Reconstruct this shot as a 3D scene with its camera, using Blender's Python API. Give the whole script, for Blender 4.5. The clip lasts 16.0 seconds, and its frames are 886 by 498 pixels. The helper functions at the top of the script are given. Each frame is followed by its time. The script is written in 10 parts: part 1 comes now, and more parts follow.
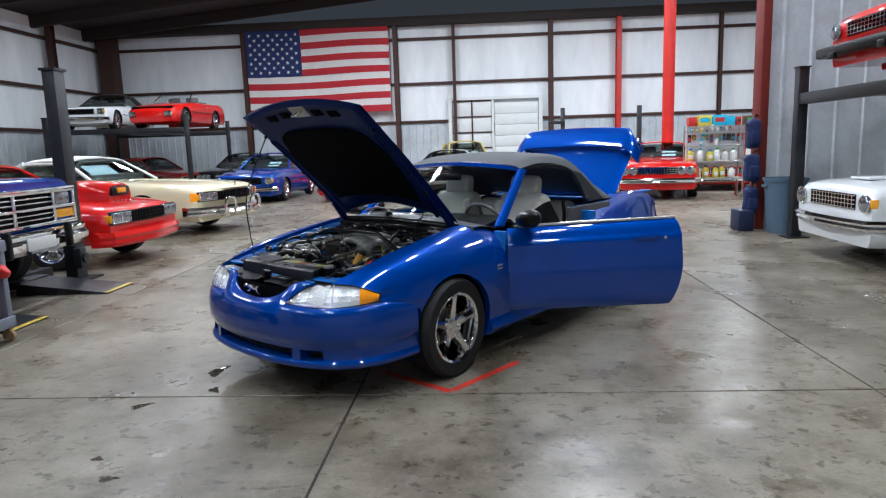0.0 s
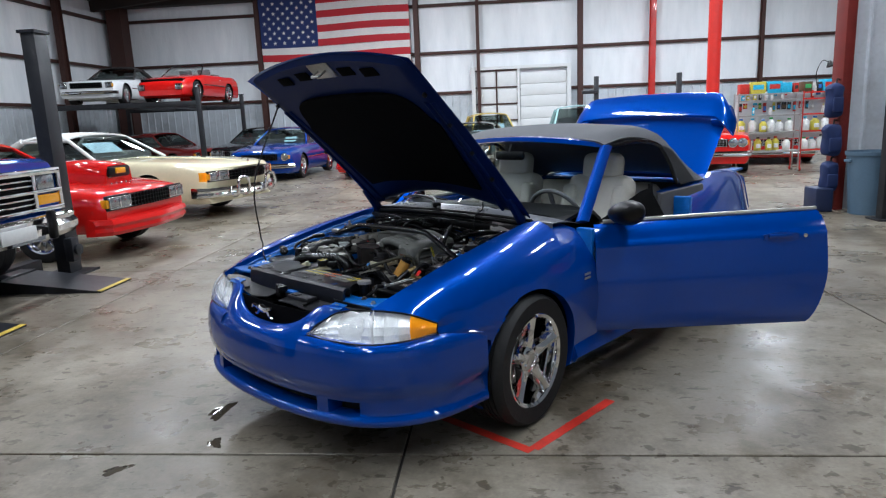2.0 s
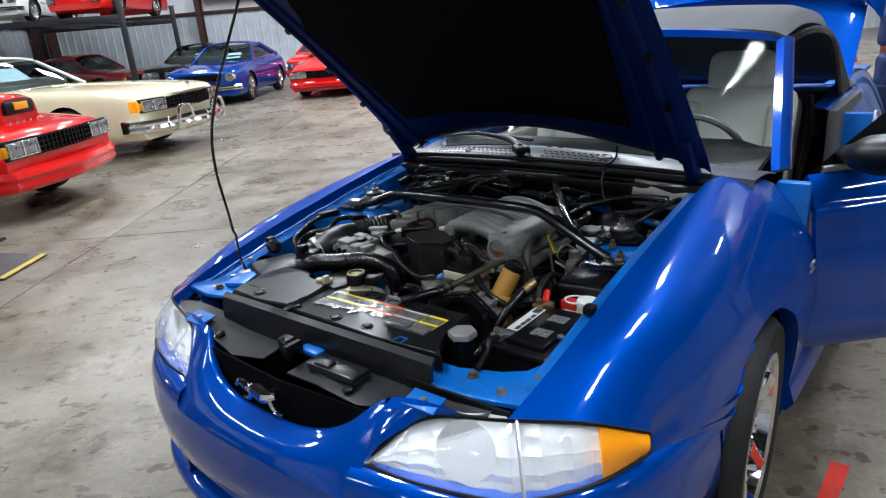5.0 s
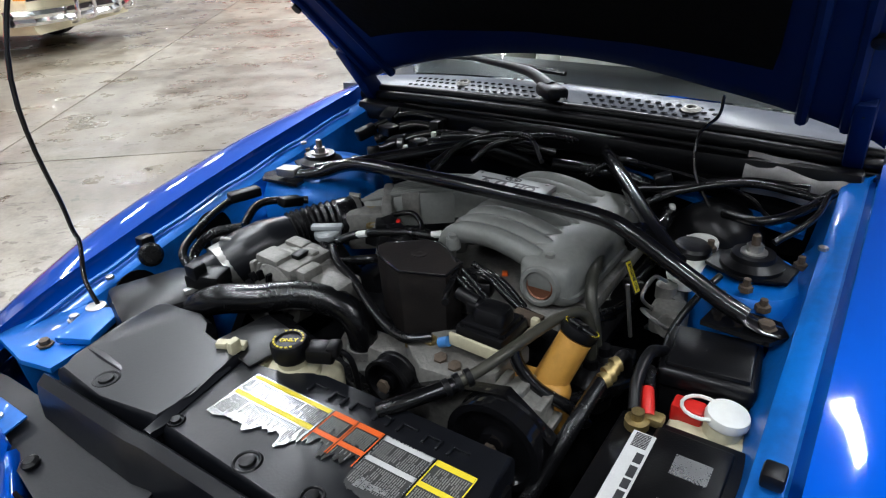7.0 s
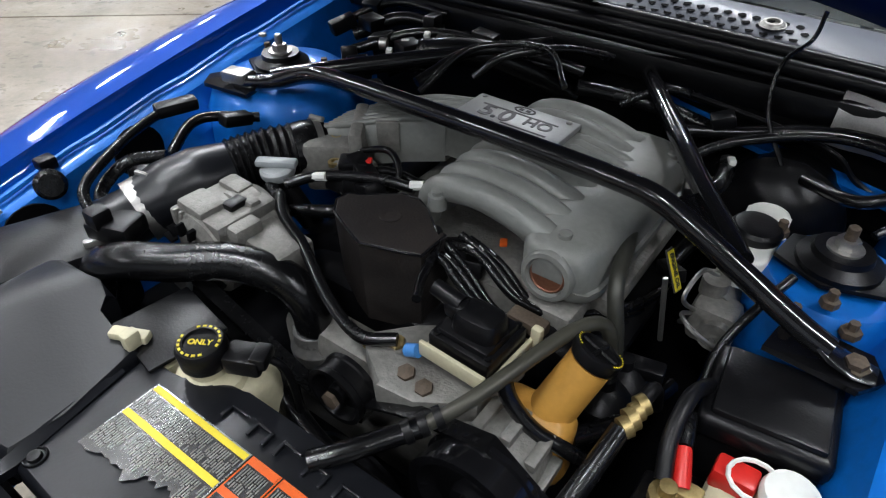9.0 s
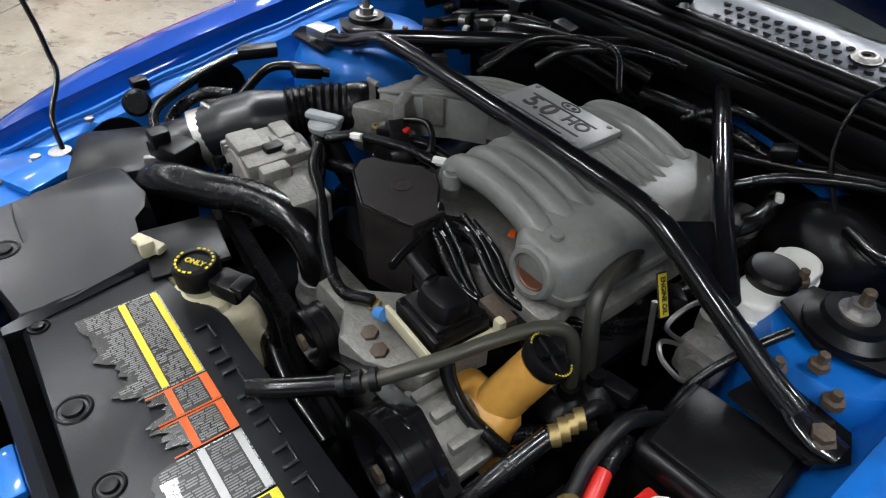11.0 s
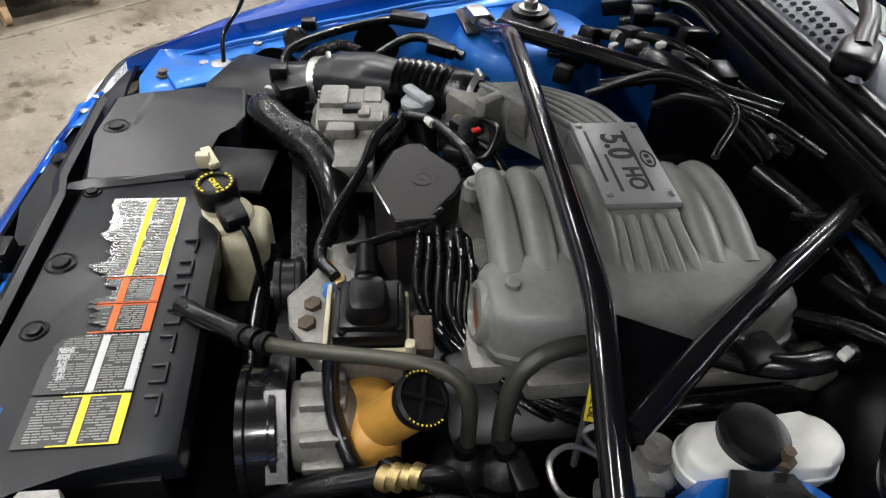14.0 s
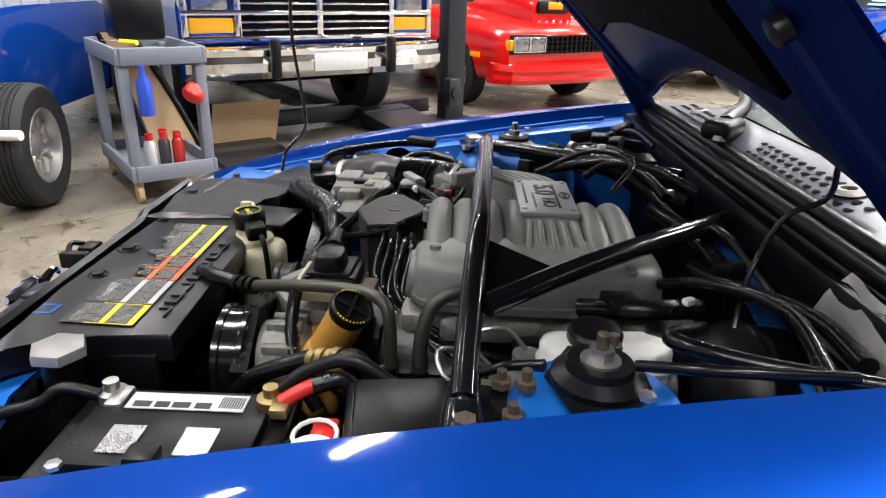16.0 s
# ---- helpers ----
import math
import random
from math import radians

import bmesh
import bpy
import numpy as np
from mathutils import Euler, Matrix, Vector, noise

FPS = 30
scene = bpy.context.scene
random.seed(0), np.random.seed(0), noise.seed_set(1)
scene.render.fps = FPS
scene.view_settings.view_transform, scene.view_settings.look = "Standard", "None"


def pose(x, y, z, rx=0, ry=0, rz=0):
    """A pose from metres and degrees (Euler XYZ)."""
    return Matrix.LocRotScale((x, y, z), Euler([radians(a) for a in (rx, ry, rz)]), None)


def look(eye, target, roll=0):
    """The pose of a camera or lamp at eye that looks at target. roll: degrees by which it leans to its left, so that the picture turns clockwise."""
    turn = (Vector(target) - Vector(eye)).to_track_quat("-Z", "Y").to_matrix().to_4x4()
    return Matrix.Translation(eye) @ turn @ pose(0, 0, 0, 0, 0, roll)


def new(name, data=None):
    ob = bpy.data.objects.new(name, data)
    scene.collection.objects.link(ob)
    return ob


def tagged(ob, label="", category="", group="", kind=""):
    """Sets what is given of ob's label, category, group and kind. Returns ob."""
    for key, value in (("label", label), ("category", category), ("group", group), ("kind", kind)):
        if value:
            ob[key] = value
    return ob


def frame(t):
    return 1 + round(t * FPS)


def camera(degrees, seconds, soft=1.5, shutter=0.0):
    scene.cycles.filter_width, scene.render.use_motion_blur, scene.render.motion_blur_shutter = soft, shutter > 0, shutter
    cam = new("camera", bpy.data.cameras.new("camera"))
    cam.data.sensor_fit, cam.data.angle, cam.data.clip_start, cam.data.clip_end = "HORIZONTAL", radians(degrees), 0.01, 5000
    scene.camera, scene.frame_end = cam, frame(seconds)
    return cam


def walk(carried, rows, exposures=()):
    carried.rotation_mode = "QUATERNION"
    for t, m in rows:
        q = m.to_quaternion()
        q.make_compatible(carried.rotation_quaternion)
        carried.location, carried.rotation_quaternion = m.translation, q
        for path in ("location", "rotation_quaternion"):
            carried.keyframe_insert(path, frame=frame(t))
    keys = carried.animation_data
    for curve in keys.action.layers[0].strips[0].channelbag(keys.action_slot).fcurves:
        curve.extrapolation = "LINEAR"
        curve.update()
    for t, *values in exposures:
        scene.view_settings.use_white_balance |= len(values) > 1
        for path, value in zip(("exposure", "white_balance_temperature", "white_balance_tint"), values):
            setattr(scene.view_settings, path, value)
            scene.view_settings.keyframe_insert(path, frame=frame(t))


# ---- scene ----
cam = camera(68.5, 16.0, 1.2)
PATH = [
    (0, (3.557, -3.081, 1.49), (2.237, -1.61, 1.177), -1.9),
    (0.5, (3.37, -2.913, 1.477), (2.035, -1.462, 1.142), -1.7),
    (1, (3.131, -2.762, 1.49), (1.789, -1.321, 1.137), -1.7),
    (1.5, (2.872, -2.593, 1.48), (1.532, -1.157, 1.108), -2.3),
    (2, (2.628, -2.446, 1.486), (1.278, -1.023, 1.096), -2.4),
    (2.5, (2.355, -2.336, 1.48), (1.006, -0.918, 1.069), -3.1),
    (3, (2.109, -2.212, 1.457), (0.768, -0.797, 1.006), -3.6),
    (3.2, (1.989, -2.143, 1.464), (0.654, -0.733, 0.985), -3.7),
    (5.3, (1.106, -1.557, 1.427), (-0.093, -0.102, 0.76), -4.6),
    (5.5, (1.029, -1.493, 1.415), (-0.159, -0.033, 0.737), -4.3),
    (6, (0.836, -1.333, 1.408), (-0.263, 0.168, 0.672), -4.6),
    (6.5, (0.69, -1.188, 1.388), (-0.347, 0.305, 0.554), -3.6),
    (7, (0.599, -1.028, 1.378), (-0.423, 0.415, 0.444), -2.8),
    (7.5, (0.53, -0.917, 1.366), (-0.458, 0.473, 0.32), -2.5),
    (8, (0.465, -0.833, 1.36), (-0.487, 0.504, 0.217), -2.5),
    (8.5, (0.437, -0.787, 1.35), (-0.493, 0.502, 0.135), -1.9),
    (9, (0.447, -0.746, 1.341), (-0.474, 0.509, 0.085), -0.1),
    (9.5, (0.477, -0.714, 1.341), (-0.492, 0.478, 0.061), 0.6),
    (10, (0.518, -0.692, 1.347), (-0.528, 0.423, 0.058), 0.3),
    (10.2, (0.532, -0.687, 1.348), (-0.543, 0.398, 0.057), 0.2),
    (12.3, (0.619, -0.504, 1.343), (-0.692, 0.206, 0.01), 6.8),
    (12.5, (0.618, -0.482, 1.338), (-0.712, 0.182, 0.001), 6.6),
    (13, (0.622, -0.432, 1.341), (-0.747, 0.106, -0.014), 6.2),
    (13.5, (0.64, -0.359, 1.342), (-0.765, 0.005, -0.034), 4.8),
    (14, (0.667, -0.3, 1.349), (-0.788, -0.078, -0.005), 3.3),
    (14.5, (0.707, -0.259, 1.341), (-0.825, -0.135, 0.06), 2.0),
    (15, (0.796, -0.228, 1.332), (-0.846, -0.132, 0.194), 2.1),
    (15.5, (0.926, -0.188, 1.307), (-0.831, -0.146, 0.354), 1.9),
    (16, (1.058, -0.127, 1.205), (-0.782, -0.155, 0.453), 1.8),
]
EXPOSE = [(0.0, -0.38, 6020, 9), (3.0, -0.36, 6020, 9), (6.0, 0.15, 6180, 9), (10.0, 0.44, 6420, 10), (12.5, 0.6, 6600, 10), (14.0, 0.7, 6750, 11), (15.5, 0.85, 6850, 12), (16.0, 0.75, 6850, 13)]
walk(cam, [(t, look(eye, target, roll)) for t, eye, target, roll in PATH], EXPOSE)

# ---- light ----
world = bpy.data.worlds.new("hall_world")
scene.world = world
world.use_nodes = True
world.node_tree.nodes["Background"].inputs[0].default_value = (0.75, 0.85, 1.0, 1)
world.node_tree.nodes["Background"].inputs[1].default_value = 0.06

LAMP_WATTS = 215.0                # each hall lamp
HALL = 38.5                      # turn of the hall against the car, degrees
CH, SH = math.cos(radians(HALL)), math.sin(radians(HALL))


def hall(u, v, z=0.0, turn=0.0):
    """A pose in the hall: u along the end wall, v towards it."""
    return pose(u * CH - v * SH, u * SH + v * CH, z, 0, 0, HALL + turn)


# ---- materials ----
def nodes_of(name):
    m = bpy.data.materials.new(name)
    m.use_nodes = True
    return m, m.node_tree.nodes, m.node_tree.links, m.node_tree.nodes["Principled BSDF"]


def mat(name, color, rough=0.5, metal=0.0, coat=0.0, vary=0.12, scale=6.0, grain=0.0, gscale=120.0,
        dirt=None, dirt_amount=0.35, dirt_scale=2.0, transmission=0.0, emit=0.0, rvary=0.12, spec=0.5, ior=1.45):
    """One surface: base colour varied at two scales, uneven gloss, fine relief, optional dirt."""
    m, nd, lk, b = nodes_of(name)
    co = nd.new("ShaderNodeTexCoord")
    n1 = nd.new("ShaderNodeTexNoise")
    n1.inputs["Scale"].default_value, n1.inputs["Detail"].default_value = scale, 6
    n2 = nd.new("ShaderNodeTexNoise")
    n2.inputs["Scale"].default_value, n2.inputs["Detail"].default_value = scale * 9, 4
    for n in (n1, n2):
        lk.new(co.outputs["Object"], n.inputs["Vector"])
    add = nd.new("ShaderNodeMath")
    add.operation = "ADD"
    lk.new(n1.outputs[0], add.inputs[0])
    lk.new(n2.outputs[0], add.inputs[1])
    rng = nd.new("ShaderNodeMapRange")
    rng.inputs[1].default_value, rng.inputs[2].default_value = 0.6, 1.4
    rng.inputs[3].default_value, rng.inputs[4].default_value = 1 - vary, 1 + vary
    lk.new(add.outputs[0], rng.inputs[0])
    mul = nd.new("ShaderNodeVectorMath")
    mul.operation = "SCALE"
    mul.inputs[0].default_value = color
    lk.new(rng.outputs[0], mul.inputs["Scale"])
    out = mul.outputs[0]
    if dirt:
        n3 = nd.new("ShaderNodeTexNoise")
        n3.inputs["Scale"].default_value, n3.inputs["Detail"].default_value = dirt_scale, 8
        n3.inputs["Roughness"].default_value = 0.65
        lk.new(co.outputs["Object"], n3.inputs["Vector"])
        r3 = nd.new("ShaderNodeMapRange")
        r3.inputs[1].default_value, r3.inputs[2].default_value = 0.5, 0.72
        r3.inputs[4].default_value = dirt_amount
        lk.new(n3.outputs[0], r3.inputs[0])
        mx = nd.new("ShaderNodeMix")
        mx.data_type = "RGBA"
        lk.new(r3.outputs[0], mx.inputs[0])
        lk.new(out, mx.inputs[6])
        mx.inputs[7].default_value = (*dirt, 1)
        out = mx.outputs[2]
    lk.new(out, b.inputs["Base Color"])
    rr = nd.new("ShaderNodeMapRange")
    rr.inputs[1].default_value, rr.inputs[2].default_value = 0.6, 1.4
    rr.inputs[3].default_value, rr.inputs[4].default_value = max(0.0, rough * (1 - rvary)), min(1.0, rough * (1 + rvary))
    lk.new(add.outputs[0], rr.inputs[0])
    lk.new(rr.outputs[0], b.inputs["Roughness"])
    b.inputs["Metallic"].default_value = metal
    b.inputs["Coat Weight"].default_value = coat
    b.inputs["Coat Roughness"].default_value = 0.05
    b.inputs["Coat IOR"].default_value = 1.6 if coat >= 1 else 1.5
    b.inputs["Transmission Weight"].default_value = transmission
    b.inputs["Specular IOR Level"].default_value = spec
    b.inputs["IOR"].default_value = ior
    if emit:
        b.inputs["Emission Color"].default_value = (*color, 1)
        b.inputs["Emission Strength"].default_value = emit
    if grain:
        n4 = nd.new("ShaderNodeTexNoise")
        n4.inputs["Scale"].default_value, n4.inputs["Detail"].default_value = gscale, 3
        lk.new(co.outputs["Object"], n4.inputs["Vector"])
        bp = nd.new("ShaderNodeBump")
        bp.inputs["Strength"].default_value, bp.inputs["Distance"].default_value = grain, 0.002
        lk.new(n4.outputs[0], bp.inputs["Height"])
        lk.new(bp.outputs[0], b.inputs["Normal"])
    return m


BLUE = mat("blue_metallic_paint", (0.0, 0.050, 0.33), 0.42, 0.42, 1.0, 0.06, 3, 0.0, spec=0.02)
# body blue with the shade under the raised hood put into its colour
BLUE_SHADED = mat("blue_paint_shaded", (0.0002, 0.012, 0.085), 0.5, 0.2, 0.0, 0.12, 6, 0.05, 80, (0.005, 0.015, 0.06), 0.4, 5, spec=0.25)
BLUE_IN = mat("blue_bay_paint", (0.002, 0.135, 0.52), 0.42, 0.2, 0.3, 0.12, 9, 0.05, 60, (0.01, 0.02, 0.06), 0.5, 7)
BLACK = mat("black_plastic", (0.0035, 0.0035, 0.0042), 0.34, 0, 0, 0.3, 14, 0.15, 300, (0.014, 0.0135, 0.013), 0.3, 9, spec=0.30)
SATIN = mat("satin_black_cover", (0.0060, 0.0066, 0.0088), 0.32, 0, 0.0, 0.12, 5, 0.07, 250, (0.014, 0.014, 0.017), 0.25, 3, spec=0.56)
GLOSSB = mat("gloss_black_steel", (0.006, 0.006, 0.007), 0.16, 0, 0.5, 0.2, 20, 0.0)
RUBBER = mat("black_rubber_hose", (0.0035, 0.0035, 0.004), 0.24, 0, 0, 0.25, 14, 0.12, 90, (0.009, 0.009, 0.0085), 0.3, 10, rvary=0.3)
TYRE = mat("tyre_rubber", (0.008, 0.008, 0.0085), 0.68, 0, 0, 0.2, 12, 0.4, 180, (0.025, 0.023, 0.021), 0.4, 8)
# near-black: the shade of holes, gaps and undersides put into the colour
DARK = mat("deep_shade_black", (0.003, 0.003, 0.0035), 0.8, 0, 0, 0.3, 10, 0.2, spec=0.05)
CHROME = mat("chrome", (0.86, 0.86, 0.87), 0.07, 1.0, 0, 0.04, 8)
ALU = mat("cast_aluminium", (0.23, 0.222, 0.205), 0.5, 0.45, 0, 0.3, 14, 0.6, 220, (0.06, 0.05, 0.04), 0.5, 12)
ALU_B = mat("bright_aluminium", (0.55, 0.54, 0.52), 0.34, 0.85, 0, 0.2, 20, 0.3, 200)
INTAKE = mat("grey_painted_casting", (0.190, 0.194, 0.182), 0.42, 0.1, 0.0, 0.14, 12, 0.14, 320, (0.10, 0.092, 0.08), 0.45, 10)
BADGE = mat("brushed_badge_plate", (0.33, 0.335, 0.335), 0.42, 0.4, 0, 0.1, 40, 0.2, 300)
STEEL = mat("zinc_steel", (0.42, 0.41, 0.39), 0.35, 0.9, 0, 0.2, 30, 0.2)
BRASS = mat("yellow_zinc_brass", (0.33, 0.25, 0.11), 0.42, 0.85, 0, 0.25, 40, 0.2)
RUST = mat("dull_iron", (0.10, 0.075, 0.055), 0.65, 0.4, 0, 0.4, 30, 0.5)
MUSTARD = mat("yellowed_nylon", (0.46, 0.235, 0.045), 0.42, 0, 0, 0.15, 12, 0.1, 200, (0.22, 0.11, 0.025), 0.4, 14)
WHITEPL = mat("white_plastic", (0.74, 0.74, 0.70), 0.36, 0, 0, 0.06, 10, 0.05, 200, (0.5, 0.47, 0.38), 0.3, 8)
CREAMPL = mat("aged_cream_plastic", (0.52, 0.48, 0.33), 0.45, 0, 0, 0.12, 14, 0.1, 200, (0.25, 0.22, 0.15), 0.4, 12)
YELLOW = mat("yellow_print", (0.75, 0.60, 0.03), 0.45, 0, 0, 0.08, 30)
ORANGE = mat("orange_print", (0.78, 0.13, 0.02), 0.45, 0, 0, 0.08, 30)
PAPER = mat("white_label", (0.54, 0.54, 0.53), 0.4, 0, 0, 0.07, 40)
FOIL = mat("silver_label_foil", (0.46, 0.46, 0.46), 0.28, 0.75, 0, 0.12, 50)
DULLFOIL = mat("dull_label_foil", (0.30, 0.29, 0.28), 0.35, 0.4, 0, 0.2, 50)
PRINT = mat("pale_grey_print", (0.26, 0.26, 0.25), 0.4, 0.2, 0, 0.2, 60)
LABELFOIL = mat("grey_label_foil", (0.19, 0.188, 0.182), 0.22, 0.85, 0, 0.2, 50)
INKGREY = mat("label_dark_ground", (0.05, 0.05, 0.05), 0.35, 0.1, 0, 0.2, 50)
INK = mat("dark_ink", (0.03, 0.03, 0.032), 0.5, 0, 0, 0.1, 50)
REDPL = mat("red_plastic", (0.55, 0.02, 0.015), 0.35, 0, 0, 0.1, 20)
TAPE = mat("red_floor_tape", (0.62, 0.035, 0.02), 0.45, 0, 0, 0.15, 14, 0.2, 120, (0.25, 0.05, 0.03), 0.5, 9)
SEAT = mat("off_white_leather", (0.50, 0.48, 0.43), 0.48, 0, 0, 0.06, 5, 0.5, 160)
GREYTRIM = mat("grey_cabin_trim", (0.07, 0.07, 0.075), 0.6, 0, 0, 0.15, 8, 0.3, 200)
CLOTH = mat("charcoal_top_cloth", (0.085, 0.087, 0.095), 0.82, 0, 0, 0.14, 7, 0.8, 500)
INSUL = mat("black_hood_liner", (0.0018, 0.0018, 0.002), 0.95, 0, 0, 0.5, 6, 0.8, 90, spec=0.12)
COWL = mat("grey_cowl_plastic", (0.075, 0.08, 0.095), 0.33, 0, 0, 0.10, 10, 0.03, 300, (0.10, 0.10, 0.11), 0.25, 6, spec=0.45)
COPPER = mat("brown_core_plug", (0.20, 0.085, 0.05), 0.45, 0.5, 0, 0.3, 30, 0.3)
SHIELD = mat("brown_black_shield", (0.014, 0.012, 0.0115), 0.40, 0, 0, 0.35, 30, 0.25, 260, (0.035, 0.028, 0.024), 0.5, 16, spec=0.4)
LENS = mat("clear_lens", (0.95, 0.97, 0.97), 0.05, 0, 0, 0.01, 5, transmission=0.92, ior=1.3)
REFLECT = mat("lamp_reflector", (0.90, 0.91, 0.93), 0.20, 0.6, 0, 0.15, 60, 0.6, 90)
AMBER = mat("amber_lens", (0.95, 0.42, 0.012), 0.10, 0, 0.6, 0.05, 20, transmission=0.35)
GLASS = mat("window_glass", (0.80, 0.86, 0.84), 0.02, 0, 0, 0.01, 3, transmission=1.0, ior=1.12)
CARGLASS = mat("tinted_car_glass", (0.42, 0.47, 0.46), 0.02, 0, 0, 0.01, 3, transmission=1.0, ior=1.2)
LAMPFACE = mat("car_lamp_glass", (0.34, 0.36, 0.38), 0.12, 0.9, 0.8, 0.35, 40, 0.5, 60)
BLUEGLASS = mat("green_blue_plastic", (0.02, 0.28, 0.35), 0.4, 0, 0, 0.1, 20)
BOARD = mat("brown_cardboard", (0.36, 0.24, 0.13), 0.8, 0, 0, 0.15, 6, 0.3, 90)


def concrete():
    m, nd, lk, b = nodes_of("stained_concrete")
    co = nd.new("ShaderNodeTexCoord")

    def noise_of(scale, detail=8, rough=0.6):
        n = nd.new("ShaderNodeTexNoise")
        n.inputs["Scale"].default_value, n.inputs["Detail"].default_value, n.inputs["Roughness"].default_value = scale, detail, rough
        lk.new(co.outputs["Object"], n.inputs["Vector"])
        return n

    def ramp(src, stops):
        r = nd.new("ShaderNodeValToRGB")
        el = r.color_ramp.elements
        el[0].position, el[0].color = stops[0][0], (*stops[0][1], 1)
        el[1].position, el[1].color = stops[-1][0], (*stops[-1][1], 1)
        for p, c in stops[1:-1]:
            e = el.new(p)
            e.color = (*c, 1)
        lk.new(src, r.inputs[0])
        return r

    def mix(fac, a, c, kind="MIX"):
        x = nd.new("ShaderNodeMix")
        x.data_type, x.blend_type = "RGBA", kind
        if isinstance(fac, float):
            x.inputs[0].default_value = fac
        else:
            lk.new(fac, x.inputs[0])
        lk.new(a, x.inputs[6])
        lk.new(c, x.inputs[7])
        return x.outputs[2]

    big = ramp(noise_of(0.55, 6).outputs[0], [(0.3, (0.140, 0.120, 0.094)), (0.52, (0.202, 0.178, 0.143)), (0.72, (0.280, 0.253, 0.210))])
    mid = ramp(noise_of(3.2, 9, 0.7).outputs[0], [(0.28, (0.45, 0.43, 0.39)), (0.40, (0.80, 0.785, 0.76)), (0.48, (0.98, 0.975, 0.96)), (0.58, (1.06, 1.06, 1.06)), (0.72, (1.22, 1.22, 1.22))])
    fine = ramp(noise_of(45, 4).outputs[0], [(0.3, (0.86, 0.86, 0.86)), (0.7, (1.08, 1.08, 1.08))])
    stain = ramp(noise_of(1.5, 10, 0.72).outputs[0], [(0.54, (1, 1, 1)), (0.59, (0.74, 0.71, 0.66)), (0.68, (0.48, 0.44, 0.39))])
    spots = ramp(noise_of(9.5, 3, 0.5).outputs[0], [(0.635, (1, 1, 1)), (0.655, (0.50, 0.465, 0.42)), (0.9, (0.3, 0.275, 0.245))])
    pale = ramp(noise_of(5.2, 10, 0.8).outputs[0], [(0.63, (1, 1, 1)), (0.68, (1.28, 1.27, 1.25)), (0.9, (1.35, 1.34, 1.32))])
    mp = nd.new("ShaderNodeMapping")
    mp.inputs["Scale"].default_value = (1.0, 2.6, 1.0)
    mp.inputs["Rotation"].default_value = (0, 0, 0.6)
    lk.new(co.outputs["Object"], mp.inputs[0])
    chip = noise_of(5.5, 7, 0.68)
    lk.new(mp.outputs[0], chip.inputs["Vector"])
    chips = ramp(chip.outputs[0], [(0.595, (1, 1, 1)), (0.61, (0.58, 0.545, 0.50)), (0.72, (0.38, 0.345, 0.31))])
    blot = ramp(noise_of(0.9, 12, 0.75).outputs[0], [(0.40, (0.66, 0.64, 0.60)), (0.52, (1, 1, 1)), (0.62, (1.10, 1.10, 1.10))])
    oi = nd.new("ShaderNodeObjectInfo")
    tone = ramp(oi.outputs["Random"], [(0.0, (0.86, 0.86, 0.87)), (1.0, (1.08, 1.07, 1.04))])
    c = mix(1.0, big.outputs[0], mid.outputs[0], "MULTIPLY")
    for r in (fine, stain, spots, pale, chips, blot, tone):
        c = mix(1.0, c, r.outputs[0], "MULTIPLY")
    lk.new(c, b.inputs["Base Color"])
    rr = nd.new("ShaderNodeMapRange")
    rr.inputs[1].default_value, rr.inputs[2].default_value, rr.inputs[3].default_value, rr.inputs[4].default_value = 0.3, 0.7, 0.20, 0.46
    lk.new(noise_of(2.1, 7).outputs[0], rr.inputs[0])
    lk.new(rr.outputs[0], b.inputs["Roughness"])
    b.inputs["Specular IOR Level"].default_value = 0.42
    bp = nd.new("ShaderNodeBump")
    bp.inputs["Strength"].default_value, bp.inputs["Distance"].default_value = 0.25, 0.003
    lk.new(noise_of(28, 5).outputs[0], bp.inputs["Height"])
    lk.new(bp.outputs[0], b.inputs["Normal"])
    return m


def wrinkled_film():
    """White vinyl-faced insulation: soft wrinkles that run down the sheet."""
    m, nd, lk, b = nodes_of("white_insulation_film")
    co = nd.new("ShaderNodeTexCoord")
    mp = nd.new("ShaderNodeMapping")
    mp.inputs["Scale"].default_value = (1.0, 1.0, 0.22)
    lk.new(co.outputs["Object"], mp.inputs[0])
    n = nd.new("ShaderNodeTexNoise")
    n.inputs["Scale"].default_value, n.inputs["Detail"].default_value, n.inputs["Roughness"].default_value = 1.6, 7, 0.62
    lk.new(mp.outputs[0], n.inputs["Vector"])
    r = nd.new("ShaderNodeValToRGB")
    r.color_ramp.elements[0].position, r.color_ramp.elements[0].color = 0.25, (0.72, 0.75, 0.78, 1)
    r.color_ramp.elements[1].position, r.color_ramp.elements[1].color = 0.7, (0.91, 0.93, 0.95, 1)
    lk.new(n.outputs[0], r.inputs[0])
    lk.new(r.outputs[0], b.inputs["Base Color"])
    b.inputs["Roughness"].default_value = 0.38
    bp = nd.new("ShaderNodeBump")
    bp.inputs["Strength"].default_value, bp.inputs["Distance"].default_value = 0.7, 0.06
    lk.new(n.outputs[0], bp.inputs["Height"])
    lk.new(bp.outputs[0], b.inputs["Normal"])
    return m


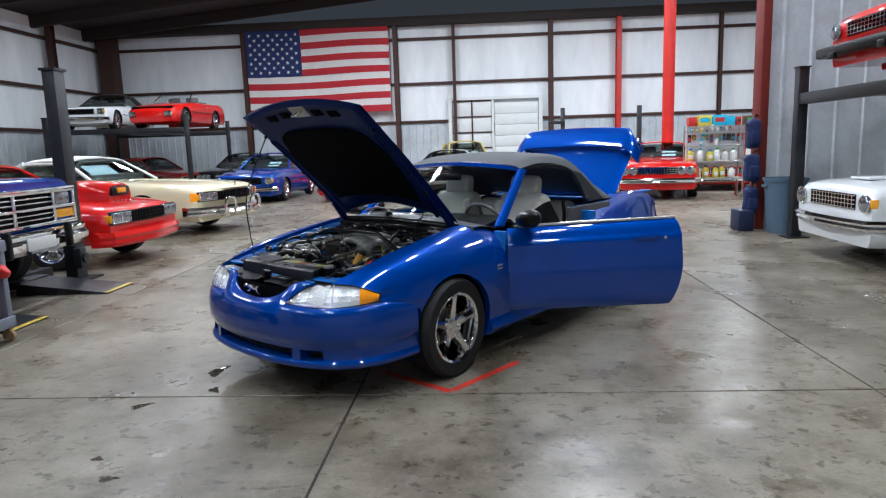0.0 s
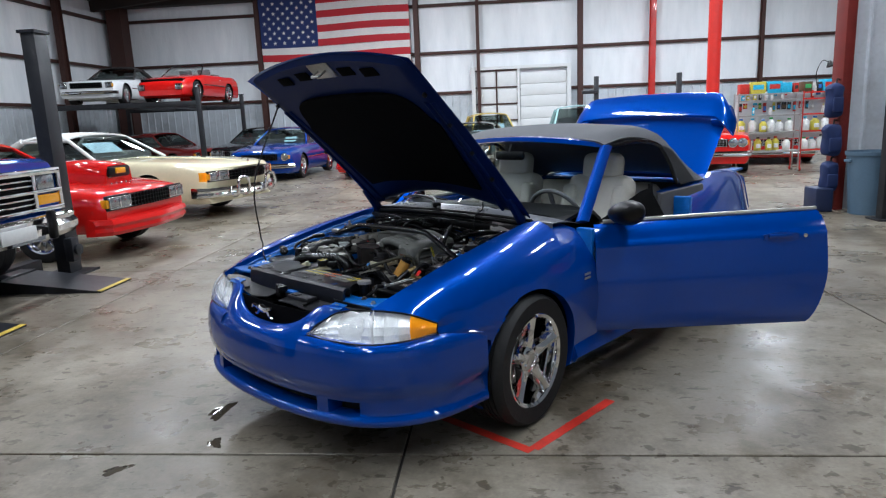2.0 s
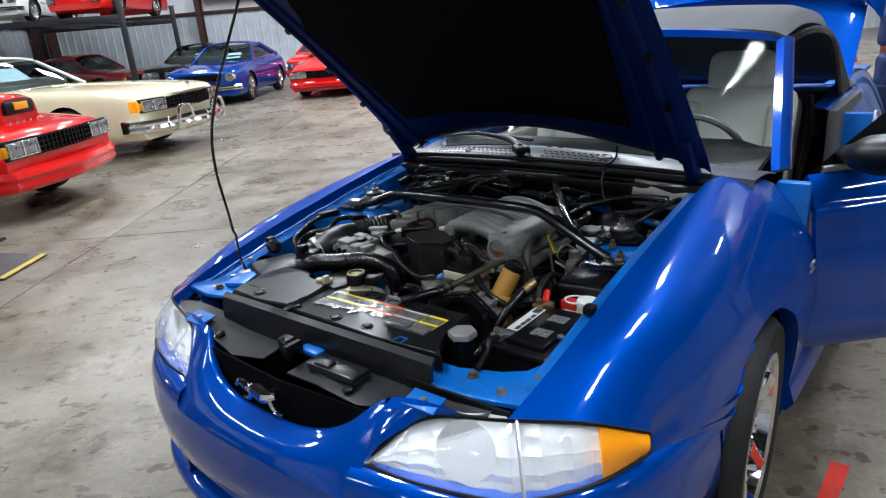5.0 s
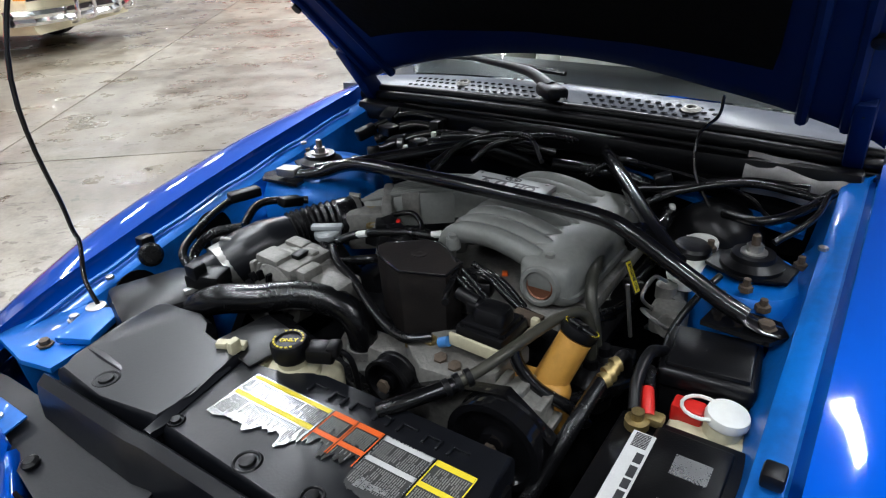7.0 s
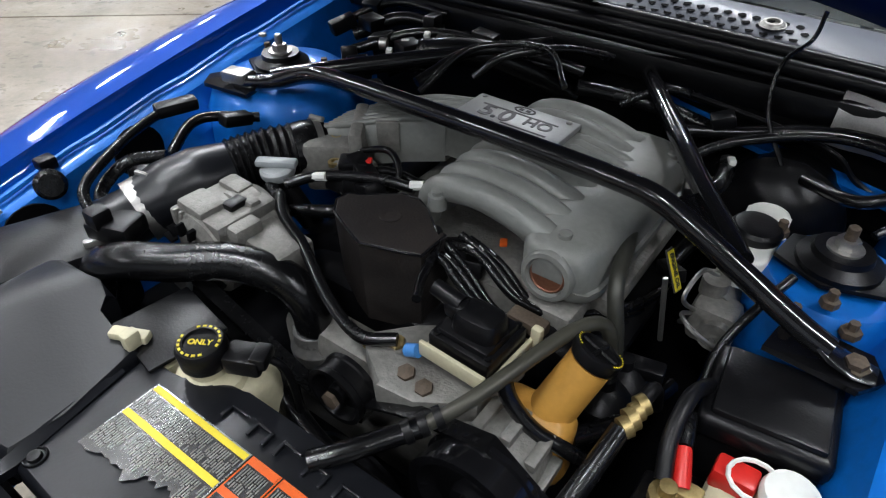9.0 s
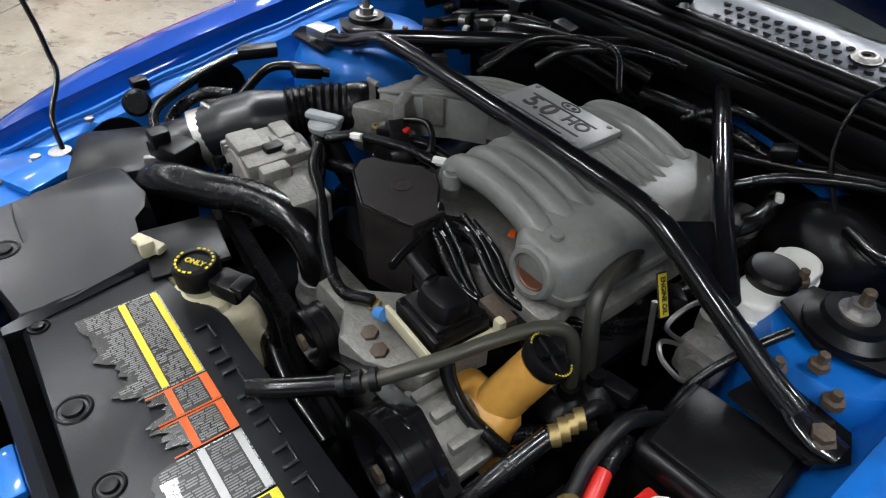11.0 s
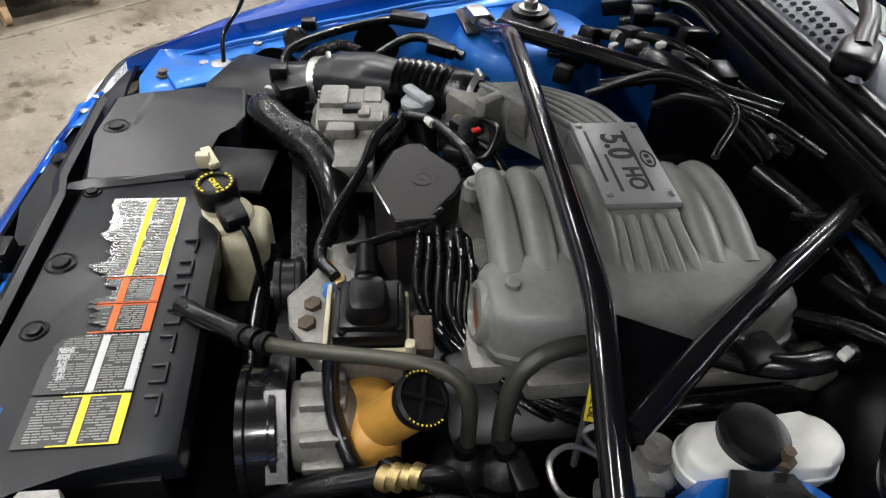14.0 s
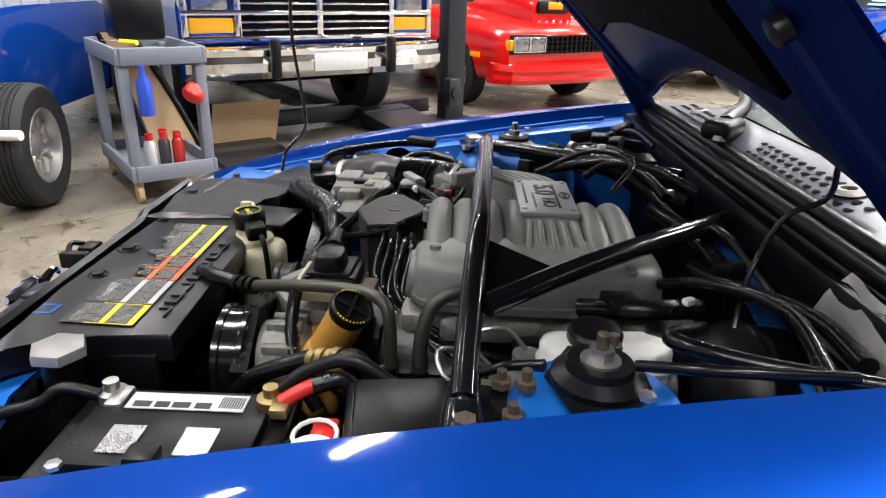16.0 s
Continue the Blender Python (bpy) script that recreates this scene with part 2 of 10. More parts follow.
CONCRETE = concrete()
FILM = wrinkled_film()
OXIDE = mat("red_oxide_steel", (0.055, 0.022, 0.017), 0.6, 0.1, 0, 0.25, 4, 0.2, 80)
REDSTEEL = mat("red_painted_steel", (0.52, 0.02, 0.012), 0.38, 0, 0.2, 0.12, 5, 0.1, 80, (0.2, 0.02, 0.015), 0.3, 3)
REDDARK = mat("dark_red_steel", (0.17, 0.018, 0.014), 0.5, 0, 0, 0.2, 4, 0.2, 80, (0.07, 0.015, 0.012), 0.4, 3)
METALWALL = mat("white_ribbed_steel", (0.52, 0.56, 0.60), 0.42, 0, 0, 0.10, 2, 0.1, 60, (0.26, 0.275, 0.29), 0.6, 1.1)
DOORWHITE = mat("white_door_panel", (0.72, 0.73, 0.73), 0.4, 0, 0, 0.06, 2, 0.1, 60)
ROOFDARK = mat("dark_roof_liner", (0.035, 0.027, 0.025), 0.8, 0, 0, 0.3, 2, 0.3, 40)
LIFTBLACK = mat("black_lift_steel", (0.014, 0.015, 0.019), 0.4, 0.1, 0.1, 0.25, 6, 0.2, 80, (0.06, 0.06, 0.06), 0.3, 4)
JOINT = mat("joint_filler", (0.045, 0.042, 0.038), 0.8, 0, 0, 0.3, 20, 0.3)
HAZARD = mat("yellow_edge_paint", (0.55, 0.40, 0.06), 0.6, 0, 0, 0.25, 12, 0.2, 80, (0.06, 0.05, 0.04), 0.6, 6)
CARTGREY = mat("grey_cart_plastic", (0.16, 0.175, 0.21), 0.55, 0, 0, 0.1, 8, 0.3, 150)
BINBLUE = mat("grey_blue_bin_plastic", (0.085, 0.14, 0.20), 0.5, 0, 0, 0.1, 6, 0.2, 100)
LAMPGLOW = mat("led_diffuser", (1.0, 0.98, 0.95), 0.5, emit=20.0)


# ---- mesh helpers ----
def thing(name, label, category, group="", m=None):
    ob = new(name)
    ob.empty_display_size = 0.05
    if m is not None:
        ob.matrix_world = m
    return tagged(ob, label, category, group)


def part(name, bm, material, parent=None, label="", smooth=35.0, flip=False):
    """Links a bmesh as one mesh object under a thing or a part."""
    if flip:
        bmesh.ops.reverse_faces(bm, faces=bm.faces)
    me = bpy.data.meshes.new(name)
    bm.to_mesh(me)
    bm.free()
    for mm in material if isinstance(material, (list, tuple)) else [material]:
        me.materials.append(mm)
    if smooth:
        me.shade_smooth()
        me.set_sharp_from_angle(angle=radians(smooth))
    ob = new(name, me)
    if parent is not None:
        ob.parent = parent
    if label:
        ob["label"] = label
    if me.materials[0] in (GLASS, LENS, AMBER, CARGLASS):
        ob.visible_shadow = False
    return ob


def setting(name, bm, material, label, category, smooth=30.0):
    return tagged(part(name, bm, material, None, "", smooth), label, category, "", "structure")


def box(bm, c, s, bevel=0.0, rot=None, seg=2, mi=0):
    """A box with centre c and full sizes s."""
    r = bmesh.ops.create_cube(bm, size=1.0)
    vs = r["verts"]
    bmesh.ops.scale(bm, vec=s, verts=vs)
    fs = list({f for v in vs for f in v.link_faces})
    if bevel:
        es = list({e for v in vs for e in v.link_edges})
        q = bmesh.ops.bevel(bm, geom=es, offset=bevel, segments=seg, affect="EDGES", profile=0.5)
        vs = list({v for f in q["faces"] for v in f.verts} | {v for v in vs if v.is_valid})
        fs = list({f for v in vs for f in v.link_faces})
    m = Matrix.Translation(c)
    if rot is not None:
        m = m @ rot
    bmesh.ops.transform(bm, matrix=m, verts=vs)
    for f in fs:
        f.material_index = mi
    return vs


def bx(c, s, bevel=0.0, rot=None):
    bm = bmesh.new()
    box(bm, c, s, bevel, rot)
    return bm


def frame_of(d):
    d = Vector(d).normalized()
    return d.to_track_quat("Z", "Y").to_matrix()


def ring_loft(bm, rings, closed_ring=True, caps=True, mi=0):
    """Joins rings of points into a skin."""
    rows = [[bm.verts.new(p) for p in r] for r in rings]
    n = len(rows[0])
    for a, b in zip(rows, rows[1:]):
        for i in range(n if closed_ring else n - 1):
            j = (i + 1) % n
            f = bm.faces.new((a[i], a[j], b[j], b[i]))
            f.material_index = mi
    if caps and closed_ring:
        for r, back in ((rows[0], True), (rows[-1], False)):
            f = bm.faces.new(tuple(reversed(r)) if back else tuple(r))
            f.material_index = mi
    return rows


def cyl(bm, p0, p1, r0, r1=None, seg=20, caps=True, mi=0):
    r1 = r0 if r1 is None else r1
    p0, p1 = Vector(p0), Vector(p1)
    q = frame_of(p1 - p0)
    rings = []
    for p, r in ((p0, r0), (p1, r1)):
        rings.append([p + q @ Vector((r * math.cos(a), r * math.sin(a), 0)) for a in (2 * math.pi * i / seg for i in range(seg))])
    return ring_loft(bm, rings, True, caps, mi)


def lathe(bm, profile, origin=(0, 0, 0), axis=(0, 0, 1), seg=28, mi=0):
    """Turns (radius, height) pairs round an axis."""
    o, q = Vector(origin), frame_of(axis)
    rings = []
    for r, h in profile:
        r = max(r, 0.0004)
        rings.append([o + q @ Vector((r * math.cos(a), r * math.sin(a), h)) for a in (2 * math.pi * i / seg for i in range(seg))])
    ring_loft(bm, rings, True, True, mi)
    return bm


def spline(pts, n=8):
    """Points of a Catmull-Rom curve through pts."""
    P = [Vector(p) for p in pts]
    P = [2 * P[0] - P[1]] + P + [2 * P[-1] - P[-2]]
    out = []
    for i in range(1, len(P) - 2):
        a, b, c, d = P[i - 1:i + 3]
        for k in range(n):
            t = k / n
            out.append(0.5 * ((2 * b) + (c - a) * t + (2 * a - 5 * b + 4 * c - d) * t * t + (3 * b - a - 3 * c + d) * t ** 3))
    out.append(P[-2])
    return out


def tube(bm, pts, r, seg=10, n=8, straight=False, ribs=0.0, rib_step=1, mi=0):
    """A hose or bar swept along a curve through pts; r is a number or a list, one radius a point."""
    c = [Vector(p) for p in pts] if straight else spline(pts, n)
    m = len(c)
    rings, x = [], None
    for i, p in enumerate(c):
        d = (c[min(i + 1, m - 1)] - c[max(i - 1, 0)]).normalized()
        if x is None:
            x = d.orthogonal().normalized()
        x = (x - d * x.dot(d)).normalized()
        y = d.cross(x)
        if isinstance(r, (list, tuple)):
            f = i / (m - 1) * (len(r) - 1)
            k = min(int(f), len(r) - 2)
            rr = r[k] + (r[k + 1] - r[k]) * (f - k)
        else:
            rr = r
        if ribs and (i // rib_step) % 2:
            rr += ribs
        rings.append([p + (x * math.cos(a) + y * math.sin(a)) * rr for a in (2 * math.pi * k / seg for k in range(seg))])
    ring_loft(bm, rings, True, True, mi)
    return bm


def hose(name, pts, r, material, parent, label="", **kw):
    bm = bmesh.new()
    tube(bm, pts, r, **kw)
    return part(name, bm, material, parent, label, 50)


def sheet(bm, grid, closed=False, mi=0):
    """A skin through a grid of points."""
    rows = [[bm.verts.new(p) for p in r] for r in grid]
    for a, b in zip(rows, rows[1:]):
        for i in range(len(a) - 1):
            f = bm.faces.new((a[i], a[i + 1], b[i + 1], b[i]))
            f.material_index = mi
    return rows


def thicken(bm, t):
    """Gives an open skin a thickness t against its normals."""
    bm.normal_update()
    bmesh.ops.solidify(bm, geom=list(bm.faces), thickness=t)
    return bm


def prism(bm, outline, z0, z1, m=None, bevel=0.0, mi=0):
    """An upright prism over an outline of (x, y)."""
    lo = [bm.verts.new((x, y, z0)) for x, y in outline]
    hi = [bm.verts.new((x, y, z1)) for x, y in outline]
    n = len(lo)
    fs = [bm.faces.new(tuple(reversed(lo))), bm.faces.new(tuple(hi))]
    for i in range(n):
        j = (i + 1) % n
        fs.append(bm.faces.new((lo[i], lo[j], hi[j], hi[i])))
    vs = lo + hi
    if bevel:
        es = [e for e in fs[1].edges]
        q = bmesh.ops.bevel(bm, geom=es, offset=bevel, segments=2, affect="EDGES", profile=0.5)
        vs = list({v for v in vs if v.is_valid} | {v for f in q["faces"] for v in f.verts})
    if m is not None:
        bmesh.ops.transform(bm, matrix=m, verts=vs)
    for f in {f for v in vs for f in v.link_faces}:
        f.material_index = mi
    return vs


def lettering(name, text, size, m, material, parent, depth=0.0008):
    """Letters in the built-in font, as a mesh."""
    cu = bpy.data.curves.new(name, "FONT")
    cu.body, cu.size, cu.extrude, cu.align_x, cu.align_y = text, size, depth, "CENTER", "CENTER"
    cu.offset = size * 0.022
    tmp = bpy.data.objects.new(name + "_tmp", cu)
    me = bpy.data.meshes.new_from_object(tmp)
    bpy.data.objects.remove(tmp)
    me.materials.clear()
    me.materials.append(material)
    ob = new(name, me)
    ob.parent = parent
    ob.matrix_local = m
    return ob


def lerp(pairs, x):
    """Piecewise linear look-up."""
    if x <= pairs[0][0]:
        return pairs[0][1]
    for (a, p), (b, q) in zip(pairs, pairs[1:]):
        if x <= b:
            return p + (q - p) * (x - a) / (b - a)
    return pairs[-1][1]


def smooth_lerp(pairs, x):
    """Look-up eased through its pairs."""
    if x <= pairs[0][0]:
        return pairs[0][1]
    for i, ((a, p), (b, q)) in enumerate(zip(pairs, pairs[1:])):
        if x <= b:
            t = (x - a) / (b - a)
            pp = pairs[i - 1] if i else (2 * a - b, 2 * p - q)
            qq = pairs[i + 2] if i + 2 < len(pairs) else (2 * b - a, 2 * q - p)
            m0, m1 = (q - pp[1]) / (b - pp[0]) * (b - a), (qq[1] - p) / (qq[0] - a) * (b - a)
            return (2 * t ** 3 - 3 * t * t + 1) * p + (t ** 3 - 2 * t * t + t) * m0 + (3 * t * t - 2 * t ** 3) * q + (t ** 3 - t * t) * m1
    return pairs[-1][1]


# ---- the hall ----
U0, U1, V0, V1, EAVE = -15.5, 20.0, -14.0, 24.0, 6.7
JU = [-15.5, -12.1, -9.0, -5.95, -2.95, 0.08, 3.15, 6.2, 9.3, 12.4, 16.0, 20.0]
JV = [-14.0, -10.4, -7.2, -4.0, -0.86, 3.08, 5.88, 9.0, 12.2, 15.4, 18.6, 24.0]
H0 = hall(0, 0)


def floor_slabs():
    base = bmesh.new()
    box(base, ((U0 + U1) / 2, (V0 + V1) / 2, -0.06), (U1 - U0 + 1, V1 - V0 + 1, 0.1))
    fl = setting("floor", base, JOINT, "bare concrete floor with dark sawn joints and oil stains", "floor")
    fl.matrix_world = H0
    for i in range(len(JU) - 1):
        for j in range(len(JV) - 1):
            g = 0.007
            bm = bmesh.new()
            x0, x1, y0, y1 = JU[i] + g, JU[i + 1] - g, JV[j] + g, JV[j + 1] - g
            box(bm, ((x0 + x1) / 2, (y0 + y1) / 2, -0.006), (x1 - x0, y1 - y0, 0.012), 0.003, seg=1)
            part("slab", bm, CONCRETE, fl, "", 30)
    return fl


floor_slabs()


def ribbed(bm, u0, u1, v, z0, z1, face=-1, pitch=0.3, depth=0.025, along="u"):
    """Steel cladding with upright ribs, facing -v (or -u)."""
    xs, n = [], int((u1 - u0) / pitch)
    pr = []
    for k in range(n + 1):
        a = u0 + k * pitch
        for da, h in ((0, 0), (0.17, 0), (0.19, depth), (0.215, depth), (0.235, 0)):
            if a + da <= u1:
                pr.append((a + da, h))
    pr.append((u1, 0))
    grid = []
    for z in (z0, z1):
        grid.append([((a, v + face * h, z) if along == "u" else (v + face * h, a, z)) for a, h in pr])
    sheet(bm, grid)
    return bm


def hall_shell():
    # end wall: film between girts, ribbed wainscot below
    bm = bmesh.new()
    box(bm, ((U0 + U1) / 2, V1 + 0.12, EAVE / 2), (U1 - U0, 0.2, EAVE))
    w = setting("wall_north", bm, FILM, "white insulated end wall between dark steel girts", "wall")
    w.matrix_world = H0
    bm = bmesh.new()
    ribbed(bm, U0, U1, V1 - 0.02, 0, 2.45, -1)
    thicken(bm, 0.006)
    part("wainscot", bm, METALWALL, w, "ribbed white steel wainscot")
    bm = bmesh.new()
    box(bm, (U0 - 0.12, (V0 + V1) / 2, EAVE / 2), (0.2, V1 - V0, EAVE))
    w2 = setting("wall_west", bm, FILM, "white insulated side wall between dark steel girts", "wall")
    w2.matrix_world = H0
    bm = bmesh.new()
    ribbed(bm, V0, V1, U0 + 0.0, 0, 2.45, 1, along="v")
    thicken(bm, 0.006)
    part("wainscot", bm, METALWALL, w2, "ribbed white steel wainscot")
    for nm, c, s in (("wall_east", (U1 + 0.12, (V0 + V1) / 2, EAVE / 2), (0.2, V1 - V0, EAVE)),
                     ("wall_south", ((U0 + U1) / 2, V0 - 0.12, EAVE / 2), (U1 - U0, 0.2, EAVE))):
        x = setting(nm, bx(c, s), METALWALL, "plain white steel wall", "wall")
        x.matrix_world = H0
    # girts and columns
    for z in (2.55, 4.15, 6.0):
        g = setting("girt", bx(((U0 + U1) / 2, V1 - 0.05, z), (U1 - U0 - 0.2, 0.16, 0.11), 0.01), OXIDE, "dark red oxide steel girt along the end wall", "girt")
        g.matrix_world = H0
        g = setting("girt", bx((U0 + 0.08, (V0 + V1) / 2, z), (0.16, V1 - V0 - 0.3, 0.11), 0.01), OXIDE, "dark red oxide steel girt along the side wall", "girt")
        g.matrix_world = H0

    def column(u, v, w, d, h, material, label):
        bm = bmesh.new()
        box(bm, (u, v - d / 2, h / 2), (w, 0.014, h))
        box(bm, (u, v + d / 2, h / 2), (w, 0.014, h))
        box(bm, (u, v, h / 2), (0.014, d - 0.016, h))
        box(bm, (u, v, 0.012), (w + 0.1, d + 0.1, 0.02))
        c = setting("column", bm, material, label, "column")
        c.matrix_world = H0
        return c
    for u in (-9.05, -2.55, 3.95):
        column(u, V1 - 0.32, 0.2, 0.26, EAVE - 0.1, OXIDE, "dark red oxide steel wall column")
    for u in (-0.1, 10.9):
        column(u, V1 - 0.30, 0.13, 0.2, EAVE - 0.1, OXIDE, "slim dark steel wall post")
    column(6.75, V1 - 0.32, 0.2, 0.3, EAVE - 0.1, REDSTEEL, "red painted steel wall column")
    for v in (-9.0, -3.0, 3.0, 9.0, 15.0, 20.0):
        column(U0 + 0.34, v, 0.2, 0.3, EAVE - 0.1, OXIDE, "dark red oxide steel wall column")
    bm = bmesh.new()
    box(bm, (U0 + 0.55, V1 - 0.45, EAVE / 2), (0.62, 0.62, EAVE))
    c = setting("column", bm, OXIDE, "broad dark steel corner column", "column")
    c.matrix_world = H0
    bm = bmesh.new()
    cyl(bm, (6.35, 14.9, 0.02), (6.35, 14.9, EAVE - 0.1), 0.165, seg=24)
    cyl(bm, (6.35, 14.9, 0.0), (6.35, 14.9, 0.04), 0.26, seg=24)
    c = setting("column", bm, REDSTEEL, "round red painted steel column", "column")
    c.matrix_world = H0
    # roof
    bm = bmesh.new()
    um = (U0 + U1) / 2
    for a, b, za, zb in ((U0 - 0.3, um, EAVE, EAVE + 1.6), (um, U1 + 0.3, EAVE + 1.6, EAVE)):
        vs = [bm.verts.new(p) for p in ((a, V0 - 0.3, za), (b, V0 - 0.3, zb), (b, V1 + 0.3, zb), (a, V1 + 0.3, za),
                                        (a, V0 - 0.3, za + 0.15), (b, V0 - 0.3, zb + 0.15), (b, V1 + 0.3, zb + 0.15), (a, V1 + 0.3, za + 0.15))]
        for q in ((3, 2, 1, 0), (4, 5, 6, 7), (0, 1, 5, 4), (1, 2, 6, 5), (2, 3, 7, 6), (3, 0, 4, 7)):
            bm.faces.new([vs[i] for i in q])
    for k in range(12):
        v = V0 + 1.5 + k * 3.2
        for a, b, za, zb in ((U0, um, EAVE - 0.02, EAVE + 1.58), (um, U1, EAVE + 1.58, EAVE - 0.02)):
            d = Vector((b - a, 0, zb - za))
            box(bm, ((a + b) / 2, v, (za + zb) / 2 - 0.2), (d.length, 0.16, 0.4), 0, Matrix.Rotation(-math.atan2(d.z, d.x), 4, "Y"))
    c = setting("ceiling", bm, ROOFDARK, "dark pitched roof with steel rafters", "ceiling")
    c.matrix_world = H0
    # eave band that hides the roof over the end wall
    b = setting("eave_beam", bx(((U0 + U1) / 2, V1 - 0.35, EAVE - 0.02), (U1 - U0, 0.45, 0.34), 0.01), ROOFDARK, "dark steel eave beam", "beam")
    b.matrix_world = H0
    # partition on the east side with a red steel edge
    bm = bmesh.new()
    ribbed(bm, 5.42, U1, 6.1, 0, EAVE, -1, 0.42, 0.03)
    box(bm, ((5.42 + U1) / 2, 6.2, EAVE / 2), (U1 - 5.42, 0.12, EAVE))
    p = setting("wall_partition", bm, METALWALL, "ribbed white steel partition wall with grey scuffs", "wall")
    p.matrix_world = H0
    e = setting("trim", bx((5.34, 6.18, EAVE / 2), (0.13, 0.3, EAVE), 0.008), REDDARK, "red steel post at the end of the partition", "trim")
    e.matrix_world = H0


hall_shell()


def end_doors():
    """The white sectional door in the end wall, with the frame beside it."""
    d = tagged(new("door_1"), "white sectional overhead door, closed", "door", "", "structure")
    d.matrix_world = hall(1.6, V1 - 0.16)
    bm = bmesh.new()
    for x in (-1.92, 1.92):
        box(bm, (x, 0, 1.7), (0.16, 0.2, 3.4))
    box(bm, (0, 0, 3.44), (4.0, 0.2, 0.12))
    box(bm, (-0.1, 0.0, 1.7), (0.1, 0.18, 3.4))
    part("frame", bm, DOORWHITE, d)
    for k in range(7):
        part("panel", bx((0.9, 0.02, 0.24 + 0.46 * k), (1.86, 0.06, 0.45), 0.012), DOORWHITE, d)
    for r in range(5):
        for cidx in range(2):
            part("pane", bx((-1.42 + 0.86 * cidx, 0.04, 0.36 + 0.66 * r), (0.8, 0.03, 0.6), 0.008), DOORWHITE, d)
    bm = bmesh.new()
    for r in range(6):
        box(bm, (-1.0, 0.0, 0.04 + 0.66 * r), (1.75, 0.07, 0.05))
    box(bm, (-0.99, 0.0, 1.7), (0.05, 0.07, 3.4))
    part("glazing_bar", bm, OXIDE, d)


end_doors()


def flag():
    f = thing("flag", "large red and white striped cloth flag with starred canton", "flag", m=hall(-5.85, V1 - 0.52, 3.0))
    W, Hh = 6.1, 3.55
    red = mat("flag_red_cloth", (0.42, 0.02, 0.03), 0.8, 0, 0, 0.12, 2, 0.3, 200)
    white = mat("flag_white_cloth", (0.66, 0.64, 0.62), 0.8, 0, 0, 0.1, 2, 0.3, 200)
    navy = mat("flag_navy_cloth", (0.015, 0.03, 0.12), 0.8, 0, 0, 0.12, 2, 0.3, 200)

    def sag(x, z):
        return 0.03 * math.sin(x * 1.7 + z) + 0.02 * math.sin(z * 3.1 - x * 2)
    h = Hh / 13
    for k in range(13):
        z1 = Hh - k * h
        x0 = -W / 2 + (0.385 * W if k < 7 else 0)
        n = 24
        g = [[(x0 + (W / 2 - x0) * i / n, sag(x0 + (W / 2 - x0) * i / n, z), z + 0.04 * math.sin(x0 + (W / 2 - x0) * i / n * 0.8)) for i in range(n + 1)] for z in (z1 - h, z1)]
        bm = bmesh.new()
        sheet(bm, g)
        thicken(bm, 0.006)
        part("stripe", bm, red if k % 2 == 0 else white, f)
    bm = bmesh.new()
    x0, x1 = -W / 2, -W / 2 + 0.385 * W
    g = [[(x0 + (x1 - x0) * i / 10, sag(x0, 0) * 0 + sag(x0 + (x1 - x0) * i / 10, z), z + 0.04 * math.sin((x0 + (x1 - x0) * i / 10) * 0.8)) for i in range(11)] for z in [Hh - 7 * h + 7 * h * k / 6 for k in range(7)]]
    sheet(bm, g)
    thicken(bm, 0.006)
    cant = part("canton", bm, navy, f)
    for r in range(9):
        for c in range(6 if r % 2 == 0 else 5):
            x = x0 + (x1 - x0) * (c * 2 + (1 if r % 2 == 0 else 2)) / 12
            z = Hh - 7 * h * (r + 1) / 10 + 0.04 * math.sin(x * 0.8)
            bm = bmesh.new()
            pts = []
            for k in range(10):
                rr = 0.085 if k % 2 == 0 else 0.034
                pts.append((rr * math.sin(math.pi * k / 5), rr * math.cos(math.pi * k / 5)))
            prism(bm, pts, 0, 0.004, Matrix.Translation((x, sag(x, z) - 0.012, z)) @ Matrix.Rotation(radians(90), 4, "X"))
            part("star", bm, white, cant)


flag()


# ---- lamps of the hall ----
def high_bay(u, v, z, turn):
    ob = thing("ceiling_lamp", "white LED high-bay lamp hung from the rafters", "lamp", "hall lamps", hall(u, v, z, turn))
    bm = bmesh.new()
    box(bm, (0, 0, 0.05), (0.38, 1.26, 0.07), 0.02)
    part("housing", bm, DOORWHITE, ob)
    part("diffuser", bx((0, 0, 0.008), (0.34, 1.22, 0.012)), LAMPGLOW, ob)
    rise = EAVE + 1.6 * (1 - abs(u - (U0 + U1) / 2) / ((U1 - U0) / 2)) - z + 0.05
    for y in (-0.45, 0.45):
        bm = bmesh.new()
        cyl(bm, (0, y, 0.08), (0, y, rise), 0.006, seg=6)
        part("cable", bm, STEEL, ob)
    return ob


LAMPS = [(u, v, w * (1.0, 1.0, 0.85, 0.45)[k]) for v, w in ((-7.7, 0.5), (-4.5, 0.6), (-1.3, 0.75), (1.9, 0.9), (5.1, 1.0), (8.3, 1.15), (11.5, 1.35), (14.7, 1.55), (17.9, 1.7))
         for k, u in enumerate((9.6, 3.3, -2.6, -8.5)) if not (u > 6 and -5 < v < 5)]
for u, v, share in LAMPS:
    zl = EAVE + 1.6 * (1 - abs(u - (U0 + U1) / 2) / ((U1 - U0) / 2)) - 0.42
    high_bay(u, v, zl, 0)
    la = bpy.data.lights.new("hall_light", "AREA")
    la.shape, la.size, la.size_y = "RECTANGLE", 0.34, 1.22
    la.energy, la.color = LAMP_WATTS * share, (0.93, 0.965, 1.0)
    lo = new("hall_light", la)
    lo.matrix_world = hall(u, v, zl - 0.01)


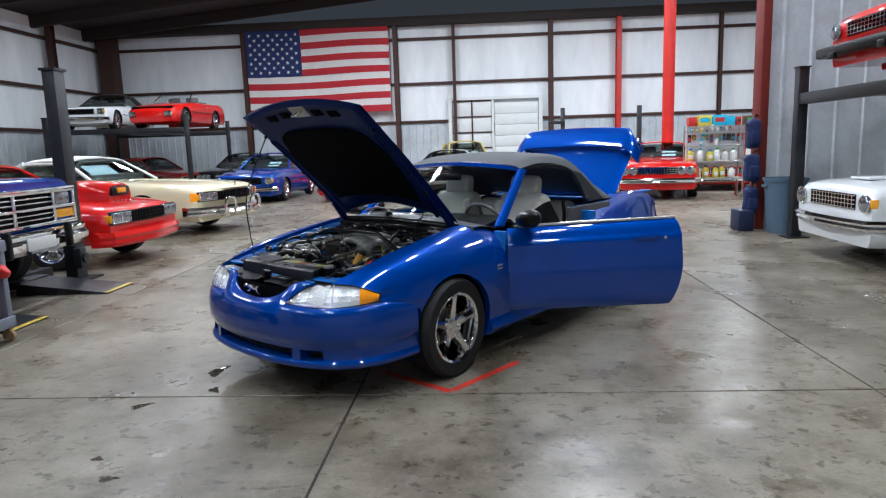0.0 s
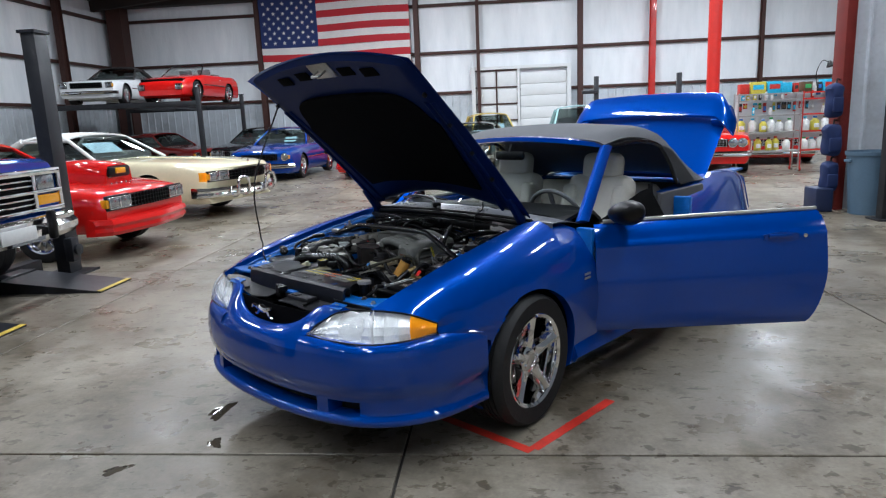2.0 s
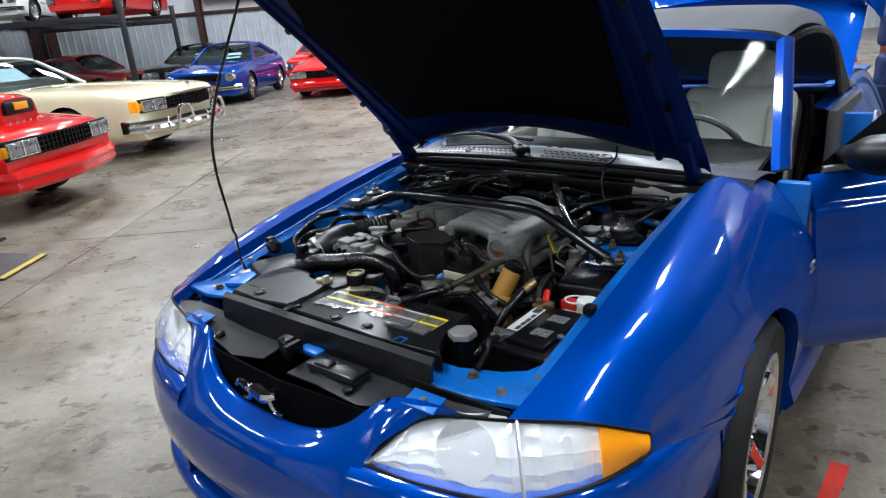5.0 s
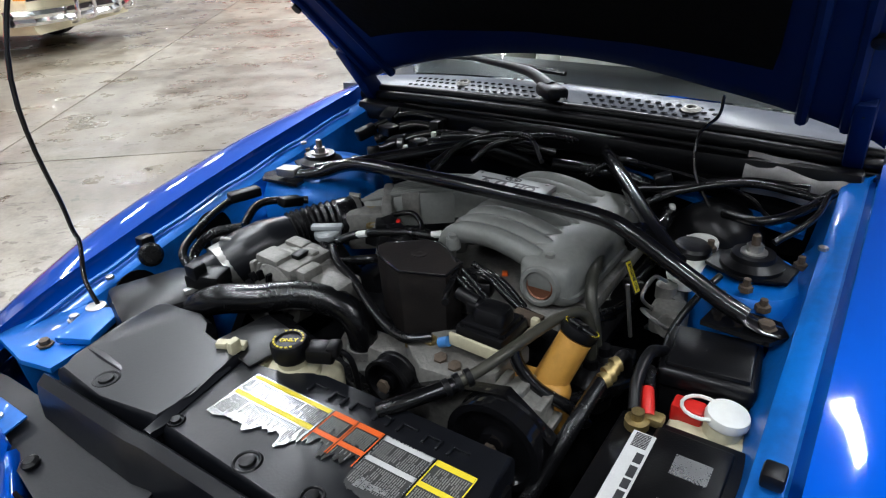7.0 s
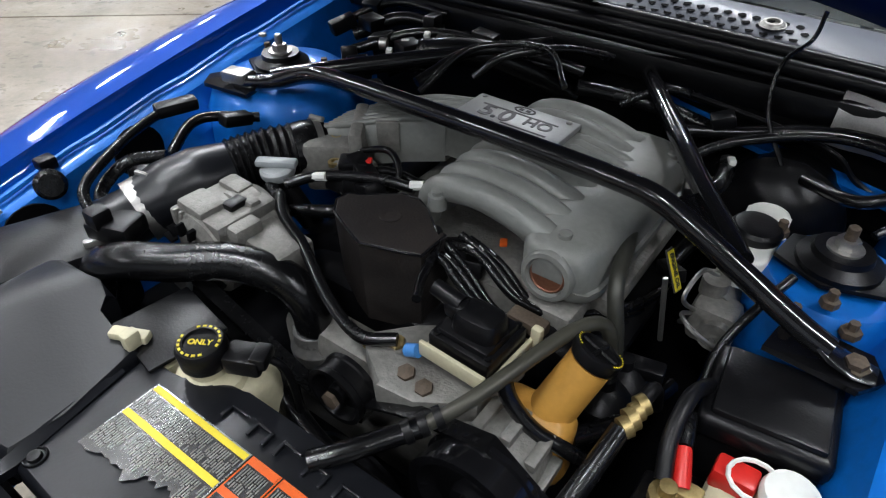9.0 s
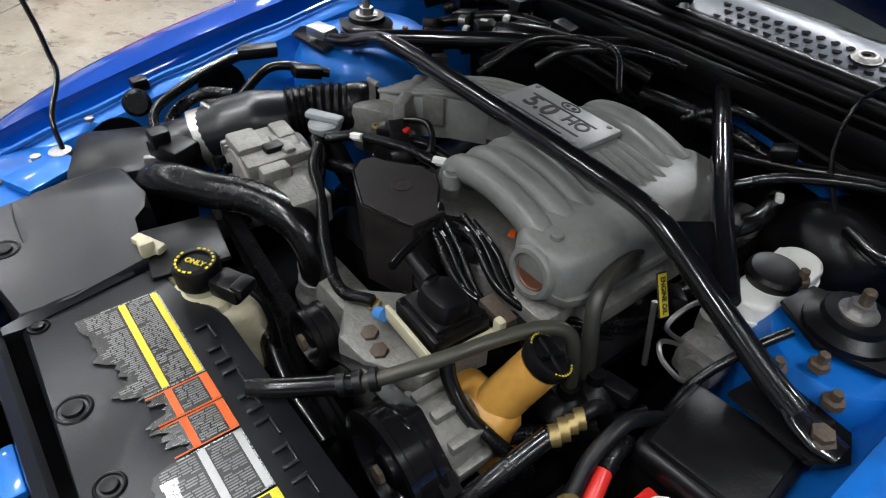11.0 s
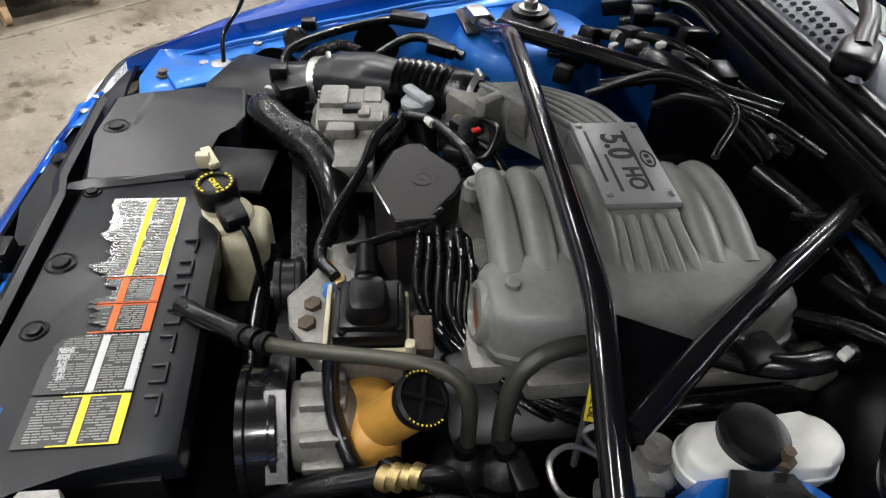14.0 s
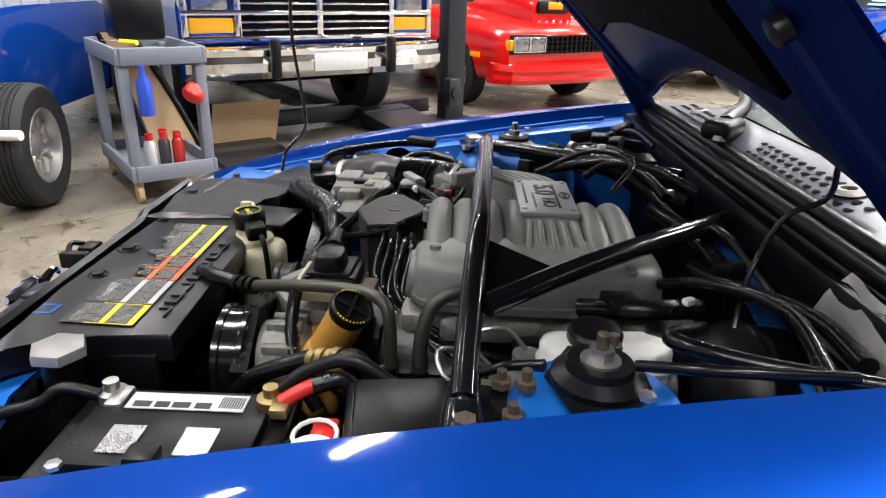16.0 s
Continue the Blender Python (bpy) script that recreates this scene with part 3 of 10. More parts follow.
# ---- cars: common pieces ----
def arch_cut(bm, cy, cz, r, side_x=0.3):
    """Cuts a round wheel opening through a side skin and snaps its rim to the circle."""
    dead = []
    for f in bm.faces:
        c = f.calc_center_median()
        if abs(c.x) > side_x and (c.y - cy) ** 2 + (c.z - cz) ** 2 < r * r:
            dead.append(f)
    bmesh.ops.delete(bm, geom=dead, context="FACES")
    for v in bm.verts:
        if abs(v.co.x) > side_x and v.is_boundary:
            d = math.hypot(v.co.y - cy, v.co.z - cz)
            if 0.6 * r < d < 1.25 * r and v.co.z > cz - r * 0.55:
                v.co.y, v.co.z = cy + (v.co.y - cy) * r / d, cz + (v.co.z - cz) * r / d


def wheel_meshes(R, W, rim_r, style, rim_mat):
    """Tyre and rim of one wheel, its outer face towards +x, centred."""
    bm = bmesh.new()
    h = W / 2
    prof = [(rim_r, -h * 0.8), (rim_r + 0.012, -h * 0.95), (R * 0.93, -h), (R * 0.985, -h * 0.86), (R, -h * 0.6)]
    for k in range(5):
        z = -h * 0.5 + k * h * 0.25
        prof += [(R, z - h * 0.075), (R, z + h * 0.06), (R - 0.006, z + h * 0.07), (R - 0.006, z + h * 0.11)]
    prof += [(R, h * 0.62), (R * 0.985, h * 0.86), (R * 0.93, h), (rim_r + 0.03, h * 0.98), (rim_r + 0.012, h * 0.95), (rim_r, h * 0.8)]
    o, q = Vector((0, 0, 0)), frame_of((1, 0, 0))
    rings = []
    for r, x in prof:
        rings.append([q @ Vector((r * math.cos(a), r * math.sin(a), x)) for a in (2 * math.pi * i / 40 for i in range(40))])
    ring_loft(bm, rings, True, False)
    tyre = bm
    bm = bmesh.new()
    prof = [(rim_r * 0.98, h * 0.72), (rim_r + 0.012, h * 0.93), (rim_r + 0.006, h * 0.97), (rim_r * 0.955, h * 0.9), (rim_r * 0.9, h * 0.5), (rim_r * 0.88, -h * 0.2), (rim_r * 0.9, -h * 0.8)]
    rings = [[q @ Vector((r * math.cos(a), r * math.sin(a), x)) for a in (2 * math.pi * i / 40 for i in range(40))] for r, x in prof]
    ring_loft(bm, rings, True, False)
    if style == "five":
        for k in range(5):
            a = 2 * math.pi * k / 5 + 0.3
            ca, sa = math.cos(a), math.sin(a)
            rings = []
            for t, w, x, th in ((0.13, 0.050, 0.60, 0.05), (0.35, 0.040, 0.66, 0.045), (0.62, 0.030, 0.74, 0.04), (0.82, 0.030, 0.80, 0.035), (0.96, 0.046, 0.84, 0.04)):
                r = rim_r * t
                c = Vector((h * x, r * ca, r * sa))
                s = Vector((0, -sa, ca))
                rings.append([c + s * w - Vector((th, 0, 0)), c + s * w * 0.75, c + Vector((0.012, 0, 0)), c - s * w * 0.75, c - s * w - Vector((th, 0, 0))])
            ring_loft(bm, rings)
        lathe(bm, [(0.0, 0.02), (0.075, 0.02), (0.078, 0.05), (0.05, 0.062), (0.034, 0.064), (0.032, 0.058), (0.0, 0.058)], (h * 0.25, 0, 0), (1, 0, 0), 28)
        for k in range(5):
            a = 2 * math.pi * (k + 0.5) / 5 + 0.3
            cyl(bm, (h * 0.62, 0.052 * math.cos(a), 0.052 * math.sin(a)), (h * 0.62 + 0.02, 0.052 * math.cos(a), 0.052 * math.sin(a)), 0.011, seg=6)
    else:
        n = {"spoke": 12, "dish": 10}.get(style, 8)
        lathe(bm, [(0.0, h * 0.62), (rim_r * 0.3, h * 0.6), (rim_r * 0.45, h * 0.42), (rim_r * 0.9, h * 0.48)], (0, 0, 0), (1, 0, 0), 32)
        for k in range(n):
            a = 2 * math.pi * k / n
            box(bm, (h * 0.5, rim_r * 0.65 * math.cos(a), rim_r * 0.65 * math.sin(a)), (0.03, rim_r * 0.45, rim_r * 0.11), 0.006, Matrix.Rotation(a, 4, "X"))
    return tyre, bm


WHEEL_CACHE = {}


def add_wheel(car, x, y, z, R, W, rim_r, style, rim_mat, steer=0.0, label=""):
    key = (R, W, rim_r, style, rim_mat.name)
    if key not in WHEEL_CACHE:
        t, r = wheel_meshes(R, W, rim_r, style, rim_mat)
        a = part("tyre", t, TYRE, None, "", 40)
        b = part("rim", r, rim_mat, None, "", 40)
        bm = bmesh.new()
        lathe(bm, [(0, -0.02), (rim_r * 0.6, -0.02), (rim_r * 0.6, 0.0), (0, 0.0)], (W * 0.05, 0, 0), (1, 0, 0), 24)
        d = part("brake_disc", bm, STEEL, None)
        bm = bmesh.new()
        lathe(bm, [(0, -W * 0.3), (rim_r * 0.9, -W * 0.3), (rim_r * 0.9, -W * 0.28), (0, -W * 0.28)], (0, 0, 0), (1, 0, 0), 24)
        k = part("back_plate", bm, DARK, None)
        WHEEL_CACHE[key] = (a.data, b.data, d.data, k.data)
        for o in (a, b, d, k):
            bpy.data.objects.remove(o)
    w = new("wheel")
    w.parent = car
    w.matrix_local = pose(x, y, z, 0, 0, (0 if x > 0 else 180) + steer)
    if label:
        w["label"] = label
    for nm, me in zip(("tyre", "rim", "brake_disc", "back_plate"), WHEEL_CACHE[key]):
        o = new(nm, me)
        o.parent = w
    return w


PAINTS = {}


def paint(name, c, metal=0.15):
    if name not in PAINTS:
        PAINTS[name] = mat(name + "_paint", c, 0.42, metal, 1.0, 0.05, 3, spec=0.05)
    return PAINTS[name]


def roof_w(roof, hw, f):
    """Half width of the cabin at its foot (0) or its roof (1)."""
    return hw * 0.87 * (1 - f) + roof[5] * f


def other_car(label, m, body, L=4.9, W=1.9, zb=0.24, top=None, plan=None, wb=(0.95, 3.75), R=0.34, roof=None, roof_mat=None,
              lamps="rect4", grille=True, bumper="chrome", rim="dish", rim_mat=None, card=True, group="parked cars", name="car", glass=True, hood=None, front_z=None, vee=0.0, bump=0.065):
    """A parked car, nose at y = 0 and towards -y, standing on z = 0."""
    car = thing(name, label, "car", group, m)
    top = top or [(0.0, 0.74), (0.06, 0.82), (1.4, 0.93), (1.5, 0.95), (3.6, 0.95), (4.6, 0.90), (L - 0.05, 0.82), (L, 0.7)]
    plan = plan or [(0, 0.90), (0.12, 0.95), (0.6, 1.0), (4.2, 1.0), (L - 0.12, 0.94), (L, 0.86)]
    hw = W / 2
    ys = sorted({0.0, 0.02, 0.06, 0.12, 0.2, L - 0.02, L - 0.06, L - 0.14} | {L * k / 56 for k in range(57)})
    rings = []
    for y in ys:
        zt, w = smooth_lerp(top, y), hw * lerp(plan, y)
        r = []
        zz = [zb + (zt - zb) * f for f in (0, 0.06, 0.14, 0.22, 0.30, 0.38, 0.46, 0.54, 0.62, 0.70, 0.78, 0.86, 0.93)]
        ww = [0.93, 0.965, 0.98, 0.99, 0.995, 1, 1, 1, 0.998, 0.99, 0.98, 0.965, 0.93]
        side = [(w * a, b) for a, b in zip(ww, zz)] + [(w * 0.87, zt - 0.012), (w * 0.72, zt), (w * 0.4, zt + 0.012), (w * 0.1, zt + 0.016)]
        r = [Vector((x, y, z)) for x, z in side] + [Vector((-x, y, z)) for x, z in reversed(side)]
        rings.append(r)
    bm = bmesh.new()
    ring_loft(bm, rings)
    for y in wb:
        arch_cut(bm, y, R, R + 0.055, hw * 0.6)
    bd = part("body", bm, body, car, "", 42)
    bm = bmesh.new()
    box(bm, (0, L / 2, (zb + 0.55) / 2 + 0.1), (W * 0.78, L * 0.93, 0.42))
    part("underbody", bm, DARK, car)
    for y in wb:
        for s in (1, -1):
            add_wheel(car, s * (hw - 0.13), y, R, R, 0.21, R * 0.66, rim, rim_mat or CHROME)
    # cabin
    if roof:
        y0, y1, y2, y3, zr, rw = roof           # foot of screen, front and rear of roof, foot of rear glass
        zb0, zb3 = smooth_lerp(top, y0) - 0.01, smooth_lerp(top, y3) - 0.01
        bw = hw * 0.86
        rm = roof_mat or body
        n = 8
        g = []
        for k in range(n + 1):
            y = y1 + (y2 - y1) * k / n
            e = 0.03 * math.sin(math.pi * k / n)
            g.append([(rw * math.sin(a) * 1.0, y, zr + e - 0.10 * (1 - math.cos(a))) for a in (radians(-80 + 160 * i / 10) for i in range(11))])
        bm = bmesh.new()
        sheet(bm, g)
        thicken(bm, -0.03)
        part("roof", bm, rm, car)
        zr2 = zr - 0.085
        for s in (1, -1):
            for nm, a, b, r in (("front_pillar", (s * bw, y0, zb0), (s * rw, y1, zr2), 0.032), ("rear_pillar", (s * bw, y3, zb3), (s * rw, y2, zr2), 0.07),
                                ("roof_rail", (s * rw, y1, zr2), (s * rw, y2, zr2), 0.03)):
                hose(nm, (a, b), r, rm, car, straight=True, seg=8)
            if glass:
                bm = bmesh.new()
                sheet(bm, [[(s * bw * 0.99, y0 + 0.1, zb0), (s * bw * 0.99, y3 - 0.1, zb3)], [(s * rw * 0.98, y1 + 0.05, zr2), (s * rw * 0.98, y2 - 0.05, zr2)]])
                thicken(bm, 0.006)
                part("side_window", bm, CARGLASS, car)
        for nm, ya, yb, za in (("windscreen", y0, y1, zb0), ("rear_window", y3, y2, zb3)):
            bm = bmesh.new()
            dy = -0.08 if nm == "windscreen" else 0.08
            g = [[(bw * t, ya + (yb - ya) * f + dy * (1 - t * t), za + (zr2 + 0.03 - za) * f) for t in [-0.96 + 0.192 * i for i in range(11)]] for f in (0, 0.5, 1)]
            g = [[(x * (1 - (1 - rw / bw) * (j / 2)), y, z) for x, y, z in row] for j, row in enumerate(g)]
            sheet(bm, g)
            thicken(bm, 0.006)
            part(nm, bm, CARGLASS, car)
        bm = bmesh.new()
        box(bm, (0, (y0 + y3) / 2, (zb0 + 0.35) / 2 + 0.18), (bw * 1.8, (y3 - y0) * 0.8, zb0 - 0.42))
        for s in (0.36, -0.36):
            box(bm, (s, (y1 + y2) / 2 - 0.1, zb0 + 0.05), (0.5, 0.16, 0.5), 0.06)
        box(bm, (0, y2 + 0.0, zb3 - 0.02), (1.1, 0.2, 0.32), 0.06)
        part("cabin", bm, GREYTRIM, car)
        if card:
            ob = part("price_card", bx((0, 0, 0), (0.36, 0.004, 0.27)), paint("pale_card", (0.45, 0.62, 0.70), 0), car, "pale printed card behind the windscreen")
            ang = math.degrees(math.atan2(zr2 - zb0, y1 - y0))
            ob.matrix_local = pose(0.25, y0 + (y1 - y0) * 0.42, zb0 + (zr2 - zb0) * 0.36, ang - 90, 0, 0)
    # door shut lines, side moulding and handle
    ym = (wb[0] + wb[1]) / 2
    for sd in (1, -1):
        for yy in (wb[0] + R + 0.28, wb[1] - R - 0.22):
            g = []
            for f in (0.10, 0.3, 0.5, 0.7, 0.85, 0.93):
                z = zb + (smooth_lerp(top, yy) - zb) * f
                k = lerp([(0, 0.93), (0.06, 0.965), (0.14, 0.98), (0.3, 0.995), (0.5, 1.0), (0.7, 0.99), (0.86, 0.965), (0.93, 0.93)], f)
                g.append([(sd * (hw * lerp(plan, yy) * k + 0.002), yy + d, z) for d in (-0.005, 0.005)])
            bm = bmesh.new()
            sheet(bm, g)
            thicken(bm, 0.004)
            part("shut_line", bm, DARK, car)
        zt = zb + (smooth_lerp(top, ym) - zb) * 0.5
        part("side_moulding", bx((sd * (hw + 0.004), ym, zt), (0.014, wb[1] - wb[0] - 2 * R - 0.16, 0.03), 0.004), CHROME if bumper == "chrome" else BLACK, car)
        part("door_handle", bx((sd * (hw * 0.985 + 0.008), wb[1] - R - 0.42, zb + (smooth_lerp(top, ym) - zb) * 0.78), (0.025, 0.14, 0.025), 0.008), CHROME, car)
        if roof:
            hose("window_trim", [(sd * roof_w(roof, hw, 0), roof[0] + 0.1, smooth_lerp(top, roof[0])), (sd * roof_w(roof, hw, 0), roof[3] - 0.1, smooth_lerp(top, roof[3]))], 0.012, CHROME, car, straight=True, seg=6)
    # face
    zf = front_z or (smooth_lerp(top, 0.0) - 0.1)
    fw = hw * plan[0][1]
    if grille:
        bm = bmesh.new()
        gw = fw * (1.05 if lamps.endswith("4") else 1.2)
        box(bm, (0, 0.0, zf), (gw, 0.03, 0.17))
        part("grille_backing", bm, DARK, car)
        bm = bmesh.new()
        for k in range(14):
            box(bm, (-gw / 2 + gw * (k + 0.5) / 14, -0.02, zf), (0.012, 0.02, 0.165))
        for k in range(4):
            box(bm, (0, -0.022, zf - 0.07 + 0.047 * k), (gw, 0.022, 0.008))
        part("grille", bm, CHROME if grille != "dark" else BLACK, car)
    nl = 2 if lamps.endswith("4") else 1
    for s in (1, -1):
        for k in range(nl):
            x = s * (fw * 0.86 - 0.19 * k)
            bm = bmesh.new()
            if lamps.startswith("rect"):
                box(bm, (x, -0.015, zf + 0.005), (0.17, 0.05, 0.125), 0.012)
            else:
                lathe(bm, [(0.0, 0.0), (0.088, 0.0), (0.094, 0.03), (0.085, 0.045), (0.05, 0.055), (0, 0.058)], (x, 0.0, zf), (0, -1, 0), 24)
            hl = part("headlamp", bm, LAMPFACE, car)
            bm = bmesh.new()
            if lamps.startswith("rect"):
                for dx, dz, sx, sz in ((0, 0.066, 0.19, 0.012), (0, -0.066, 0.19, 0.012), (0.09, 0, 0.012, 0.14), (-0.09, 0, 0.012, 0.14)):
                    box(bm, (x + dx, -0.03, zf + 0.005 + dz), (sx, 0.03, sz), 0.003)
            else:
                tube(bm, [(x + 0.096 * math.cos(a), -0.03, zf + 0.096 * math.sin(a)) for a in (2 * math.pi * q / 24 for q in range(25))], 0.010, 6, straight=True)
            part("bezel", bm, CHROME, hl)
        bm = bmesh.new()
        box(bm, (s * fw * 0.98, 0.02, zf), (0.05, 0.08, 0.1), 0.01)
        part("turn_signal", bm, AMBER, car)
    if lamps.startswith("rect"):
        for s in (1, -1):
            part("lamp_recess", bx((s * (fw * 0.86 - 0.095 * (nl - 1)), 0.004, zf + 0.005), (0.20 * nl + 0.02, 0.03, 0.18), 0.006), BLACK, car)
    if bumper:
        bmat = CHROME if bumper == "chrome" else body
        zbp = zf - 0.17 - bump
        for y, sg in ((-0.07, 1), (L + 0.07, -1)):
            rings = []
            for k in range(21):
                t = -1 + k / 10
                yy = y + sg * (0.10 * t * t + (0.16 * ((abs(t) - 0.86) / 0.14) ** 2 if abs(t) > 0.86 else 0))
                rings.append([Vector((t * fw * 1.09, yy + sg * dy, zbp + dz)) for dy, dz in
                              ((-0.045, -bump), (-0.075, -bump * 0.55), (-0.06, -bump * 0.1), (-0.085, bump * 0.3), (-0.06, bump * 0.85), (0.0, bump), (0.05, bump * 0.9), (0.05, -bump))])
            bm = bmesh.new()
            ring_loft(bm, rings)
            part("bumper", bm, bmat, car, "", 25)
    if vee:
        for ob in car.children:
            if ob.type == "MESH" and ob.data.users == 1:
                for q in [ob] + list(ob.children):
                    for v in q.data.vertices:
                        if v.co.y < 0.9:
                            v.co.y -= vee * max(0.0, 1 - abs(v.co.x) / hw) * min(1.0, (0.9 - v.co.y) / 0.9)
    return car


# ---- the blue convertible: outer shape ----
CAR = thing("convertible", "bright blue convertible, hood, door and trunk open, grey soft top", "car")


def eased(pairs, lo, hi, window=0.16):
    """A table with its kinks blurred out."""
    ys = [lo + (hi - lo) * k / 160 for k in range(161)]
    out = []
    for y in ys:
        out.append((y, sum(lerp(pairs, y + window * (k / 8 - 0.5)) for k in range(9)) / 9))
    return out


CREST = eased([(-1.1, 0.65), (-0.82, 0.724), (-0.3, 0.840), (0.0, 0.893), (0.33, 0.942), (0.45, 0.938), (0.62, 0.916), (0.9, 0.89)], -0.95, 0.8)
WIDE = eased([(-1.1, 0.56), (-0.85, 0.70), (-0.58, 0.815), (-0.4, 0.862), (-0.15, 0.898), (0.1, 0.908), (0.62, 0.898), (1.5, 0.90), (2.2, 0.905), (2.6, 0.895), (2.9, 0.865), (3.2, 0.805), (3.5, 0.71), (3.7, 0.64)], -0.95, 3.6, 0.2)


def side_point(y, k, top=None):
    """One side's section at y; k runs from the sill (0) to the inner edge of the hood gap (1)."""
    zt, w = (top if top is not None else smooth_lerp(CREST, y)), smooth_lerp(WIDE, y)
    sec = [(0.0, (-0.075, 0.17)), (0.06, (-0.03, 0.20)), (0.12, (-0.022, 0.27)), (0.3, (0.0, 0.47)), (0.42, (0.0, 0.585)), (0.47, (-0.006, 0.61)), (0.56, (-0.03, 0.70))]
    zs = min(0.70, zt - 0.135)
    full = lerp([(-0.45, 3.9), (0.0, 3.2), (0.3, 2.3), (0.6, 2.1)], y)
    up = [(k1, (0.622 + (w - 0.652) * f, zt - (zt - zs) * f ** full)) for k1, f in ((0.61, 0.886), (0.66, 0.773), (0.71, 0.659), (0.77, 0.523), (0.83, 0.386), (0.89, 0.25), (0.95, 0.114), (1.0, 0.0))]
    px = [(a, w + b[0]) for a, b in sec] + [(a, b[0]) for a, b in up]
    pz = [(a, min(b[1], zt - 0.135)) for a, b in sec] + [(a, b[1]) for a, b in up]
    return smooth_lerp(px, k), smooth_lerp(pz, k)


def fender(s, name):
    ks = [0.0, 0.03, 0.06, 0.09, 0.12, 0.16, 0.2, 0.24, 0.28, 0.32, 0.36, 0.39, 0.42, 0.445, 0.47, 0.5, 0.53, 0.56, 0.6, 0.64, 0.67, 0.70, 0.74, 0.77, 0.80, 0.84, 0.88, 0.92, 0.95, 0.98, 1.0]
    n = 46
    start = [(0.0, -0.335), (0.36, -0.335), (0.40, -0.44), (0.43, -0.575), (0.56, -0.575), (0.66, -0.60), (0.80, -0.67), (0.88, -0.735), (0.95, -0.79), (1.0, -0.80)]
    # the front edge follows the top of the headlight
    brow = spline([(0.806, -0.578, 0.654), (0.728, -0.678, 0.707), (0.605, -0.768, 0.722)], 12)
    g = []
    for k in ks:
        y0 = lerp(start, k)
        row = []
        shift = (0.0, 0.0)
        if k >= 0.56:
            f = (k - 0.56) / 0.44 * (len(brow) - 1)
            q = brow[int(f)].lerp(brow[min(int(f) + 1, len(brow) - 1)], f - int(f))
            y0 = q.y
            x, z = side_point(y0, k)
            shift = (q.x - x, q.z - z)
        for i in range(n + 1):
            y = y0 + (0.595 - y0) * i / n
            kk = k
            if k > 0.6 and y > 0.30:
                edge = lerp([(0.30, 1.0), (0.40, 0.95), (0.50, 0.87), (0.60, 0.785)], y)
                kk = 0.6 + (k - 0.6) * (edge - 0.6) / 0.4
            x, z = side_point(y, kk)
            fade = max(0.0, 1 - (y - y0) / 0.22) ** 2
            row.append((s * (x + shift[0] * fade), y, z + shift[1] * fade))
        g.append(row)
    # inner flange folded down along the gap
    for dx, dz in ((-0.004, -0.018), (-0.012, -0.03)):
        g.append([(s * (abs(p[0]) + dx), p[1], p[2] + dz) for p in g[len(ks) - 1]])
    bm = bmesh.new()
    sheet(bm, g)
    arch_cut(bm, 0.0, 0.325, 0.352)
    if s < 0:
        bmesh.ops.reverse_faces(bm, faces=bm.faces)
    # folded lip of the wheel opening
    edge = [e for e in bm.edges if e.is_boundary and all(abs(math.hypot(v.co.y, v.co.z - 0.325) - 0.352) < 0.004 for v in e.verts)]
    ex = bmesh.ops.extrude_edge_only(bm, edges=edge)
    for v in ex["geom"]:
        if isinstance(v, bmesh.types.BMVert):
            v.co.x -= s * 0.045
    return part(name, bm, BLUE, CAR, "", 50)


fender(1, "front_fender")
fender(-1, "front_fender")

NOSE = [(-1.0, 0.878, -0.34), (-0.9, 0.862, -0.52), (-0.8, 0.828, -0.645), (-0.7, 0.760, -0.758), (-0.58, 0.648, -0.862), (-0.45, 0.498, -0.928), (-0.3, 0.32, -0.968), (-0.15, 0.16, -0.985), (0.0, 0.0, -0.99)]


def nose_plan(t):
    """Plan of the bumper's outer line, t from -1 (passenger wheel) to 1 (driver wheel)."""
    a = -abs(t)
    x = smooth_lerp([(p[0], p[1]) for p in NOSE], a)
    y = smooth_lerp([(p[0], p[2]) for p in NOSE], a)
    return (x if t >= 0 else -x), y


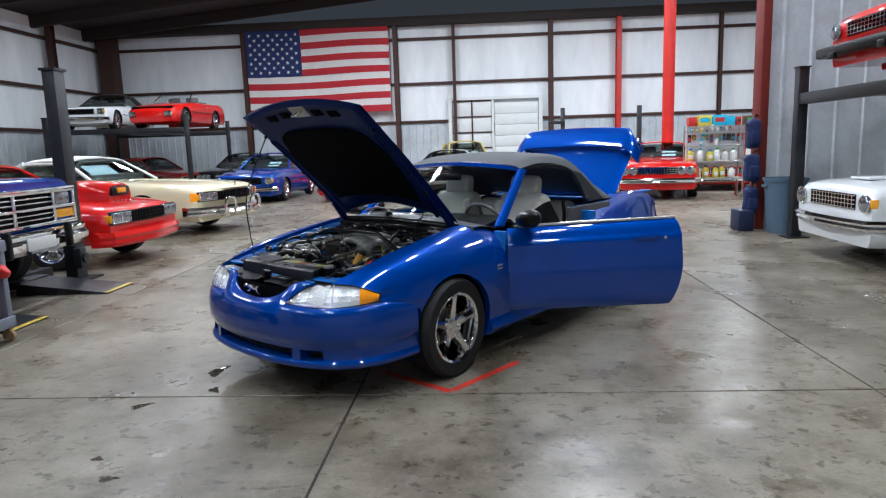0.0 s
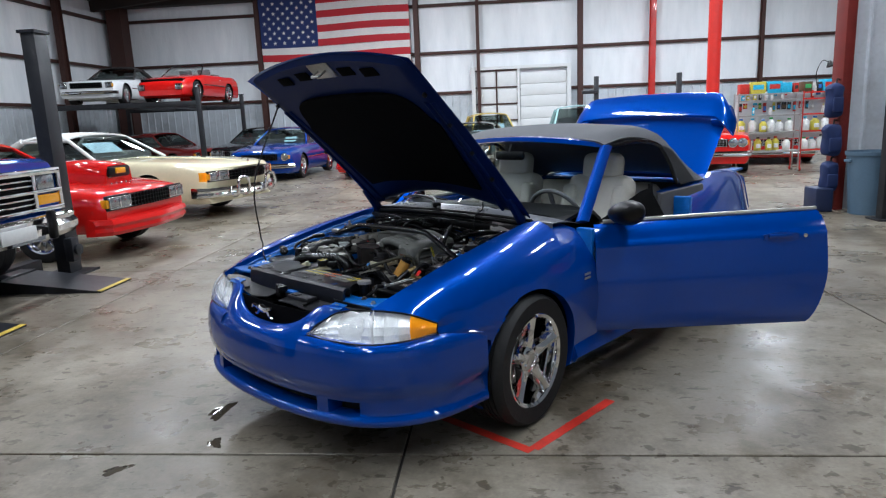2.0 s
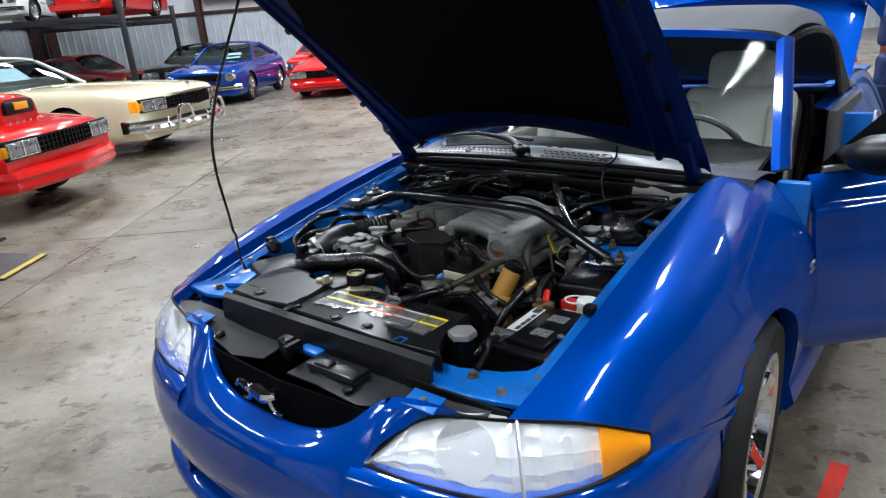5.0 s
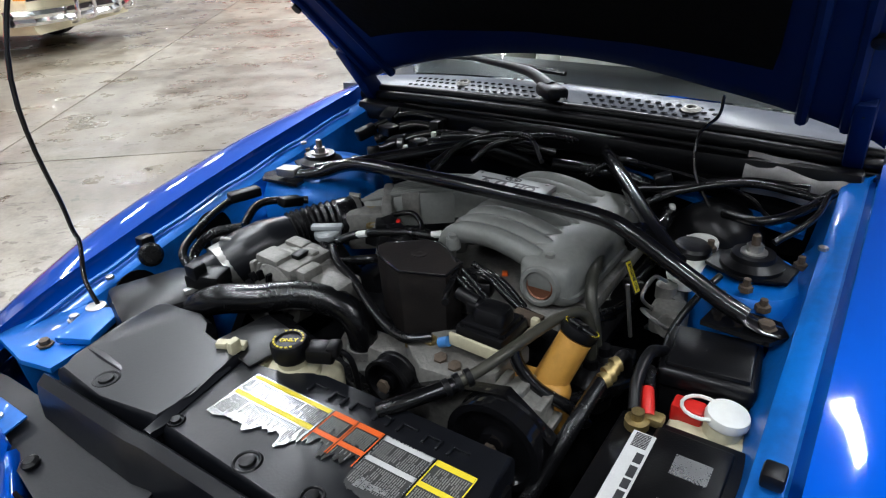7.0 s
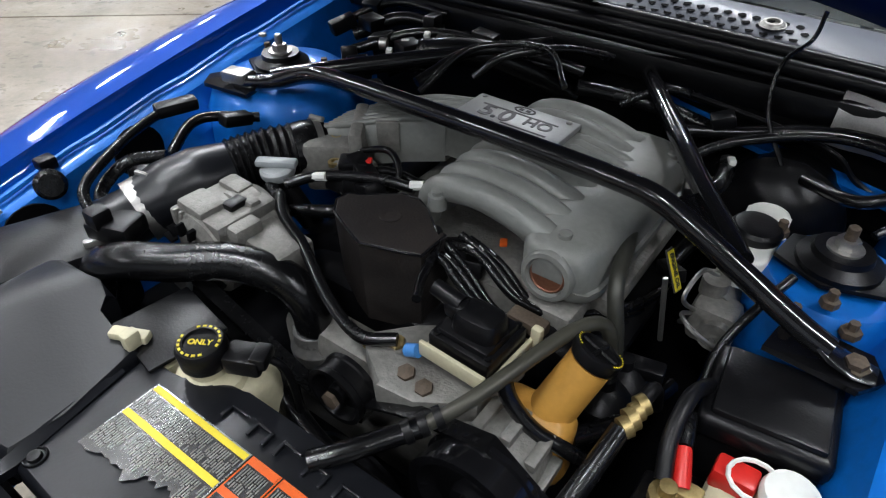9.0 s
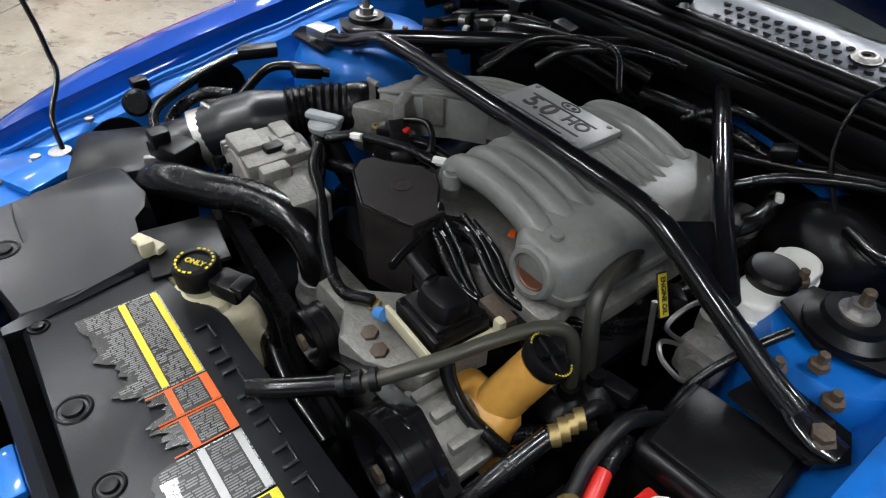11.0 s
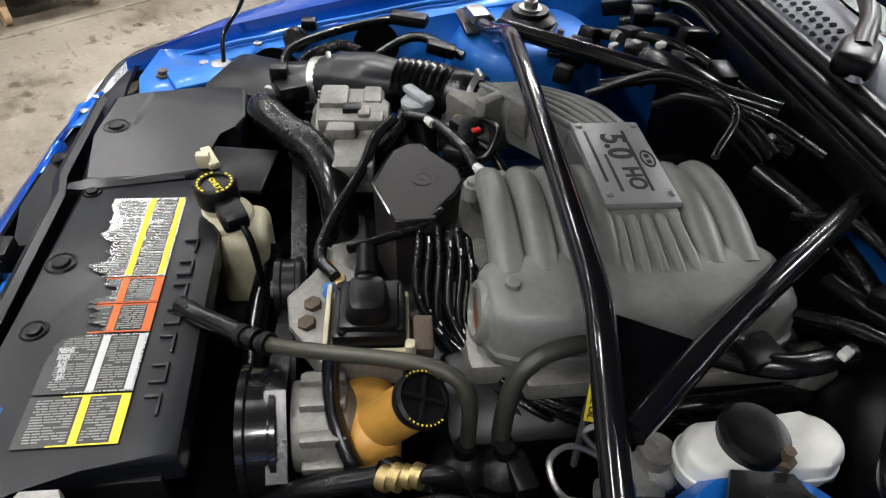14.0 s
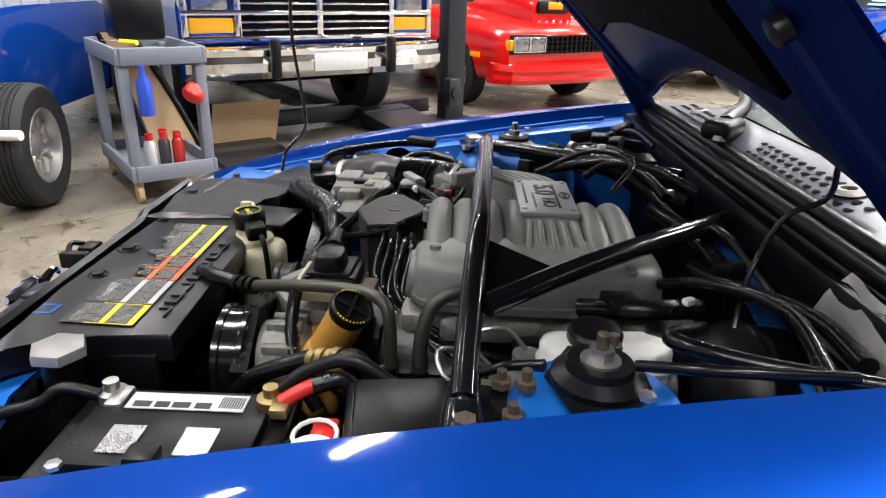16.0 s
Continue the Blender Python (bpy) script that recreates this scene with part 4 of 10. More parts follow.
def bumper_cover():
    b = new("front_bumper")
    b.parent = CAR
    ts = [-1 + k / 40 for k in range(81)]
    bm = bmesh.new()
    rows = []

    def inset(t, d, z):
        x, y = nose_plan(t)
        n = Vector((x * 0.55, y, 0)).normalized()
        return (x - n.x * d, y - n.y * d, z)

    def top_z(t):
        a = abs(t)
        return lerp([(0, 0.588), (0.12, 0.59), (0.22, 0.60), (0.28, 0.618), (0.40, 0.588), (0.6, 0.590), (0.75, 0.60), (0.86, 0.595), (1, 0.575)], a)
    for zf, d in ((0.212, 0.09), (0.222, 0.03), (0.233, 0.008), (0.248, 0.0), (0.264, 0.004), (0.275, 0.02)):
        rows.append([inset(t, d, zf + 0.012 * t * t) for t in ts])
    low = len(rows)
    for zf, d in ((0.30, 0.022), (0.34, 0.022), (0.368, 0.016), (0.385, 0.0), (0.43, -0.004), (0.475, -0.004), (0.51, 0.0), (0.54, 0.006)):
        rows.append([inset(t, d + (0.0 if zf > 0.37 else 0.0), zf) for t in ts])
    sheet(bm, rows)
    # lower intake and the two lamp pockets: faces pushed in
    for f in bm.faces:
        c = f.calc_center_median()
        if 0.278 < c.z < 0.345 and (abs(c.x) < 0.40 or 0.455 < abs(c.x) < 0.60):
            f.material_index = 1
    hole = [f for f in bm.faces if f.material_index == 1]
    q = bmesh.ops.extrude_face_region(bm, geom=hole)
    for v in q["geom"]:
        if isinstance(v, bmesh.types.BMVert):
            v.co.y += 0.075
    bmesh.ops.delete(bm, geom=[f for f in hole if f.is_valid], context="FACES")
    part("cover", bm, [BLUE, BLACK], b, "", 50)
    # upper edge below each headlight
    for sg in (1, -1):
        g = []
        for k in range(25):
            t = 0.300 + 0.700 * k / 24
            tz = lerp([(0.335, 0.594), (0.6, 0.590), (0.75, 0.598), (0.86, 0.600), (1, 0.578)], t)
            g.append([inset(sg * t, d, 0.54 + (tz - 0.54) * f) for f, d in ((0, 0.006), (0.4, 0.012), (0.75, 0.022), (1.0, 0.042), (1.0, 0.075))])
        bm = bmesh.new()
        sheet(bm, g)
        if sg < 0:
            bmesh.ops.reverse_faces(bm, faces=bm.faces)
        part("lamp_sill", bm, BLUE, b, "", 60)
    # nose between the headlights, up to the lip of the mouth
    lip = [(0.0, -0.902, 0.598), (0.11, -0.900, 0.603), (0.20, -0.888, 0.622), (0.262, -0.868, 0.652), (0.300, -0.845, 0.684), (0.330, -0.822, 0.708)]
    ly = [(a, y) for a, y, z in lip]
    lz = [(a, z) for a, y, z in lip]
    g = []
    for k in range(57):
        x = -0.336 + 0.672 * k / 56
        a = abs(x)
        t = 0.0
        for _ in range(30):
            t += (a - nose_plan(t)[0]) * 0.9
        lo_ = Vector(inset(t, 0.006, 0.54))
        lo_.x = x
        hi_ = Vector((x, smooth_lerp(ly, a), smooth_lerp(lz, a)))
        row = [lo_]
        for f in (0.2, 0.4, 0.6, 0.8, 0.93, 1.0):
            p = lo_.lerp(hi_, f)
            belly = 0.016 * math.sin(math.pi * f) * (1 - 0.7 * (a / 0.34) ** 2)
            p.y -= belly * 0.9
            p.z += belly * 0.8
            row.append(p)
        row += [hi_ + Vector((0, 0.012, -0.004)), hi_ + Vector((0, 0.018, -0.03)), hi_ + Vector((0, 0.02, -0.09))]
        g.append(row)
    bm = bmesh.new()
    sheet(bm, g)
    bmesh.ops.reverse_faces(bm, faces=bm.faces)
    part("nose", bm, BLUE, b, "", 70)
    for sg in (1, -1):
        inner = spline([(0.330, -0.915, 0.590), (0.322, -0.880, 0.640), (0.328, -0.846, 0.684), (0.345, -0.815, 0.710)], 5)
        outer = spline([(0.338, -0.915, 0.590), (0.362, -0.878, 0.640), (0.431, -0.818, 0.688), (0.50, -0.790, 0.710)], 5)
        g = [[Vector((sg * (p.x + (q.x - p.x) * f), p.y + (q.y - p.y) * f, p.z + (q.z - p.z) * f + 0.010 * math.sin(math.pi * f))) for f in (0, 0.2, 0.4, 0.6, 0.8, 1.0)] for p, q in zip(inner, outer)]
        bm = bmesh.new()
        sheet(bm, g)
        if sg < 0:
            bmesh.ops.reverse_faces(bm, faces=bm.faces)
        thicken(bm, 0.006)
        part("nose_flank", bm, BLUE, b, "", 70)
        bm = bmesh.new()
        box(bm, (sg * 0.415, -0.795, 0.712), (0.085, 0.05, 0.005), 0.002, Matrix.Rotation(radians(12), 4, "X"))
        part("nose_tab", bm, BLUE_IN, b)
        bm = bmesh.new()
        lathe(bm, [(0, 0), (0.008, 0), (0.008, 0.004), (0, 0.005)], (sg * 0.415, -0.795, 0.715), (0, 0, 1), 10)
        part("tab_bolt", bm, STEEL, b)
    bm = bmesh.new()
    box(bm, (0, -0.80, 0.50), (0.78, 0.2, 0.05))
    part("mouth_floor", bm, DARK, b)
    # chrome emblem in the mouth: a plain prancing shape
    bm = bmesh.new()
    tube(bm, [(-0.055, -0.905, 0.655), (-0.02, -0.908, 0.662), (0.02, -0.908, 0.655), (0.06, -0.905, 0.668)], [0.008, 0.016, 0.017, 0.007], 8)
    tube(bm, [(-0.03, -0.906, 0.655), (-0.05, -0.906, 0.63), (-0.075, -0.905, 0.625)], [0.009, 0.006, 0.004], 6)
    tube(bm, [(0.03, -0.906, 0.65), (0.045, -0.906, 0.625), (0.07, -0.905, 0.62)], [0.009, 0.006, 0.004], 6)
    tube(bm, [(-0.05, -0.905, 0.657), (-0.085, -0.905, 0.665), (-0.10, -0.905, 0.65)], [0.010, 0.007, 0.004], 6)
    tube(bm, [(0.0, -0.90, 0.65), (0.0, -0.86, 0.645)], 0.006, 6)
    part("emblem", bm, CHROME, b, "chrome emblem in the grille mouth")


bumper_cover()


def headlight(s):
    h = new("headlight")
    h.parent = CAR
    lo = [(0.329, -0.906, 0.597), (0.48, -0.884, 0.592), (0.650, -0.826, 0.594), (0.757, -0.712, 0.602), (0.812, -0.592, 0.614)]
    hi = [(0.337, -0.896, 0.606), (0.431, -0.814, 0.688), (0.602, -0.768, 0.718), (0.728, -0.678, 0.704), (0.806, -0.576, 0.652)]
    a, b = spline(lo, 8), spline(hi, 8)
    n = len(a)

    def grid(i0, i1, out):
        g = []
        for i in range(i0, i1 + 1):
            row = []
            for j in range(9):
                f = j / 8
                p = a[i].lerp(b[i], f)
                bul = math.sin(math.pi * f) * 0.016 + out
                d = Vector((0.5, -0.8, 0.25)).normalized()
                row.append(Vector((s * (p.x + d.x * bul), p.y + d.y * bul, p.z + d.z * bul)))
            g.append(row)
        return g
    for nm, i0, i1, m in (("lens", 0, 17, LENS), ("signal_lens", 17, 25, LENS), ("amber_marker", 25, n - 1, AMBER)):
        bm = bmesh.new()
        sheet(bm, grid(i0, i1, 0.0))
        if s > 0:
            bmesh.ops.reverse_faces(bm, faces=bm.faces)
        thicken(bm, 0.004)
        part(nm, bm, m, h)
    bm = bmesh.new()
    g = grid(0, n - 1, -0.028)
    for i, row in enumerate(g):
        for j, p in enumerate(row):
            d = 0.0055 * (math.sin(i * 1.9) + (0.5 if j % 2 else -0.5))
            row[j] = p + Vector((0, 0.8 * d, 0))
    sheet(bm, g)
    if s > 0:
        bmesh.ops.reverse_faces(bm, faces=bm.faces)
    part("reflector", bm, REFLECT, h, "", 20)
    bm = bmesh.new()
    lathe(bm, [(0, 0), (0.055, 0.0), (0.062, 0.025), (0, 0.028)], (s * 0.53, -0.80, 0.645), (s * 0.3, -0.85, 0.35), 24)
    part("bulb_cup", bm, REFLECT, h)
    bm = bmesh.new()
    tube(bm, [p + Vector((0, -0.004, 0.001)) for p in grid(17, 17, 0.0)[0]], 0.0035, 6)
    part("divider", bm, REFLECT, h)
    bm = bmesh.new()
    tube(bm, [(s * p.x * 1.002, p.y - 0.003, p.z) for p in a + b[::-1] + [a[0]]], 0.004, 6, straight=True)
    part("gasket", bm, BLACK, h)


headlight(1)
headlight(-1)

# wheels: the front pair turned a little
add_wheel(CAR, 0.775, 0.0, 0.325, 0.325, 0.245, 0.222, "five", CHROME, 4.0, "chrome five-spoke wheel with wide tyre")
add_wheel(CAR, -0.775, 0.0, 0.325, 0.325, 0.245, 0.222, "five", CHROME, 4.0, "chrome five-spoke wheel with wide tyre")
for sx in (1, -1):
    add_wheel(CAR, sx * 0.775, 2.573, 0.325, 0.325, 0.245, 0.222, "five", CHROME, 0.0, "chrome five-spoke wheel with wide tyre")


def underside():
    bm = bmesh.new()
    box(bm, (0, 1.60, 0.27), (1.42, 3.9, 0.10))
    box(bm, (0, 0.0, 0.40), (0.9, 1.3, 0.2))
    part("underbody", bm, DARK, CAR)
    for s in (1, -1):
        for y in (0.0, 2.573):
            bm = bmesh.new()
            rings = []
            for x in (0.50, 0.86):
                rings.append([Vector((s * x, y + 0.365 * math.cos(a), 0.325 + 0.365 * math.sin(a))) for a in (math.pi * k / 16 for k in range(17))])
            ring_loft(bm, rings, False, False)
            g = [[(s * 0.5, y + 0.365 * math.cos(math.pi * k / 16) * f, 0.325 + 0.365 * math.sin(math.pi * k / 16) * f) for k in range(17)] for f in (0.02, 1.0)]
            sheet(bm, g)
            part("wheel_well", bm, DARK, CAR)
        # sill with its shaped skirt
        rings = []
        for k in range(15):
            y = 0.36 + 1.85 * k / 14
            o = 0.012 * math.sin(math.pi * k / 14)
            rings.append([Vector((s * x, y, z)) for x, z in ((0.84, 0.33), (0.885 + o, 0.30), (0.905 + o, 0.235), (0.885, 0.205), (0.80, 0.20), (0.78, 0.33))])
        bm = bmesh.new()
        ring_loft(bm, rings)
        part("side_skirt", bm, BLUE, CAR, "", 50)


underside()


# hood: modelled shut, then turned up about its hinges
HOOD_TURN = Matrix.Translation((0, 0.37, 0.925)) @ Matrix.Rotation(radians(-53.5), 4, "X") @ Matrix.Translation((0, -0.37, -0.925))


def hood():
    h = new("hood")
    h.parent = CAR
    h.matrix_local = HOOD_TURN
    edge = [(-0.80, 0.61), (0.0, 0.612), (0.34, 0.612)]

    def zc(x, y):
        base = smooth_lerp(CREST, y) + 0.004
        crown = 0.035 * (1 - (x / 0.62) ** 2)
        dome = 0.012 * max(0.0, math.cos(min(abs(x) / 0.3, 1) * math.pi / 2)) * lerp([(-0.8, 0.2), (0.2, 1)], y)
        return base + crown + dome

    def front(x):
        return -0.80 - 0.075 * (1 - (abs(x) / 0.62) ** 2.2)
    xs = [-0.618 + 1.236 * i / 28 for i in range(29)]
    g = []
    for j in range(31):
        t = j / 30
        row = []
        for x in xs:
            y0, y1 = front(x), 0.345 - 0.135 * (1 - (x / 0.62) ** 2)
            y = y0 + (y1 - y0) * t
            d = 0.018 * (1 - t) ** 14 + 0.014 * max(0, (abs(x) - 0.59) / 0.028) ** 2
            row.append((x, y, zc(x, y) - d))
        g.append(row)
    bm = bmesh.new()
    sheet(bm, g)
    part("outer_skin", bm, BLUE, h, "", 60)
    # inner frame, its blue darkened as shade: a rim round the edge with pressed openings, liner within
    bm = bmesh.new()
    g2 = []
    for j in range(31):
        t = j / 30
        row = []
        for x in xs:
            y0, y1 = front(x) + 0.004, 0.34 - 0.135 * (1 - (x / 0.62) ** 2)
            y = y0 + (y1 - y0) * t
            ed = min(1.0, min((0.615 - abs(x)) / 0.035, t / 0.03, (1 - t) / 0.03))
            row.append((x * 0.998, y, zc(x, y) - 0.008 - 0.03 * max(0.0, ed)))
        g2.append(row)
    sheet(bm, g2)
    bmesh.ops.reverse_faces(bm, faces=bm.faces)
    fr = part("inner_frame", bm, BLUE_SHADED, h, "", 40)
    # liner pad
    bm = bmesh.new()
    out = []
    for k in range(48):
        a = 2 * math.pi * k / 48
        c, s2 = math.cos(a), math.sin(a)
        x = 0.515 * math.copysign(abs(c) ** 0.35, c)
        y = -0.175 + 0.455 * math.copysign(abs(s2) ** 0.35, s2)
        if y < -0.45:
            x *= 0.93
        x *= lerp([(-0.45, 1.0), (-0.2, 0.92), (0.2, 0.83)], y)
        y = min(y, 0.175 - 0.135 * (1 - (x / 0.62) ** 2))
        out.append((x, y))
    ang = math.atan2(smooth_lerp(CREST, 0.25) - smooth_lerp(CREST, -0.6), 0.85)
    m = Matrix.Translation((0, -0.175, smooth_lerp(CREST, -0.175) - 0.01)) @ Matrix.Rotation(ang, 4, "X") @ Matrix.Translation((0, 0.175, 0))
    prism(bm, out, -0.022, 0.01, m)
    part("liner", bm, INSUL, h, "black fibre liner under the hood")
    # long pressed ribs beside the liner
    for s in (1, -1):
        for xa, xb in ((0.535, 0.478), (0.575, 0.552)):
            bm = bmesh.new()
            tube(bm, [(s * (xa + (xb - xa) * k / 8), -0.55 + 0.82 * k / 8, zc(xa + (xb - xa) * k / 8, -0.55 + 0.82 * k / 8) - 0.036) for k in range(9)], 0.012, 8)
            part("pressed_rib", bm, BLUE_SHADED, h)
    # pressed ribs and holes (dark plates) along the front rim, and the latch striker
    for x in (-0.33, -0.17, 0.17, 0.33):
        bm = bmesh.new()
        y = front(x) + 0.105
        box(bm, (x, y, zc(x, y) - 0.042), (0.1, 0.05, 0.006), 0.002, Matrix.Rotation(ang, 4, "X"))
        part("pressed_opening", bm, DARK, h)
    bm = bmesh.new()
    y = front(0) + 0.09
    z = zc(0, y) - 0.04
    box(bm, (0, y, z), (0.16, 0.09, 0.008), 0.002, Matrix.Rotation(ang, 4, "X"))
    for s in (1, -1):
        cyl(bm, (s * 0.03, y, z), (s * 0.03, y, z - 0.05), 0.006, seg=8)
    cyl(bm, (-0.03, y, z - 0.05), (0.03, y, z - 0.05), 0.006, seg=8)
    part("striker", bm, STEEL, h)
    for s in (1, -1):
        for k in range(5):
            yy = -0.6 + 0.2 * k
            bm = bmesh.new()
            lathe(bm, [(0, 0), (0.012, 0), (0.012, 0.01), (0, 0.012)], (s * 0.575, yy, zc(0.575, yy) - 0.04), (0, 0, -1), 12)
            part("bump_stop", bm, BLACK, h)
    # hinge arms
    for s in (1, -1):
        bm = bmesh.new()
        box(bm, (s * 0.575, 0.27, 0.905), (0.035, 0.2, 0.05), 0.008)
        part("hinge_arm", bm, BLUE_SHADED, h)


hood()


def prop():
    q = HOOD_TURN @ Vector((-0.56, -0.62, 0.76))
    hose("hood_prop", [(-0.515, -0.56, 0.755), (-0.545, -0.555, 0.80), (-0.60, -0.52, 0.845), (-0.615, -0.52, 0.90), (-0.60, -0.53, 1.2), q], 0.0045, GLOSSB, CAR, "thin black prop rod", seg=8)


prop()


# cowl, windscreen and its frame
def cowl():
    c = new("cowl")
    c.parent = CAR
    xs = [-0.735 + 1.47 * i / 48 for i in range(49)]

    def front_edge(x):
        q = (x / 0.60) ** 2
        return 0.322 + 0.045 * q, 0.968 - 0.026 * q

    def surface(x, f):
        """The panel between its front edge (0) and the foot of the glass (1)."""
        ya, za = front_edge(x)
        yb, zb = 0.395 + 0.25 * (x / 0.735) ** 2, 0.993 - 0.098 * (x / 0.735) ** 2
        dish = 0.010 * math.sin(math.pi * f)
        return Vector((x, ya + (yb - ya) * f, za + (zb - za) * f + dish))
    g = [[Vector((x, front_edge(x)[0] - 0.004, front_edge(x)[1] - 0.03)) for x in xs]]
    for f in (0.0, 0.1, 0.25, 0.45, 0.65, 0.85, 1.0):
        g.append([surface(x, f) for x in xs])
    bm = bmesh.new()
    sheet(bm, g)
    thicken(bm, 0.004)
    part("cowl_panel", bm, COWL, c, "grey plastic grille panel below the windscreen", 60)
    # rows of vent holes each side of the wiper, flat dark discs for their shade
    for xi in range(37):
        x = -0.47 + xi * 0.0215
        if -0.07 < x < 0.04 or x > 0.31:
            continue
        for r in range(3):
            p = surface(x + 0.011 * (r % 2), 0.13 + 0.15 * r)
            bm = bmesh.new()
            lathe(bm, [(0.0066, 0.0003), (0.0064, 0.0006), (0, 0.0006)], p, (0, -0.12, 1), 10)
            part("vent_hole", bm, DARK, c)
    # double rubber seal along the front edge
    for dy, dz, r in ((-0.010, -0.004, 0.011), (-0.024, -0.020, 0.013), (-0.022, -0.040, 0.008)):
        hose("hood_seal", [(x, front_edge(x)[0] + dy, front_edge(x)[1] + dz) for x in [-0.62 + 0.155 * k for k in range(9)]], r, BLACK, c, seg=10)
    hose("seal_end", [(0.60, 0.345, 0.915), (0.615, 0.40, 0.915), (0.66, 0.47, 0.91)], 0.013, RUBBER, c, seg=8)
    hose("seal_end", [(-0.60, 0.345, 0.915), (-0.615, 0.40, 0.915), (-0.66, 0.47, 0.91)], 0.013, RUBBER, c, seg=8)
    for x in (0.266, -0.30):
        p = surface(x, 0.35)
        bm = bmesh.new()
        lathe(bm, [(0, 0.001), (0.010, 0.001), (0.010, 0.006), (0.014, 0.006), (0.019, 0.001), (0.021, 0.001), (0.021, 0), (0, 0)][::-1], p, (0, -0.1, 1), 18)
        part("pivot_nut", bm, ALU, c)
    # wiper: knuckle at the middle, arm towards the passenger side
    w = new("wiper")
    w.parent = c
    bm = bmesh.new()
    box(bm, (-0.03, 0.315, 0.996), (0.05, 0.085, 0.032), 0.012, Matrix.Rotation(radians(50), 4, "Z"), 3)
    part("knuckle", bm, BLACK, w)
    hose("arm", [(-0.035, 0.32, 1.0), (-0.13, 0.385, 1.018), (-0.33, 0.46, 1.02)], [0.017, 0.012, 0.007], BLACK, w, seg=8)
    hose("blade", [(-0.05, 0.43, 1.008), (-0.33, 0.47, 1.015), (-0.58, 0.575, 0.98)], 0.007, BLACK, w, seg=6)
    bm = bmesh.new()
    lathe(bm, [(0, 0), (0.012, 0), (0.011, 0.008), (0, 0.01)], (0.0, 0.30, 0.982), (0, 0, 1), 14)
    part("pivot_cap", bm, ALU_B, w)
    # firewall and plenum below the seal
    part("firewall", bx((0, 0.34, 0.66), (1.24, 0.03, 0.48)), BLACK, c)
    part("plenum_lip", bx((0, 0.315, 0.892), (1.20, 0.05, 0.05), 0.012), BLACK, c)
    bm = bmesh.new()
    box(bm, (0.37, 0.318, 0.80), (0.44, 0.06, 0.16), 0.025)
    part("insulation_pad", bm, INSUL, c)
    g = []
    for z, y in ((0.930, 0.306), (0.905, 0.286), (0.88, 0.280), (0.855, 0.284)):
        g.append([(x, y + 0.004 * math.sin(x * 60 + z * 50), z - 0.07 * (x - 0.36)) for x in [0.40 + 0.022 * k for k in range(10)]])
    bm = bmesh.new()
    sheet(bm, g)
    bmesh.ops.reverse_faces(bm, faces=bm.faces)
    thicken(bm, 0.003)
    part("foil_patch", bm, DULLFOIL, c, "dull grey foil patch")
    hose("seam_ridge", [(0.14, 0.266, 0.885), (0.33, 0.262, 0.868), (0.42, 0.270, 0.845), (0.46, 0.275, 0.81), (0.52, 0.28, 0.78)], 0.005, BLACK, c, seg=6)
    hose("washer_tube", [(0.34, 0.30, 1.03), (0.335, 0.30, 0.99), (0.31, 0.27, 0.955), (0.32, 0.24, 0.89), (0.37, 0.21, 0.82), (0.40, 0.19, 0.74)], 0.0035, RUBBER, c, seg=6)
    bm = bmesh.new()
    sheet(bm, [[(0.14, 0.262, 0.856), (0.30, 0.262, 0.828), (0.44, 0.262, 0.806), (0.53, 0.262, 0.79)], [(0.14, 0.29, 0.862), (0.30, 0.29, 0.834), (0.44, 0.29, 0.812), (0.53, 0.29, 0.796)]])
    thicken(bm, 0.01)
    part("bulkhead_flange", bm, BLUE_IN, c, "blue painted bulkhead flange")


cowl()

WS_LO, WS_HI = (0.745, 0.66, 0.90), (0.625, 1.13, 1.285)


